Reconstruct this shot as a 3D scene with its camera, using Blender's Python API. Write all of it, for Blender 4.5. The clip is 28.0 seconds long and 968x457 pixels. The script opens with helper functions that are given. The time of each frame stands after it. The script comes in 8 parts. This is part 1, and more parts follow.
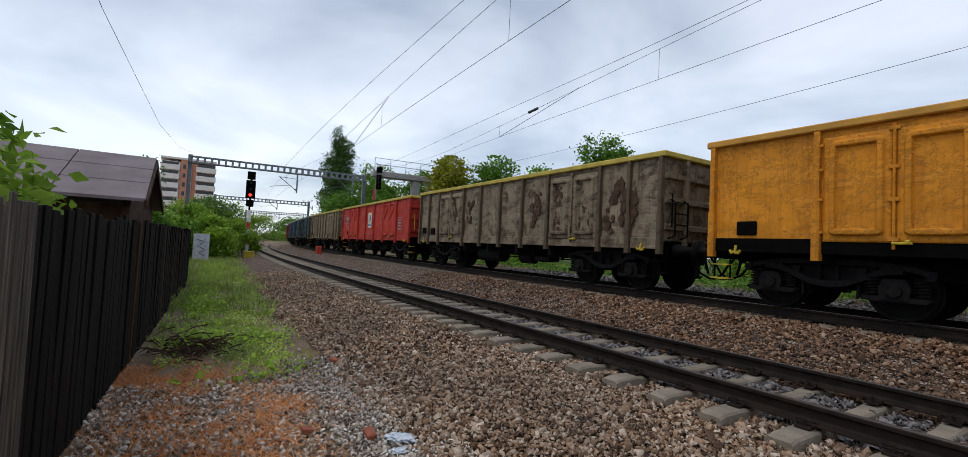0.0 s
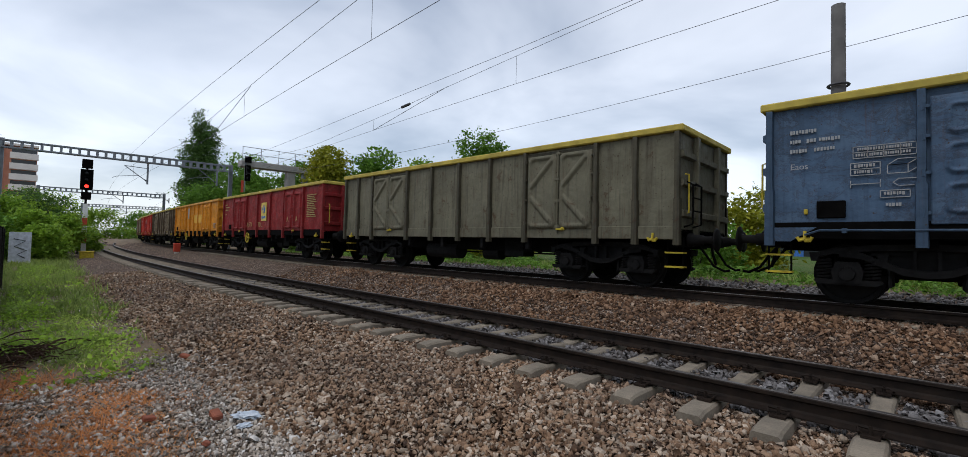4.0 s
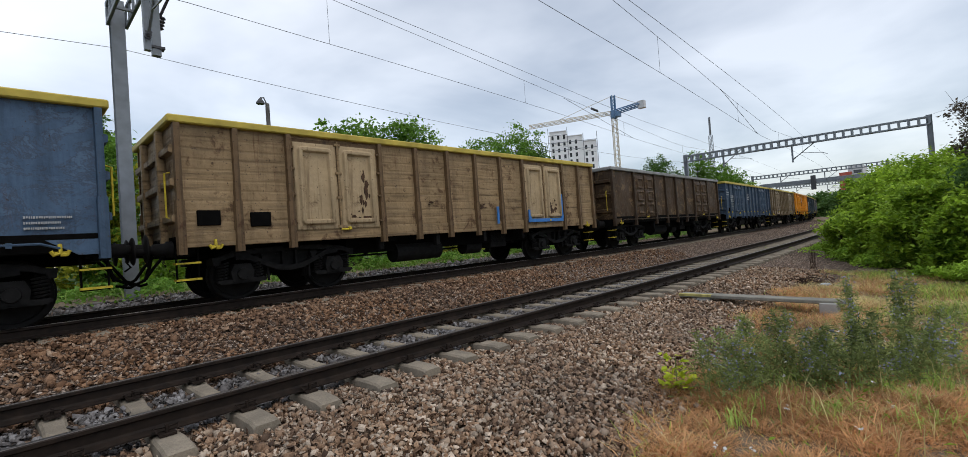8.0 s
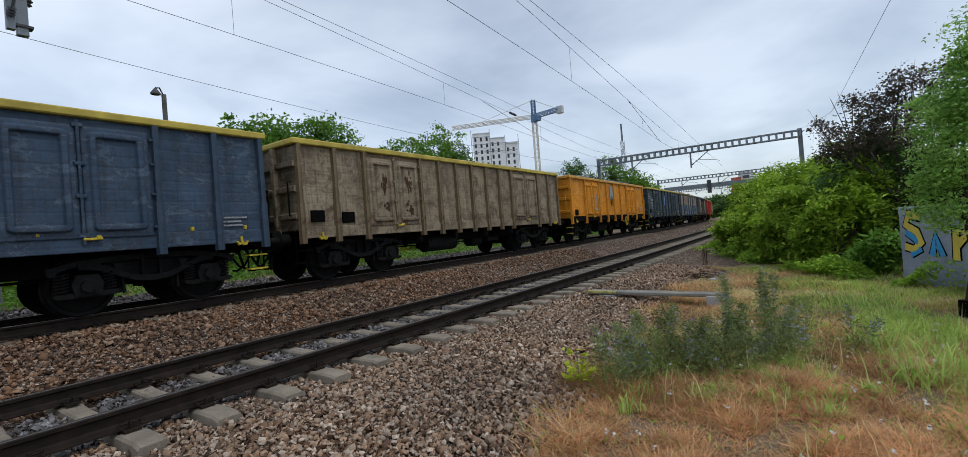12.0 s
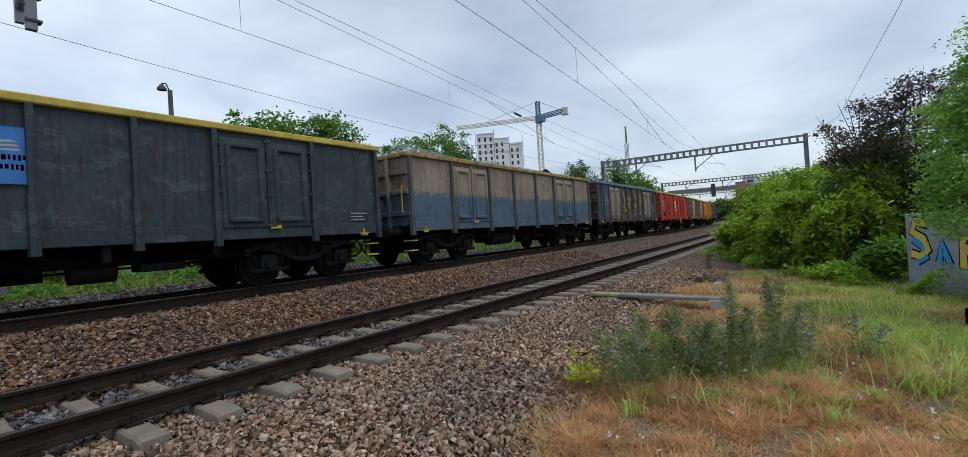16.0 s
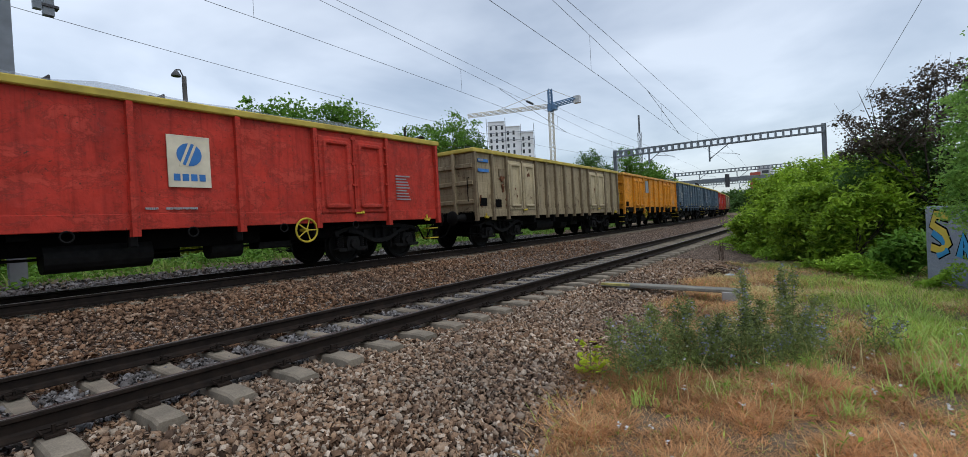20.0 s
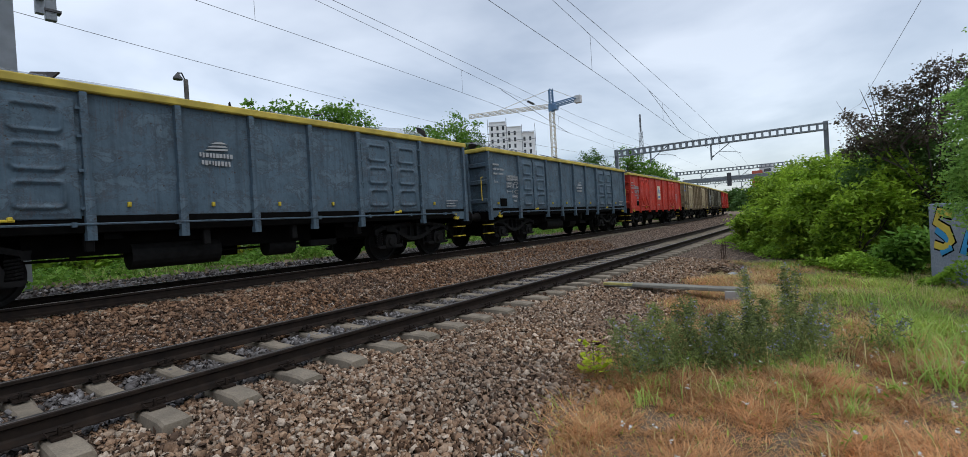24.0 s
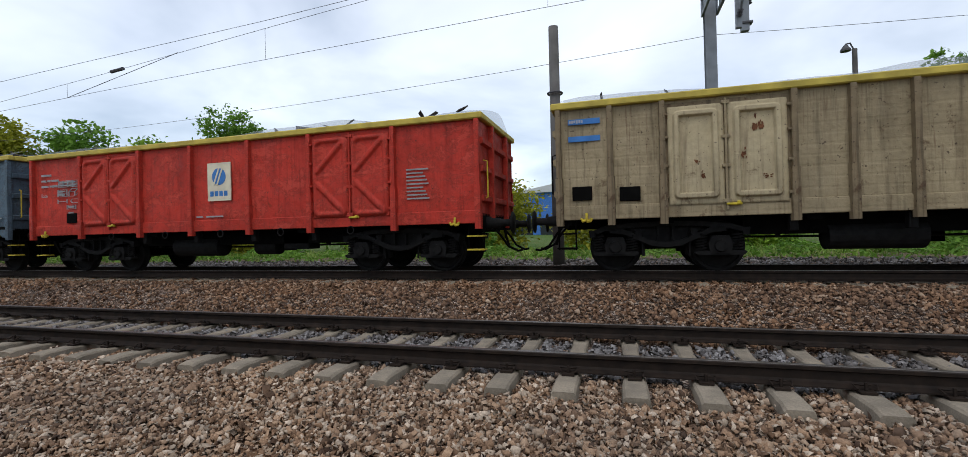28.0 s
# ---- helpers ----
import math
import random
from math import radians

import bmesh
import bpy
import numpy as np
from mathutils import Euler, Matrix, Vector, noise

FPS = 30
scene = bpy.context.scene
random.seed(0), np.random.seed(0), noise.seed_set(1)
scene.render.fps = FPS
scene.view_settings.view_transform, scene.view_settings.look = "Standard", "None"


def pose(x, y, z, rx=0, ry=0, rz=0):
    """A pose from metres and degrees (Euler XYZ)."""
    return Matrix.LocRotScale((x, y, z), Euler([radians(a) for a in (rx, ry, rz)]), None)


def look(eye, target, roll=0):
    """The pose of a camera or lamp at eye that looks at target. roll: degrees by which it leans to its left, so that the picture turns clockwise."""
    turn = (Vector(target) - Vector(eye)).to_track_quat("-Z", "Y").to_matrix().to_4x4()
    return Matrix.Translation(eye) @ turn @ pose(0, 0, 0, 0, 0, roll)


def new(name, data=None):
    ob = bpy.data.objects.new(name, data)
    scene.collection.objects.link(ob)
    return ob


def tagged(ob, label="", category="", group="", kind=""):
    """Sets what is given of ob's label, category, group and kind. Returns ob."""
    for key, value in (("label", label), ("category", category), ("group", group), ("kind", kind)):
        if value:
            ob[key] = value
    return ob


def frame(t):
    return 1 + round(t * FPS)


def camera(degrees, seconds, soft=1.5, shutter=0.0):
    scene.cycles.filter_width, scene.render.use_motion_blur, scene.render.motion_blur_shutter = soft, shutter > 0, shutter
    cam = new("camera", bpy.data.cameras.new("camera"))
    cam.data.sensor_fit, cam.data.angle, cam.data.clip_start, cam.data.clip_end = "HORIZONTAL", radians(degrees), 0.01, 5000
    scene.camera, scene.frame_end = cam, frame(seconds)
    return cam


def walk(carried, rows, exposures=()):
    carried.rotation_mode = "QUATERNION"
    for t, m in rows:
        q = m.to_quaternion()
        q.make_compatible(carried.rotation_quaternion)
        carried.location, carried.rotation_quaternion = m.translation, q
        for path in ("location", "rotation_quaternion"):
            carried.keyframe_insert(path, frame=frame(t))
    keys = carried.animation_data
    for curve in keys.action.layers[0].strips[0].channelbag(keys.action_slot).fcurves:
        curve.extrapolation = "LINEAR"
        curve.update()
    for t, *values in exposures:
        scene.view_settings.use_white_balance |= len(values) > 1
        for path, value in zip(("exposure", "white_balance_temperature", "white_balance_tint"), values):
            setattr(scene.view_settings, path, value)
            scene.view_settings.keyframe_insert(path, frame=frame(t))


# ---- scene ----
cam = camera(91.99, 28.0, soft=0.5)
PATH = [
    (0.0, pose(-1.125, 0.301, 1.215, 92.43, -2.83, 57.08)),
    (0.5, pose(-0.415, 0.205, 1.186, 92.36, -2.05, 55.46)),
    (1.0, pose(-0.365, 0.239, 1.187, 92.17, -1.73, 48.96)),
    (1.5, pose(-0.305, 0.243, 1.188, 91.96, -1.39, 44.51)),
    (2.0, pose(-0.300, 0.253, 1.192, 91.97, -1.40, 43.84)),
    (2.5, pose(-0.298, 0.261, 1.196, 91.92, -1.43, 43.52)),
    (4.5, pose(-0.293, 0.288, 1.212, 91.92, -1.38, 43.42)),
    (5.0, pose(-0.218, 0.348, 1.203, 92.56, -0.72, 30.62)),
    (5.5, pose(-0.101, 0.400, 1.195, 93.02, 0.37, 13.33)),
    (6.0, pose(0.030, 0.434, 1.203, 92.72, 1.38, -2.78)),
    (6.5, pose(0.141, 0.441, 1.212, 92.25, 2.46, -16.39)),
    (7.0, pose(0.216, 0.420, 1.209, 91.71, 3.17, -27.38)),
    (7.5, pose(0.278, 0.391, 1.206, 91.28, 3.78, -37.26)),
    (8.0, pose(0.325, 0.360, 1.204, 91.13, 4.14, -45.67)),
    (8.5, pose(0.334, 0.331, 1.206, 91.26, 4.05, -47.77)),
    (9.0, pose(0.346, 0.298, 1.208, 91.27, 3.92, -50.53)),
    (9.5, pose(0.355, 0.267, 1.210, 91.14, 3.99, -52.72)),
    (10.0, pose(0.359, 0.242, 1.213, 90.90, 4.01, -53.96)),
    (10.5, pose(0.359, 0.221, 1.215, 90.65, 4.10, -54.35)),
    (11.0, pose(0.360, 0.200, 1.217, 90.54, 4.30, -54.90)),
    (11.5, pose(0.361, 0.203, 1.216, 90.45, 4.41, -55.14)),
    (12.0, pose(0.360, 0.208, 1.215, 90.51, 4.53, -55.00)),
    (12.5, pose(0.359, 0.214, 1.214, 90.75, 4.51, -54.80)),
    (14.5, pose(0.358, 0.233, 1.210, 90.66, 3.46, -54.77)),
    (15.0, pose(0.359, 0.234, 1.210, 90.65, 3.65, -54.73)),
    (15.5, pose(0.360, 0.234, 1.211, 90.64, 3.63, -54.71)),
    (16.0, pose(0.361, 0.235, 1.211, 90.58, 3.62, -54.69)),
    (16.5, pose(0.362, 0.236, 1.212, 90.51, 3.59, -54.65)),
    (17.0, pose(0.362, 0.237, 1.212, 90.27, 3.37, -54.60)),
    (17.5, pose(0.362, 0.239, 1.212, 89.89, 3.19, -54.44)),
    (18.0, pose(0.362, 0.241, 1.213, 89.46, 3.31, -54.24)),
    (18.5, pose(0.361, 0.244, 1.213, 89.09, 3.39, -53.89)),
    (19.0, pose(0.361, 0.246, 1.214, 89.04, 3.40, -53.65)),
    (19.5, pose(0.361, 0.248, 1.214, 89.07, 3.18, -53.47)),
    (20.0, pose(0.362, 0.249, 1.215, 89.25, 3.02, -53.43)),
    (20.5, pose(0.361, 0.248, 1.215, 89.32, 2.91, -53.40)),
    (21.0, pose(0.360, 0.248, 1.216, 89.24, 2.86, -53.44)),
    (21.5, pose(0.359, 0.248, 1.216, 89.15, 2.66, -53.37)),
    (23.5, pose(0.355, 0.247, 1.217, 89.03, 3.06, -53.28)),
    (24.0, pose(0.354, 0.247, 1.217, 89.32, 3.44, -53.21)),
    (24.5, pose(0.352, 0.247, 1.218, 89.45, 3.75, -53.06)),
    (25.0, pose(0.350, 0.248, 1.218, 89.46, 3.76, -52.89)),
    (25.5, pose(0.349, 0.248, 1.218, 89.44, 3.74, -52.78)),
    (26.0, pose(0.339, 0.275, 1.218, 89.47, 3.73, -48.37)),
    (26.5, pose(0.290, 0.330, 1.217, 89.86, 3.62, -37.40)),
    (27.0, pose(0.197, 0.390, 1.216, 90.43, 3.21, -20.94)),
    (27.5, pose(0.032, 0.406, 1.209, 90.68, 2.35, -0.39)),
    (28.0, pose(-0.105, 0.377, 1.202, 90.48, 1.37, 16.20)),
]
# stops, kelvin and tint by which the film drifts
EXPOSURES = [(0.0, -0.03, 6500, 10), (2.0, -0.02, 6500, 10), (4.6, -0.08, 6500, 10), (5.2, -0.06, 6550, 10), (6.0, 0.2, 6900, 10), (7.0, 0.3, 6800, 9), (8.0, 0.2, 6700, 9), (9.0, 0.07, 6350, 8), (12.0, 0.06, 6350, 8), (20.0, 0.09, 6350, 8), (25.0, 0.12, 6450, 9), (27.0, 0.08, 6500, 10), (28.0, 0.22, 6550, 9)]
walk(cam, PATH, EXPOSURES)

# ---- world and light ----
def build_world():
    w = bpy.data.worlds.new("overcast_sky")
    scene.world = w
    w.use_nodes = True
    nt = w.node_tree
    nt.nodes.clear()
    out = nt.nodes.new("ShaderNodeOutputWorld")
    sky = nt.nodes.new("ShaderNodeTexSky")
    sky.sky_type = "NISHITA"
    sky.sun_disc = False
    sky.sun_elevation, sky.sun_rotation = radians(60), radians(180)
    bg_sky = nt.nodes.new("ShaderNodeBackground")
    bg_sky.inputs["Strength"].default_value = 0.06
    nt.links.new(sky.outputs["Color"], bg_sky.inputs["Color"])
    co = nt.nodes.new("ShaderNodeTexCoord")
    sep = nt.nodes.new("ShaderNodeSeparateXYZ")
    nt.links.new(co.outputs["Generated"], sep.inputs[0])
    lift = nt.nodes.new("ShaderNodeMath")
    lift.operation = "ADD"
    lift.inputs[1].default_value = 0.18
    nt.links.new(sep.outputs["Z"], lift.inputs[0])
    flat = nt.nodes.new("ShaderNodeVectorMath")
    flat.operation = "DIVIDE"
    nt.links.new(co.outputs["Generated"], flat.inputs[0])
    nt.links.new(lift.outputs[0], flat.inputs[1])
    n1 = nt.nodes.new("ShaderNodeTexNoise")
    n1.inputs["Scale"].default_value = 0.9
    n1.inputs["Detail"].default_value = 5
    n1.inputs["Roughness"].default_value = 0.5
    n1.inputs["Distortion"].default_value = 0.35
    nt.links.new(flat.outputs[0], n1.inputs["Vector"])
    ramp = nt.nodes.new("ShaderNodeValToRGB")
    ramp.color_ramp.elements[0].position, ramp.color_ramp.elements[0].color = 0.33, (0.32, 0.36, 0.43, 1)
    ramp.color_ramp.elements[1].position, ramp.color_ramp.elements[1].color = 0.7, (0.83, 0.86, 0.92, 1)
    nt.links.new(n1.outputs["Fac"], ramp.inputs["Fac"])
    # the cloud is thinner towards the west
    side = nt.nodes.new("ShaderNodeVectorMath")
    side.operation = "DOT_PRODUCT"
    side.inputs[1].default_value = (-0.17, 0.1, 0.0)
    nt.links.new(co.outputs["Generated"], side.inputs[0])
    thin = nt.nodes.new("ShaderNodeMath")
    thin.operation = "ADD"
    thin.inputs[1].default_value = 0.845
    nt.links.new(side.outputs["Value"], thin.inputs[0])
    bg = nt.nodes.new("ShaderNodeBackground")
    nt.links.new(thin.outputs[0], bg.inputs["Strength"])
    nt.links.new(ramp.outputs["Color"], bg.inputs["Color"])
    add = nt.nodes.new("ShaderNodeAddShader")
    nt.links.new(bg.outputs[0], add.inputs[0])
    nt.links.new(bg_sky.outputs[0], add.inputs[1])
    nt.links.new(add.outputs[0], out.inputs["Surface"])
    sun = bpy.data.lights.new("sun", "SUN")
    sun.energy, sun.angle, sun.color = 1.0, radians(35), (1.0, 0.97, 0.93)
    ob = new("sun", sun)
    ob.matrix_world = look((0, 0, 30), (0, 17, 0))


build_world()
scene.view_settings.exposure = 0.0


# ---- mesh tools ----
class Geo:
    """Collects vertices and faces of one mesh."""

    def __init__(self):
        self.v, self.f = [], []

    def add(self, verts, faces, m=None):
        n = len(self.v)
        self.v += [tuple(m @ Vector(p)) for p in verts] if m else [tuple(p) for p in verts]
        self.f += [tuple(n + i for i in face) for face in faces]
        return self

    def box(self, x0, x1, y0, y1, z0, z1, m=None, c=0.0):
        """A box; c chamfers its edges along x (all round when c is set)."""
        if c <= 0:
            v = [(x, y, z) for x in (x0, x1) for y in (y0, y1) for z in (z0, z1)]
            return self.add(v, [(0, 1, 3, 2), (4, 6, 7, 5), (0, 4, 5, 1), (2, 3, 7, 6), (0, 2, 6, 4), (1, 5, 7, 3)], m)
        c = min(c, (x1 - x0) / 3, (y1 - y0) / 3, (z1 - z0) / 3)
        v, idx = [], {}
        for a in range(3):
            for s in range(8):
                p = [x1 if s & 1 else x0, y1 if s & 2 else y0, z1 if s & 4 else z0]
                for b in range(3):
                    if b != a:
                        p[b] += -c if s >> b & 1 else c
                idx[a, s] = len(v)
                v.append(p)
        f = []
        for a in range(3):
            b, d = (a + 1) % 3, (a + 2) % 3
            for side in (0, 1):
                q = [(side << a) | (i << b) | (j << d) for i, j in ((0, 0), (1, 0), (1, 1), (0, 1))]
                q = [idx[a, s] for s in q]
                f.append(q if side else q[::-1])
            for i in (0, 1):
                for j in (0, 1):
                    s0 = (i << b) | (j << d)
                    s1 = s0 | (1 << a)
                    q = [idx[b, s0], idx[b, s1], idx[d, s1], idx[d, s0]]
                    f.append(q if i ^ j else q[::-1])
        for s in range(8):
            q = [idx[0, s], idx[1, s], idx[2, s]]
            f.append(q if bin(s).count("1") % 2 else q[::-1])
        return self.add(v, f, m)

    def cyl(self, p0, p1, r0, r1=None, n=12, cap=True):
        p0, p1 = Vector(p0), Vector(p1)
        r1 = r0 if r1 is None else r1
        d = (p1 - p0).normalized()
        a = d.orthogonal().normalized()
        b = d.cross(a)
        v = []
        for p, r in ((p0, r0), (p1, r1)):
            v += [p + r * (math.cos(6.28318530718 * i / n) * a + math.sin(6.28318530718 * i / n) * b) for i in range(n)]
        f = [(i, (i + 1) % n, n + (i + 1) % n, n + i) for i in range(n)]
        if cap:
            f += [tuple(range(n))[::-1], tuple(range(n, 2 * n))]
        return self.add(v, f)

    def tube(self, pts, r, n=6):
        """A bent tube through the points; r is a number or a list."""
        pts = [Vector(p) for p in pts]
        rs = r if isinstance(r, (list, tuple)) else [r] * len(pts)
        v, f = [], []
        a = None
        for k, p in enumerate(pts):
            d = (pts[min(k + 1, len(pts) - 1)] - pts[max(k - 1, 0)]).normalized()
            a = d.orthogonal().normalized() if a is None else (a - a.dot(d) * d).normalized()
            b = d.cross(a)
            v += [p + rs[k] * (math.cos(6.28318530718 * i / n) * a + math.sin(6.28318530718 * i / n) * b) for i in range(n)]
        for k in range(len(pts) - 1):
            f += [(k * n + i, k * n + (i + 1) % n, (k + 1) * n + (i + 1) % n, (k + 1) * n + i) for i in range(n)]
        f += [tuple(range(n))[::-1], tuple(range(len(pts) * n - n, len(pts) * n))]
        return self.add(v, f)

    def ring(self, centre, axis, radius, r, n=20, k=6):
        """A torus."""
        c, d = Vector(centre), Vector(axis).normalized()
        a = d.orthogonal().normalized()
        b = d.cross(a)
        v, f = [], []
        for i in range(n):
            t = 6.28318530718 * i / n
            e = math.cos(t) * a + math.sin(t) * b
            v += [c + e * (radius + r * math.cos(6.28318530718 * j / k)) + d * r * math.sin(6.28318530718 * j / k) for j in range(k)]
        for i in range(n):
            for j in range(k):
                f.append((i * k + j, (i + 1) % n * k + j, (i + 1) % n * k + (j + 1) % k, i * k + (j + 1) % k))
        return self.add(v, f)

    def prism(self, poly, axis, lo, hi, m=None):
        """A polygon in the two other axes (in order), drawn out along an axis."""
        n = len(poly)

        def place(p, h):
            q = [p[0], p[1]]
            q.insert("xyz".index(axis), h)
            return q

        v = [place(p, lo) for p in poly] + [place(p, hi) for p in poly]
        f = [(i, (i + 1) % n, n + (i + 1) % n, n + i) for i in range(n)] + [tuple(range(n))[::-1], tuple(range(n, 2 * n))]
        return self.add(v, f, m)

    def lathe(self, prof, centre, axis, n=20):
        """Turns (radius, height) pairs round an axis."""
        c, d = Vector(centre), Vector(axis).normalized()
        a = d.orthogonal().normalized()
        b = d.cross(a)
        v, f = [], []
        for r, h in prof:
            v += [c + d * h + max(r, 1e-4) * (math.cos(6.28318530718 * i / n) * a + math.sin(6.28318530718 * i / n) * b) for i in range(n)]
        for k in range(len(prof) - 1):
            f += [(k * n + i, k * n + (i + 1) % n, (k + 1) * n + (i + 1) % n, (k + 1) * n + i) for i in range(n)]
        return self.add(v, f)

    def mesh(self, name, mat=None, smooth=False):
        me = bpy.data.meshes.new(name)
        me.from_pydata(self.v, [], self.f)
        if mat:
            me.materials.append(mat)
        if smooth:
            me.shade_smooth()
        me.update()
        return me


def fixed(me):
    """Turns all faces outward."""
    bm = bmesh.new()
    bm.from_mesh(me)
    bmesh.ops.recalc_face_normals(bm, faces=bm.faces)
    bm.to_mesh(me)
    bm.free()
    return me


def part(name, geo, mat, parent, label="", smooth=False, m=None):
    """One mesh object under a thing or a part; geo may be a Geo or a mesh."""
    me = geo if isinstance(geo, bpy.types.Mesh) else fixed(geo.mesh(name, mat, smooth))
    ob = new(name, me)
    ob.parent = parent
    if m:
        ob.matrix_basis = m
    if label:
        ob["label"] = label
    return ob


def thing(name, label, category, group="", m=None, kind=""):
    ob = new(name)
    ob.empty_display_size = 0.2
    if m:
        ob.matrix_basis = m
    return tagged(ob, label, category, group, kind)


def mesh_thing(name, geo, mat, label, category, group="", kind="", smooth=False):
    me = geo if isinstance(geo, bpy.types.Mesh) else fixed(geo.mesh(name, mat, smooth))
    return tagged(new(name, me), label, category, group, kind)


# ---- materials ----
class Mat:
    """A small builder for node materials."""

    def __init__(self, name, rough=0.7, metal=0.0):
        self.m = bpy.data.materials.new(name)
        self.m.use_nodes = True
        self.nt = self.m.node_tree
        self.b = self.nt.nodes["Principled BSDF"]
        self.b.inputs["Roughness"].default_value = rough
        self.b.inputs["Metallic"].default_value = metal
        self.co = self.nt.nodes.new("ShaderNodeTexCoord")

    def link(self, a, b):
        self.nt.links.new(a, b)

    def vec(self, scale=(1, 1, 1), world=False):
        mp = self.nt.nodes.new("ShaderNodeMapping")
        mp.inputs["Scale"].default_value = scale
        if world:
            g = self.nt.nodes.new("ShaderNodeNewGeometry")
            self.link(g.outputs["Position"], mp.inputs["Vector"])
        else:
            self.link(self.co.outputs["Object"], mp.inputs["Vector"])
        return mp.outputs[0]

    def noise(self, scale, detail=4, rough=0.55, vec=None, dist=0.0):
        n = self.nt.nodes.new("ShaderNodeTexNoise")
        n.inputs["Scale"].default_value, n.inputs["Detail"].default_value = scale, detail
        n.inputs["Roughness"].default_value, n.inputs["Distortion"].default_value = rough, dist
        self.link(vec or self.vec(), n.inputs["Vector"])
        return n.outputs["Fac"]

    def ramp(self, fac, stops):
        r = self.nt.nodes.new("ShaderNodeValToRGB")
        el = r.color_ramp.elements
        while len(el) < len(stops):
            el.new(0.5)
        for e, (p, c) in zip(el, stops):
            e.position = p
            e.color = (c, c, c, 1) if isinstance(c, (int, float)) else (*c, 1)
        self.link(fac, r.inputs["Fac"])
        return r.outputs["Color"]

    def mix(self, fac, a, b, mode="MIX"):
        n = self.nt.nodes.new("ShaderNodeMix")
        n.data_type, n.blend_type = "RGBA", mode
        for s, v in ((n.inputs[0], fac), (n.inputs[6], a), (n.inputs[7], b)):
            if isinstance(v, (int, float)):
                s.default_value = v
            elif isinstance(v, tuple):
                s.default_value = (*v, 1)
            else:
                self.link(v, s)
        return n.outputs[2]

    def math(self, op, a, b):
        n = self.nt.nodes.new("ShaderNodeMath")
        n.operation = op
        for s, v in ((n.inputs[0], a), (n.inputs[1], b)):
            if isinstance(v, (int, float)):
                s.default_value = v
            else:
                self.link(v, s)
        return n.outputs[0]

    def random(self):
        return self.nt.nodes.new("ShaderNodeObjectInfo").outputs["Random"]

    def island(self):
        return self.nt.nodes.new("ShaderNodeNewGeometry").outputs["Random Per Island"]

    def color(self, c):
        if isinstance(c, tuple):
            self.b.inputs["Base Color"].default_value = (*c, 1)
        else:
            self.link(c, self.b.inputs["Base Color"])
        return self

    def rough(self, fac):
        self.link(fac, self.b.inputs["Roughness"])
        return self

    def bump(self, height, strength=0.3, dist=0.01):
        n = self.nt.nodes.new("ShaderNodeBump")
        n.inputs["Strength"].default_value, n.inputs["Distance"].default_value = strength, dist
        self.link(height, n.inputs["Height"])
        self.link(n.outputs[0], self.b.inputs["Normal"])
        return self


def plain(name, c, rough=0.7, metal=0.0, vary=0.25, scale=6.0, gloss=0.3):
    k = Mat(name, rough, metal)
    k.b.inputs["Specular IOR Level"].default_value = gloss
    n = k.noise(scale, 5)
    k.color(k.ramp(n, [(0.3, tuple(x * (1 - vary) for x in c)), (0.7, tuple(min(1, x * (1 + vary)) for x in c))]))
    k.bump(k.noise(scale * 8, 3), 0.15, 0.004)
    return k.m


def two_tone(name, a, b, scale, rough=0.9, fine=40.0, bump=0.4, dist=0.02, world=True):
    k = Mat(name, rough)
    k.b.inputs["Specular IOR Level"].default_value = 0.15
    v = k.vec(world=world)
    n = k.noise(scale, 6, 0.6, v)
    f = k.noise(fine, 4, 0.6, v)
    c = k.mix(k.ramp(n, [(0.38, 0.0), (0.62, 1.0)]), a, b)
    c = k.mix(0.5, c, k.ramp(f, [(0.25, 0.25), (0.75, 0.95)]), "MULTIPLY")
    k.color(c).bump(f, bump, dist)
    return k.m


def leaf_mat(name, lo, hi, trans=0.25):
    k = Mat(name, 0.6)
    v = k.vec((1, 1, 1), True)
    f = k.math("ADD", k.math("MULTIPLY", k.island(), 0.5), k.math("MULTIPLY", k.ramp(k.noise(1.3, 4, 0.6, v), [(0.32, 0.0), (0.68, 1.0)]), 0.5))
    c = k.ramp(f, [(0.0, lo), (1.0, hi)])
    k.color(c)
    k.b.inputs["Subsurface Weight"].default_value = 0.0
    k.b.inputs["Specular IOR Level"].default_value = 0.2
    tr = k.nt.nodes.new("ShaderNodeBsdfTranslucent")
    k.link(c, tr.inputs["Color"])
    mx = k.nt.nodes.new("ShaderNodeMixShader")
    mx.inputs[0].default_value = trans
    k.link(k.b.outputs[0], mx.inputs[1])
    k.link(tr.outputs[0], mx.inputs[2])
    k.link(mx.outputs[0], k.nt.nodes["Material Output"].inputs["Surface"])
    return k.m


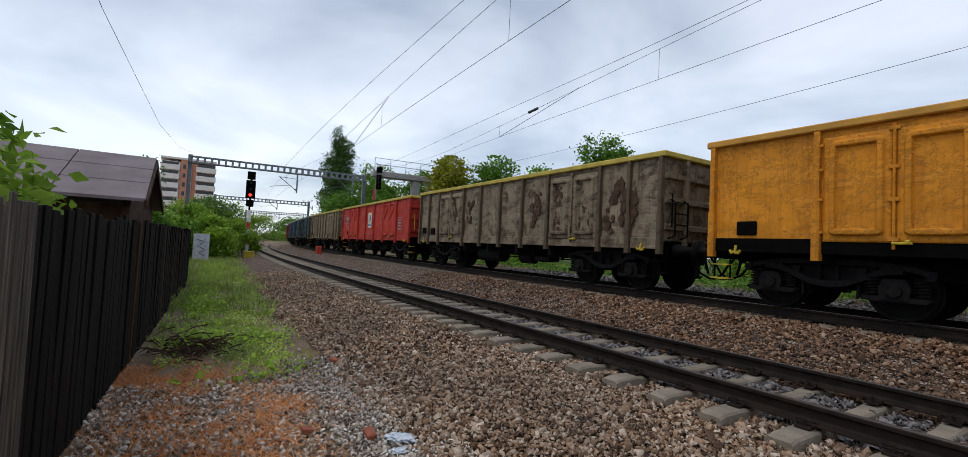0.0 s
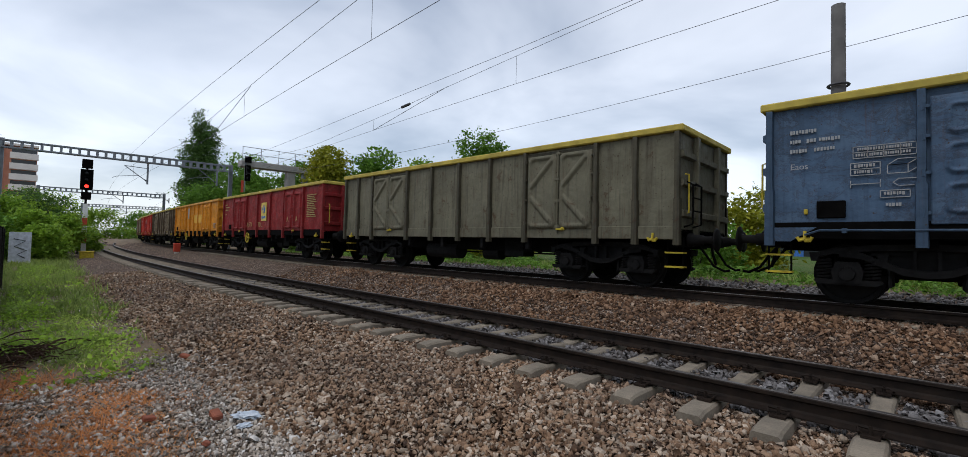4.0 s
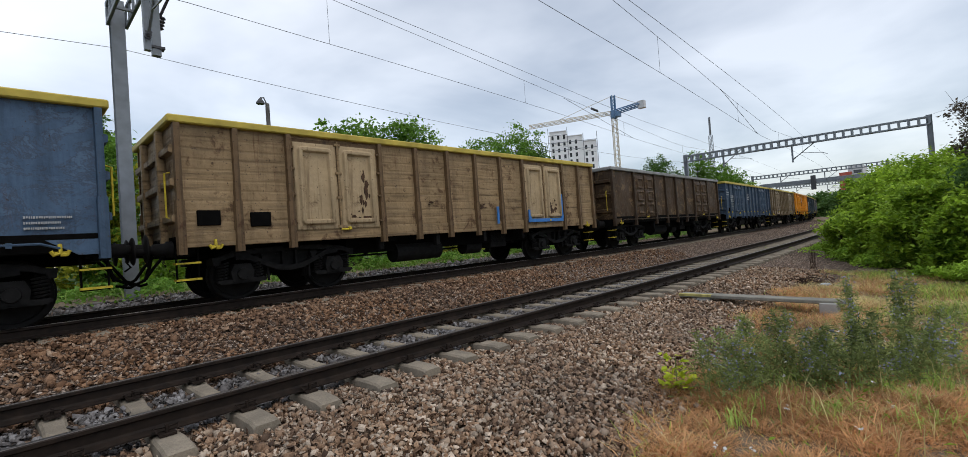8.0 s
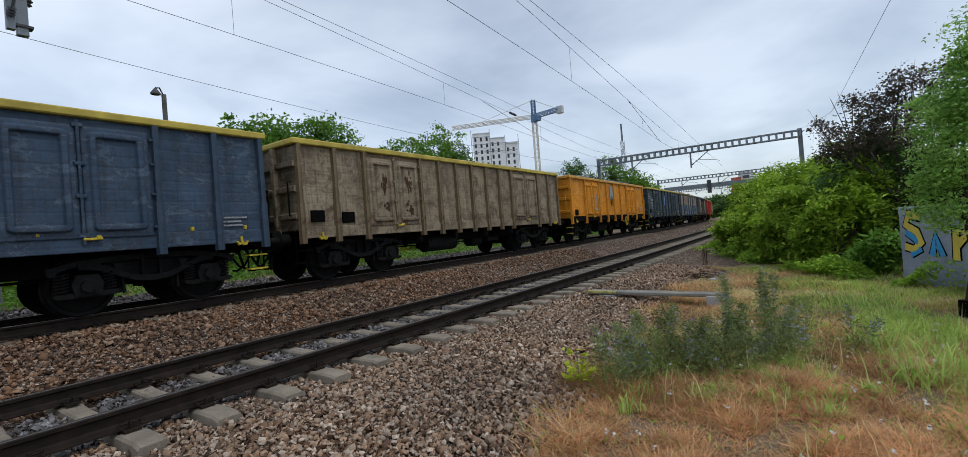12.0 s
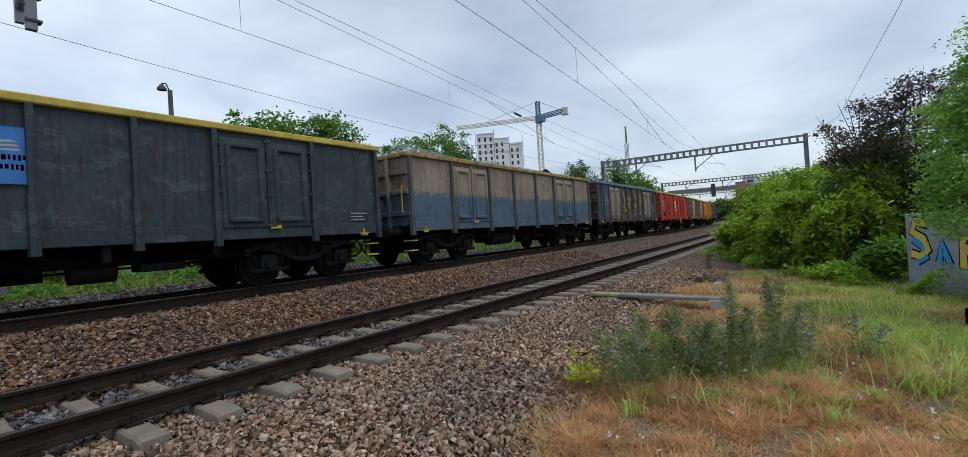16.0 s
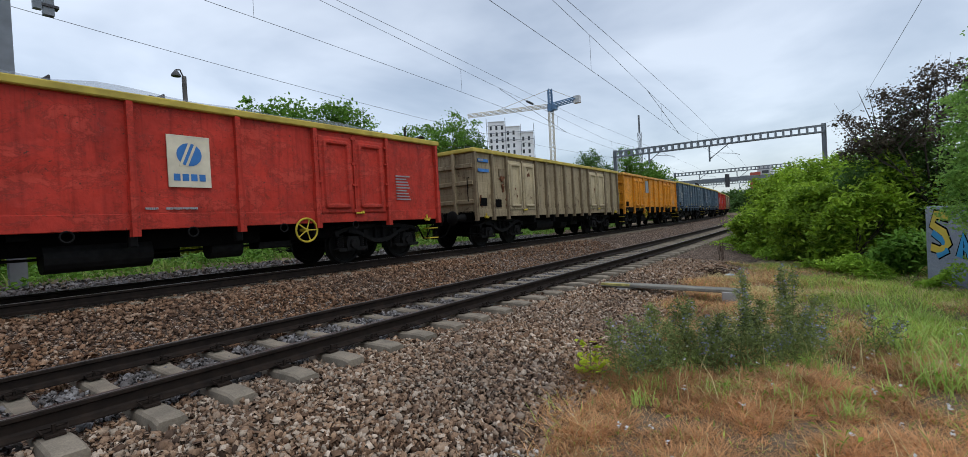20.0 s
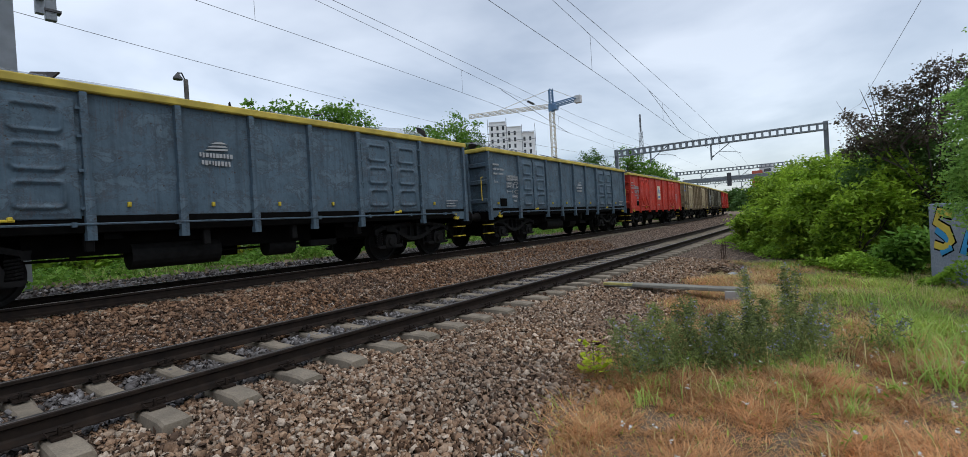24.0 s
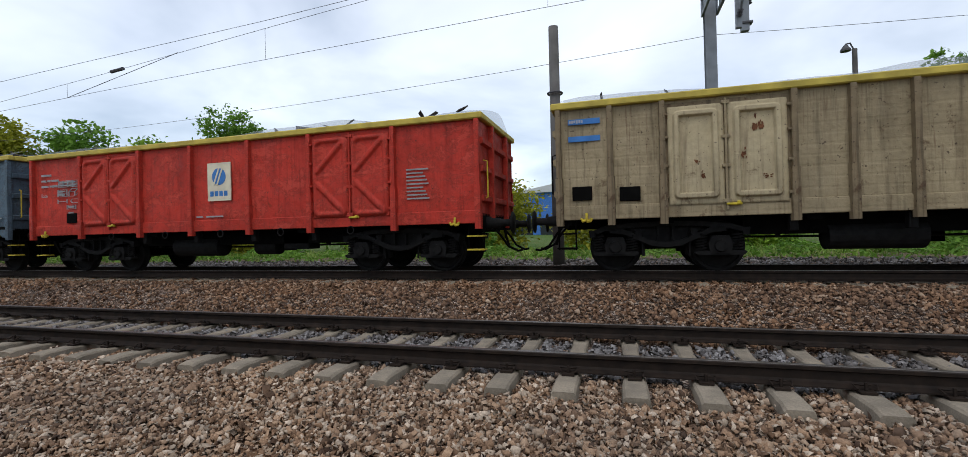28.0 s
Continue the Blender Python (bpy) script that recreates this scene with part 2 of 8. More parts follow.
# Near-zero tones that put the deep shade under the wagons into the colour.
BLACK = plain("near_black_steel", (0.0035, 0.0033, 0.0031), 0.85, 0.0, 0.5, 5, 0.05)
BOGIE = plain("shade_dark_bogie_steel", (0.0078, 0.0074, 0.0072), 0.75, 0.0, 0.5, 9, 0.15)
GALV = plain("grey_painted_steel", (0.2, 0.22, 0.24), 0.55, 0.2, 0.15, 3)
YELLOW = plain("yellow_paint", (0.46, 0.35, 0.03), 0.6, 0, 0.35, 9)
WIRE = plain("dark_wire", (0.075, 0.075, 0.08), 0.6, 0.3, 0.1)
CONCRETE = plain("concrete", (0.36, 0.35, 0.33), 0.9, 0, 0.15, 3)
WHITE = plain("white_lettering", (0.33, 0.34, 0.345), 0.7, 0, 0.1)

# ---- the line: two tracks, straight past the viewer and bending away at both ends ----
YN, YF, ZF = 5.763, 10.65, 0.39
UL, UR, RL, RR = -8.0, 8.0, 500.0, 650.0


def on_line(u, v, z=0.0):
    """A place at u metres along the line and v across it (v is y where the line is straight), and its heading in degrees."""
    if u < UL:
        a, r = (UL - u) / RL, RL - (v - YF)
        return Vector((UL - r * math.sin(a), YF + RL - r * math.cos(a), z)), -math.degrees(a)
    if u > UR:
        a, r = (u - UR) / RR, RR - (v - YF)
        return Vector((UR + r * math.sin(a), YF + RR - r * math.cos(a), z)), math.degrees(a)
    return Vector((u, v, z)), 0.0


def line_pose(u, v, z=0.0):
    p, a = on_line(u, v, z)
    return pose(p.x, p.y, p.z, 0, 0, a)


def swept(profile, us, closed=True):
    """A (v, z) profile drawn along the line."""
    g = Geo()
    n = len(profile)
    for u in us:
        g.v += [tuple(on_line(u, v, z)[0]) for v, z in profile]
    for k in range(len(us) - 1):
        for i in range(n if closed else n - 1):
            j = (i + 1) % n
            g.f.append((k * n + i, (k + 1) * n + i, (k + 1) * n + j, k * n + j))
    if closed:
        g.f += [tuple(range(n)), tuple(range(len(g.v) - n, len(g.v)))[::-1]]
    return g


def steps(a, b, d):
    n = max(1, round((b - a) / d))
    return [a + (b - a) * i / n for i in range(n + 1)]


# ---- ground ----
GRASSY = two_tone("dirt_and_dry_grass", (0.3, 0.235, 0.17), (0.2, 0.145, 0.095), 0.9, 0.95, 26, 0.8, 0.03)


def stone_bed(name):
    """Crushed stone seen as a packed bed: stones of many tones with dark joints."""
    k = Mat(name, 0.95)
    k.b.inputs["Specular IOR Level"].default_value = 0.12
    v = k.vec(world=True)
    cell = k.nt.nodes.new("ShaderNodeTexVoronoi")
    cell.inputs["Scale"].default_value = 24
    k.link(v, cell.inputs["Vector"])
    joint = k.nt.nodes.new("ShaderNodeTexVoronoi")
    joint.feature = "DISTANCE_TO_EDGE"
    joint.inputs["Scale"].default_value = 24
    k.link(v, joint.inputs["Vector"])
    tone = k.nt.nodes.new("ShaderNodeSeparateColor")
    k.link(cell.outputs["Color"], tone.inputs[0])
    c = k.ramp(tone.outputs[0], [(0.0, (0.06, 0.038, 0.027)), (0.5, (0.23, 0.152, 0.106)), (0.85, (0.33, 0.255, 0.205)), (1.0, (0.58, 0.47, 0.38))])
    c = k.mix(k.ramp(k.noise(0.6, 3, 0.5, v), [(0.4, 0.0), (0.65, 0.3)]), c, (0.1, 0.085, 0.075))
    c = k.mix(k.ramp(joint.outputs["Distance"], [(0.0, 1.0), (0.2, 0.0)]), c, (0.01, 0.007, 0.005))
    k.color(c).bump(joint.outputs["Distance"], 1.0, 0.03)
    return k.m


STONES = stone_bed("ballast_bed")


def ground_z(x, y):
    """The lie of the land beside the line."""
    z = -0.46
    if y < 4:
        z += 0.035 * noise.noise(Vector((x * 0.35, y * 0.35, 3.0)))
    if y > 13:
        z += min(0.75, (y - 13) * 0.3)
    return z


def build_ground():
    def axis(near, step, far):
        a = [i * step for i in range(int(near / step) + 1)]
        d = step
        while a[-1] < far:
            d *= 1.35
            a.append(a[-1] + d)
        return [-p for p in a[:0:-1]] + a

    xs, ys = axis(30, 0.6, 2500), axis(16, 0.4, 2500)
    g = Geo()
    g.v = [(x, y, ground_z(x, y)) for x in xs for y in ys]
    n = len(ys)
    g.f = [(i * n + j, (i + 1) * n + j, (i + 1) * n + j + 1, i * n + j + 1) for i in range(len(xs) - 1) for j in range(n - 1)]
    tagged(new("ground", g.mesh("ground", GRASSY, True)), "dry trackside earth with patchy grass", "ground", kind="structure")


build_ground()
bed = swept([(1.5, -0.8), (2.0, -0.47), (2.6, -0.42), (3.6, -0.32), (4.3, -0.285), (7.2, -0.265), (7.5, -0.27), (8.3, 0.05), (8.9, 0.14), (12.4, 0.16), (14.2, 0.22), (15.6, 0.26), (16.1, -0.3)],
            steps(-300, 200, 2.0), closed=False)
tagged(new("ballast", bed.mesh("ballast", STONES, False)), "brown and grey crushed stone ballast bed", "ballast", kind="structure")

VERGE = two_tone("weedy_green_verge", (0.07, 0.14, 0.02), (0.12, 0.15, 0.04), 0.5, 0.95, 14, 0.8, 0.06)
verge = Geo()
for x in range(-160, 161, 4):
    for y in (15.2, 17, 20, 26, 34, 46, 62, 90):
        verge.v.append((x, y + (0.0 if abs(x) < 60 else (abs(x) - 60) * 0.06), 0.24 + 0.06 * noise.noise(Vector((x * 0.3, y * 0.3, 1.0))) + 0.01 * (y - 15)))
for i in range(80):
    for j in range(7):
        verge.f.append((i * 8 + j, i * 8 + 8 + j, i * 8 + 9 + j, i * 8 + j + 1))
tagged(new("verge", verge.mesh("verge", VERGE, True)), "weedy green land behind the far track", "verge", kind="structure")

# ---- rails and sleepers ----
RAIL = Mat("rusty_rail_steel", 0.7, 0.0)
RAIL.b.inputs["Specular IOR Level"].default_value = 0.15
RAIL.color(RAIL.ramp(RAIL.noise(9, 5), [(0.3, (0.009, 0.0065, 0.0053)), (0.7, (0.027, 0.018, 0.013))]))
RAIL = RAIL.m
HEAD = plain("worn_rail_head", (0.14, 0.125, 0.115), 0.4, 0.7, 0.2, 3)
SLEEPER = two_tone("concrete_sleeper", (0.34, 0.285, 0.215), (0.23, 0.195, 0.15), 3, 0.9, 60, 0.3, 0.004)


def rail_profile(v, z):
    half = [(0.075, -0.172), (0.075, -0.16), (0.02, -0.14), (0.009, -0.12), (0.009, -0.05), (0.036, -0.035), (0.036, -0.008), (0.026, -0.001)]
    return [(v + a, z + b) for a, b in half] + [(v - a, z + b) for a, b in half[::-1]]


def build_track(name, yc, z, label):
    track = thing(name, label, "railway track", kind="structure")
    us = steps(-300, 200, 2.0)
    for v in (yc - 0.7525, yc + 0.7525):
        r = part("rail", swept(rail_profile(v, z), us), RAIL, track, "dark rusty steel rail")
        part("rail_head", swept([(v - 0.024, z - 0.002), (v + 0.024, z - 0.002), (v + 0.022, z + 0.003), (v - 0.022, z + 0.003)], us), HEAD, r, "worn bright running surface")
    return track


TRACK_N = build_track("track_near", YN, 0.0, "empty railway track on concrete sleepers in ballast")
TRACK_F = build_track("track_far", YF, ZF, "railway track under the freight train")

# ---- wagons ----
PITCH, LEN = 14.08, 12.9


def paint(name, c, dark, rust=0.3, planks=0.0, rub=None, flake=None):
    """Weathered wagon paint: tone changes, streaks running down, rust spots, dents, faint planks."""
    k = Mat(name, 0.55)
    k.b.inputs["Specular IOR Level"].default_value = 0.2
    v = k.vec()
    big = k.noise(0.7, 4, 0.6, v)
    streak = k.noise(1.0, 5, 0.65, k.vec((3.0, 3.0, 0.35)))
    spots = k.noise(2.6, 8, 0.7, v, 0.4)
    col = k.mix(k.ramp(big, [(0.35, 0.0), (0.65, 1.0)]), tuple(min(1.0, x * 1.2) for x in c), tuple(x * 0.82 for x in c))
    if rub:
        z = k.nt.nodes.new("ShaderNodeSeparateXYZ")
        k.link(k.co.outputs["Object"], z.inputs[0])
        low = k.math("ADD", z.outputs["Z"], k.math("MULTIPLY", k.math("SUBTRACT", spots, 0.5), 1.1))
        col = k.mix(k.ramp(k.math("MULTIPLY", low, 0.25), [(0.5, 1.0), (0.53, 0.0)]), col, rub)
    col = k.mix(k.ramp(streak, [(0.5, 0.0), (0.74, 0.7)]), col, dark)
    col = k.mix(k.ramp(spots, [(0.66 - rust * 0.25, 0.0), (0.72 - rust * 0.22, min(1.0, 0.35 + rust))]), col, (0.07, 0.032, 0.016))
    col = k.mix(0.3, col, k.ramp(k.noise(14, 6, 0.7, v), [(0.3, 0.5), (0.6, 1.0)]), "MULTIPLY")
    if flake:
        fl = k.noise(1.9, 10, 0.78, k.vec((1.0, 1.0, 1.5)), 0.5)
        col = k.mix(k.ramp(fl, [(0.53, 0.0), (0.59, 0.9 if rust > 0.34 else 0.6)]), col, flake)
        col = k.mix(k.ramp(fl, [(0.5, 0.0), (0.53, 0.45), (0.56, 0.0)]), col, (0.04, 0.022, 0.014))
    drip = k.noise(1.0, 4, 0.6, k.vec((0.7, 0.7, 13) if planks > 0.4 else (11, 11, 0.55)), 0.3)
    col = k.mix(k.ramp(drip, [(0.52, 0.0), (0.72, min(0.9, 0.3 + rust))]), col, tuple(x * 0.45 for x in dark))
    scuff = k.noise(1.0, 7, 0.75, k.vec((2.2, 2.2, 7.0)), 0.6)
    col = k.mix(k.ramp(scuff, [(0.64, 0.0), (0.7, 0.3)]), col, tuple(min(0.8, 1.35 * x + 0.05) for x in c))
    # rust bleeding down in thin runs, and pinholes of bare metal
    bleed = k.noise(1.0, 6, 0.7, k.vec((24, 24, 0.9)), 0.2)
    here = k.noise(0.9, 4, 0.6, k.vec((1, 1, 1)))
    col = k.mix(k.math("MULTIPLY", k.ramp(bleed, [(0.56, 0.0), (0.66, 1.0)]), k.ramp(here, [(0.46, 0.0), (0.62, min(0.85, 0.25 + rust))])), col, (0.1, 0.042, 0.02))
    pits = k.noise(17, 3, 0.6, v)
    col = k.mix(k.ramp(pits, [(0.68 - 0.06 * rust, 0.0), (0.71 - 0.06 * rust, 0.8)]), col, (0.05, 0.03, 0.02))
    k.color(col)
    h = k.math("ADD", k.noise(1.5, 3, 0.5, v), k.math("MULTIPLY", k.noise(5.5, 4, 0.6, v, 0.5), 0.22))
    if planks:
        w = k.nt.nodes.new("ShaderNodeTexWave")
        w.wave_type, w.bands_direction = "BANDS", "Z"
        w.inputs["Scale"].default_value, w.inputs["Distortion"].default_value = 1.1, 1.0
        w.inputs["Detail"].default_value, w.inputs["Detail Scale"].default_value = 3, 0.7
        k.link(k.vec((0.5, 0.5, 1.6)), w.inputs["Vector"])
        h = k.math("ADD", h, k.math("MULTIPLY", k.ramp(w.outputs["Fac"], [(0.0, 0.0), (0.22, 1.0)]), planks * 0.16))
    k.bump(h, 0.9, 0.07)
    k.rough(k.ramp(spots, [(0.3, 0.4), (0.7, 0.8)]))
    return k.m


POSTS = {
    "A": [-6.39, -5.5, -4.55, -2.5, -1.25, 0.0, 1.25, 2.5, 4.55, 5.5, 6.39],
    "B": [-6.39, -4.55, -2.5, -0.85, 0.85, 2.5, 4.55, 6.39],
    "C": [-6.39, -4.55, -2.5, -1.25, 0.0, 1.25, 2.5, 4.55, 6.39],
    "D": [-6.39, -5.5, -4.55, -2.5, -1.5, -0.5, 0.5, 1.5, 2.5, 4.55, 5.5, 6.39],
    "E": [-6.39, -5.45, -4.55, -2.5, -1.67, -0.83, 0.0, 0.83, 1.67, 2.5, 4.55, 5.5, 6.39],
}
Z0, Z1, ZT = 1.16, 3.07, 3.2
CACHE = {}


def shared(key, make, mat, smooth=False):
    """One mesh per shape and material."""
    if (key, mat.name) not in CACHE:
        if key not in CACHE:
            g = make()
            CACHE[key] = fixed(g.mesh(key if isinstance(key, str) else key[0], None, smooth))
        me = CACHE[key].copy()
        me.materials.append(mat)
        CACHE[key, mat.name] = me
    return CACHE[key, mat.name]


def side_wall(s):
    """A sheet dented by use between its posts."""
    g = Geo()
    n, k = 72, 13
    for i in range(n + 1):
        x = -6.42 + 12.84 * i / n
        for j in range(k):
            z = Z0 + (Z1 - Z0) * j / (k - 1)
            dent = 0.03 * noise.noise(Vector((x * 1.5, z * 1.7, 4.0 + s))) + 0.018 * noise.noise(Vector((x * 3.1, z * 3.3, 9.0)))
            g.v.append((x, s * (1.372 + dent * math.sin(math.pi * j / (k - 1)) ** 0.5), z))
    for i in range(n):
        for j in range(k - 1):
            a = i * k + j
            g.f.append((a, a + 1, a + k + 1, a + k))
    m = len(g.v)
    g.v += [(x, s * 1.31, z) for x in (-6.42, 6.42) for z in (Z0, Z1)]
    g.f.append((m, m + 2, m + 3, m + 1))
    return g


def post(s):
    g = Geo()
    g.prism([(-0.055, 1.37), (-0.045, 1.462), (0.045, 1.462), (0.055, 1.37)], "z", Z0 - 0.02, Z1)
    g.prism([(-0.075, 1.37), (-0.06, 1.468), (0.06, 1.468), (0.075, 1.37)], "z", Z0 - 0.27, Z0 + 0.62)
    g.v = [(x, s * y, z) for x, y, z in g.v]
    return g


def door_leaf(s, style):
    """A pressed leaf 0.9 m wide, from x = 0.03 to 0.93: one sheet whose relief follows the style."""
    z0, z1 = Z0 + 0.05, Z1 - 0.1
    w, h = 0.9, z1 - z0

    def edge(d, at, half, soft=0.022):
        return max(0.0, min(1.0, (half + soft - abs(d - at)) / soft))

    def inset(x, z, x0, x1, y0, y1, r):
        """Depth inside a rectangle with round corners; negative outside."""
        dx = abs(x - (x0 + x1) / 2) - (x1 - x0) / 2 + r
        dz = abs(z - (y0 + y1) / 2) - (y1 - y0) / 2 + r
        return r - math.hypot(max(dx, 0), max(dz, 0)) - min(max(dx, dz), 0)

    def ramp(d, soft):
        t = max(0.0, min(1.0, d / soft))
        return t * t * (3 - 2 * t)

    def relief(x, z):
        rim = min(x, w - x, z, h - z)
        if rim < 0.001:
            return -0.05
        if style == "frame":
            d = inset(x, z, 0.08, w - 0.08, 0.1, h - 0.1, 0.1)
            return 0.06 * ramp(d, 0.025) - 0.075 * ramp(d - 0.09, 0.03)
        if style == "x":
            k = 1.0 - ramp(inset(x, z, 0.1, w - 0.1, 0.1, h - 0.1, 0.13), 0.03)
            k *= ramp(inset(x, z, 0.015, w - 0.015, 0.015, h - 0.015, 0.16), 0.03)
            m = h / 2
            for sgn in (1, -1):
                t = (z - m) * sgn
                if t >= 0:
                    k = max(k, edge((t / (m - 0.1) - x / (w - 0.08)) * 0.5, 0.02, 0.035) if 0.08 < x < w - 0.06 and t < m - 0.08 else 0)
            return 0.05 * k
        step = (h - 0.16) / 3
        out = 0.014 * ramp(inset(x, z, 0.05, w - 0.05, 0.05, h - 0.05, 0.12), 0.03)
        for i in range(3):
            d = inset(x, z, 0.14, w - 0.14, 0.08 + i * step + 0.05, 0.08 + (i + 1) * step - 0.05, 0.11)
            out += 0.05 * ramp(d, 0.03) - 0.045 * ramp(d - 0.045, 0.035)
        return out

    g = Geo()
    def cuts(size, middle):
        """Close steps where the relief bends, wide ones between."""
        edge_steps = [0.0, 0.001, 0.04] + [0.07 + 0.0125 * i for i in range(13)]
        inner = [0.22 + (size - 0.44) * i / middle for i in range(1, middle)]
        return edge_steps + [0.22 + 1e-4] + inner + [size - 0.22 - 1e-4] + [size - e for e in edge_steps[::-1]]

    if s > 0:
        xs, zs = [0.0, 0.001, 0.3, 0.6, 0.899, 0.9], [0.0, 0.001, h / 2, h - 0.001, h]
    elif style == "frame":
        xs, zs = cuts(0.9, 4), cuts(h, 8)
    else:
        nx, nz = 32, 72
        xs = [0.0, 0.001] + [0.9 * i / nx for i in range(1, nx)] + [0.899, 0.9]
        zs = [0.0, 0.001] + [h * i / nz for i in range(1, nz)] + [h - 0.001, h]
    n = len(zs)
    g.v = [(0.03 + x, s * (1.418 + relief(x, z)), z0 + z) for x in xs for z in zs]
    g.f = [(i * n + j, i * n + j + 1, (i + 1) * n + j + 1, (i + 1) * n + j) for i in range(len(xs) - 1) for j in range(n - 1)]
    return g


def door_bar(s):
    """The locking bar between two leaves, with its hinges and cams."""
    g = Geo()
    g.cyl((0, 1.43, Z0 - 0.05), (0, 1.43, Z1 - 0.05), 0.022, n=8)
    for z in (Z0 + 0.1, Z0 + 0.7, Z0 + 1.2, Z1 - 0.12):
        g.box(-0.07, 0.07, 1.4, 1.45, z - 0.03, z + 0.03, c=0.008)
    g.v = [(x, s * y, z) for x, y, z in g.v]
    return g


def end_wall(e):
    g = Geo()
    g.box(6.36, 6.42, -1.37, 1.37, Z0, Z1)
    g.v = [(e * x, y, z) for x, y, z in g.v]
    return g


def end_rib(e, z):
    g = Geo().prism([(6.4, z - 0.09), (6.5, z - 0.05), (6.5, z + 0.05), (6.4, z + 0.09)], "y", -1.36, 1.36)
    g.v = [(e * x, y, z) for x, z, y in [(p[0], p[2], p[1]) for p in g.v]]
    return g


def end_post(e):
    return Geo().box(*sorted((e * 6.41, e * 6.53)), -0.06, 0.06, 0.9, Z1, c=0.015)


def top_rail():
    g = Geo()
    for s in (-1, 1):
        y0, y1 = sorted((s * 1.33, s * 1.47))
        g.box(-6.52, 6.52, y0, y1, Z1, ZT, c=0.02)
        x0, x1 = sorted((s * 6.36, s * 6.52))
        g.box(x0, x1, -1.33, 1.33, Z1 + 0.002, ZT - 0.002, c=0.02)
    return g


def underframe():
    g = Geo()
    for s in (-1, 1):
        y0, y1 = sorted((s * 1.2, s * 1.36))
        g.box(-6.38, 6.38, y0, y1, 1.0, Z0 + 0.02)
    g.box(-6.4, 6.4, -0.25, 0.25, 0.82, 1.15)
    g.box(-6.36, 6.36, -1.34, 1.34, 1.12, 1.26)
    g.box(-3.2, 3.2, -0.95, 0.95, 0.66, 1.0)
    g.box(-0.5, 0.4, 0.3, 0.8, 0.45, 0.8)
    for x in (-6.3, -4.5, -2.2, 2.2, 4.5, 6.3):
        g.box(x - 0.12, x + 0.12, -1.3, 1.3, 0.9, 1.14)
    for e in (-1, 1):
        x0, x1 = sorted((e * 6.25, e * 6.42))
        g.box(x0, x1, -1.3, 1.3, 0.86, 1.2)
        g.box(*sorted((e * 3.7, e * 5.3)), -0.9, 0.9, 0.86, 1.0)
    return g


def sill_strip(s):
    g = Geo().box(-6.4, 6.4, *sorted((s * 1.36, s * 1.4)), Z0 - 0.16, Z0 + 0.1, c=0.01)
    return g


def wheelset():
    g = Geo()
    g.cyl((0, -0.95, 0), (0, 0.95, 0), 0.085, n=12)
    for s in (-1, 1):
        prof = [(0.09, -0.11), (0.16, -0.11), (0.18, -0.04), (0.38, -0.03), (0.4, -0.07), (0.455, -0.07), (0.462, 0.04), (0.49, 0.05), (0.49, 0.075), (0.4, 0.075), (0.38, 0.02), (0.2, 0.05), (0.16, 0.1), (0.09, 0.1)]
        g.lathe([(r, h) for r, h in prof], (0, s * 0.745, 0), (0, -s, 0), 28)
    return g


def bogie_frame(s):
    """The welded side of a bogie: an arched top beam and a sagging lower one, tied by struts, with horns over the axle boxes."""
    g = Geo()

    def beam(pts, t, y0, y1):
        g.prism([(x, z + t / 2) for x, z in pts] + [(x, z - t / 2) for x, z in pts[::-1]], "y", *sorted((s * y0, s * y1)))

    beam([(-1.34, 0.74), (-1.1, 0.82), (-0.6, 0.88), (0.0, 0.9), (0.6, 0.88), (1.1, 0.82), (1.34, 0.74)], 0.09, 0.93, 1.1)
    beam([(-1.0, 0.79), (-0.74, 0.76), (-0.5, 0.65), (-0.25, 0.54), (0.0, 0.51), (0.25, 0.54), (0.5, 0.65), (0.74, 0.76), (1.0, 0.79)], 0.1, 0.94, 1.12)
    beam([(-0.95, 0.74), (-0.5, 0.78), (0.0, 0.79), (0.5, 0.78), (0.95, 0.74)], 0.03, 0.92, 1.0)
    g.prism([(-0.7, 0.86), (0.7, 0.86), (0.3, 0.55), (-0.3, 0.55)], "y", *sorted((s * 0.93, s * 0.97)))
    for x in (-0.13, 0.13):
        g.box(x - 0.02, x + 0.02, *sorted((s * 0.94, s * 1.08)), 0.54, 0.88)
    for e in (-1, 1):
        for d in (-0.42, 0.42):
            x = e * 0.9 + d
            g.prism([(x - 0.07, 0.8), (x + 0.07, 0.8), (x + 0.045, 0.66), (x - 0.045, 0.66)], "y", *sorted((s * 0.95, s * 1.11)))
        g.box(*sorted((e * 1.3, e * 1.37)), *sorted((s * 0.7, s * 1.1)), 0.66, 0.78, c=0.01)
        g.tube([(e * 0.42, s * 1.0, 0.72), (e * 0.4, s * 1.02, 0.3)], 0.025, 6)
        g.box(*sorted((e * 0.36, e * 0.44)), *sorted((s * 0.68, s * 0.84)), 0.3, 0.6, c=0.02)
    return g


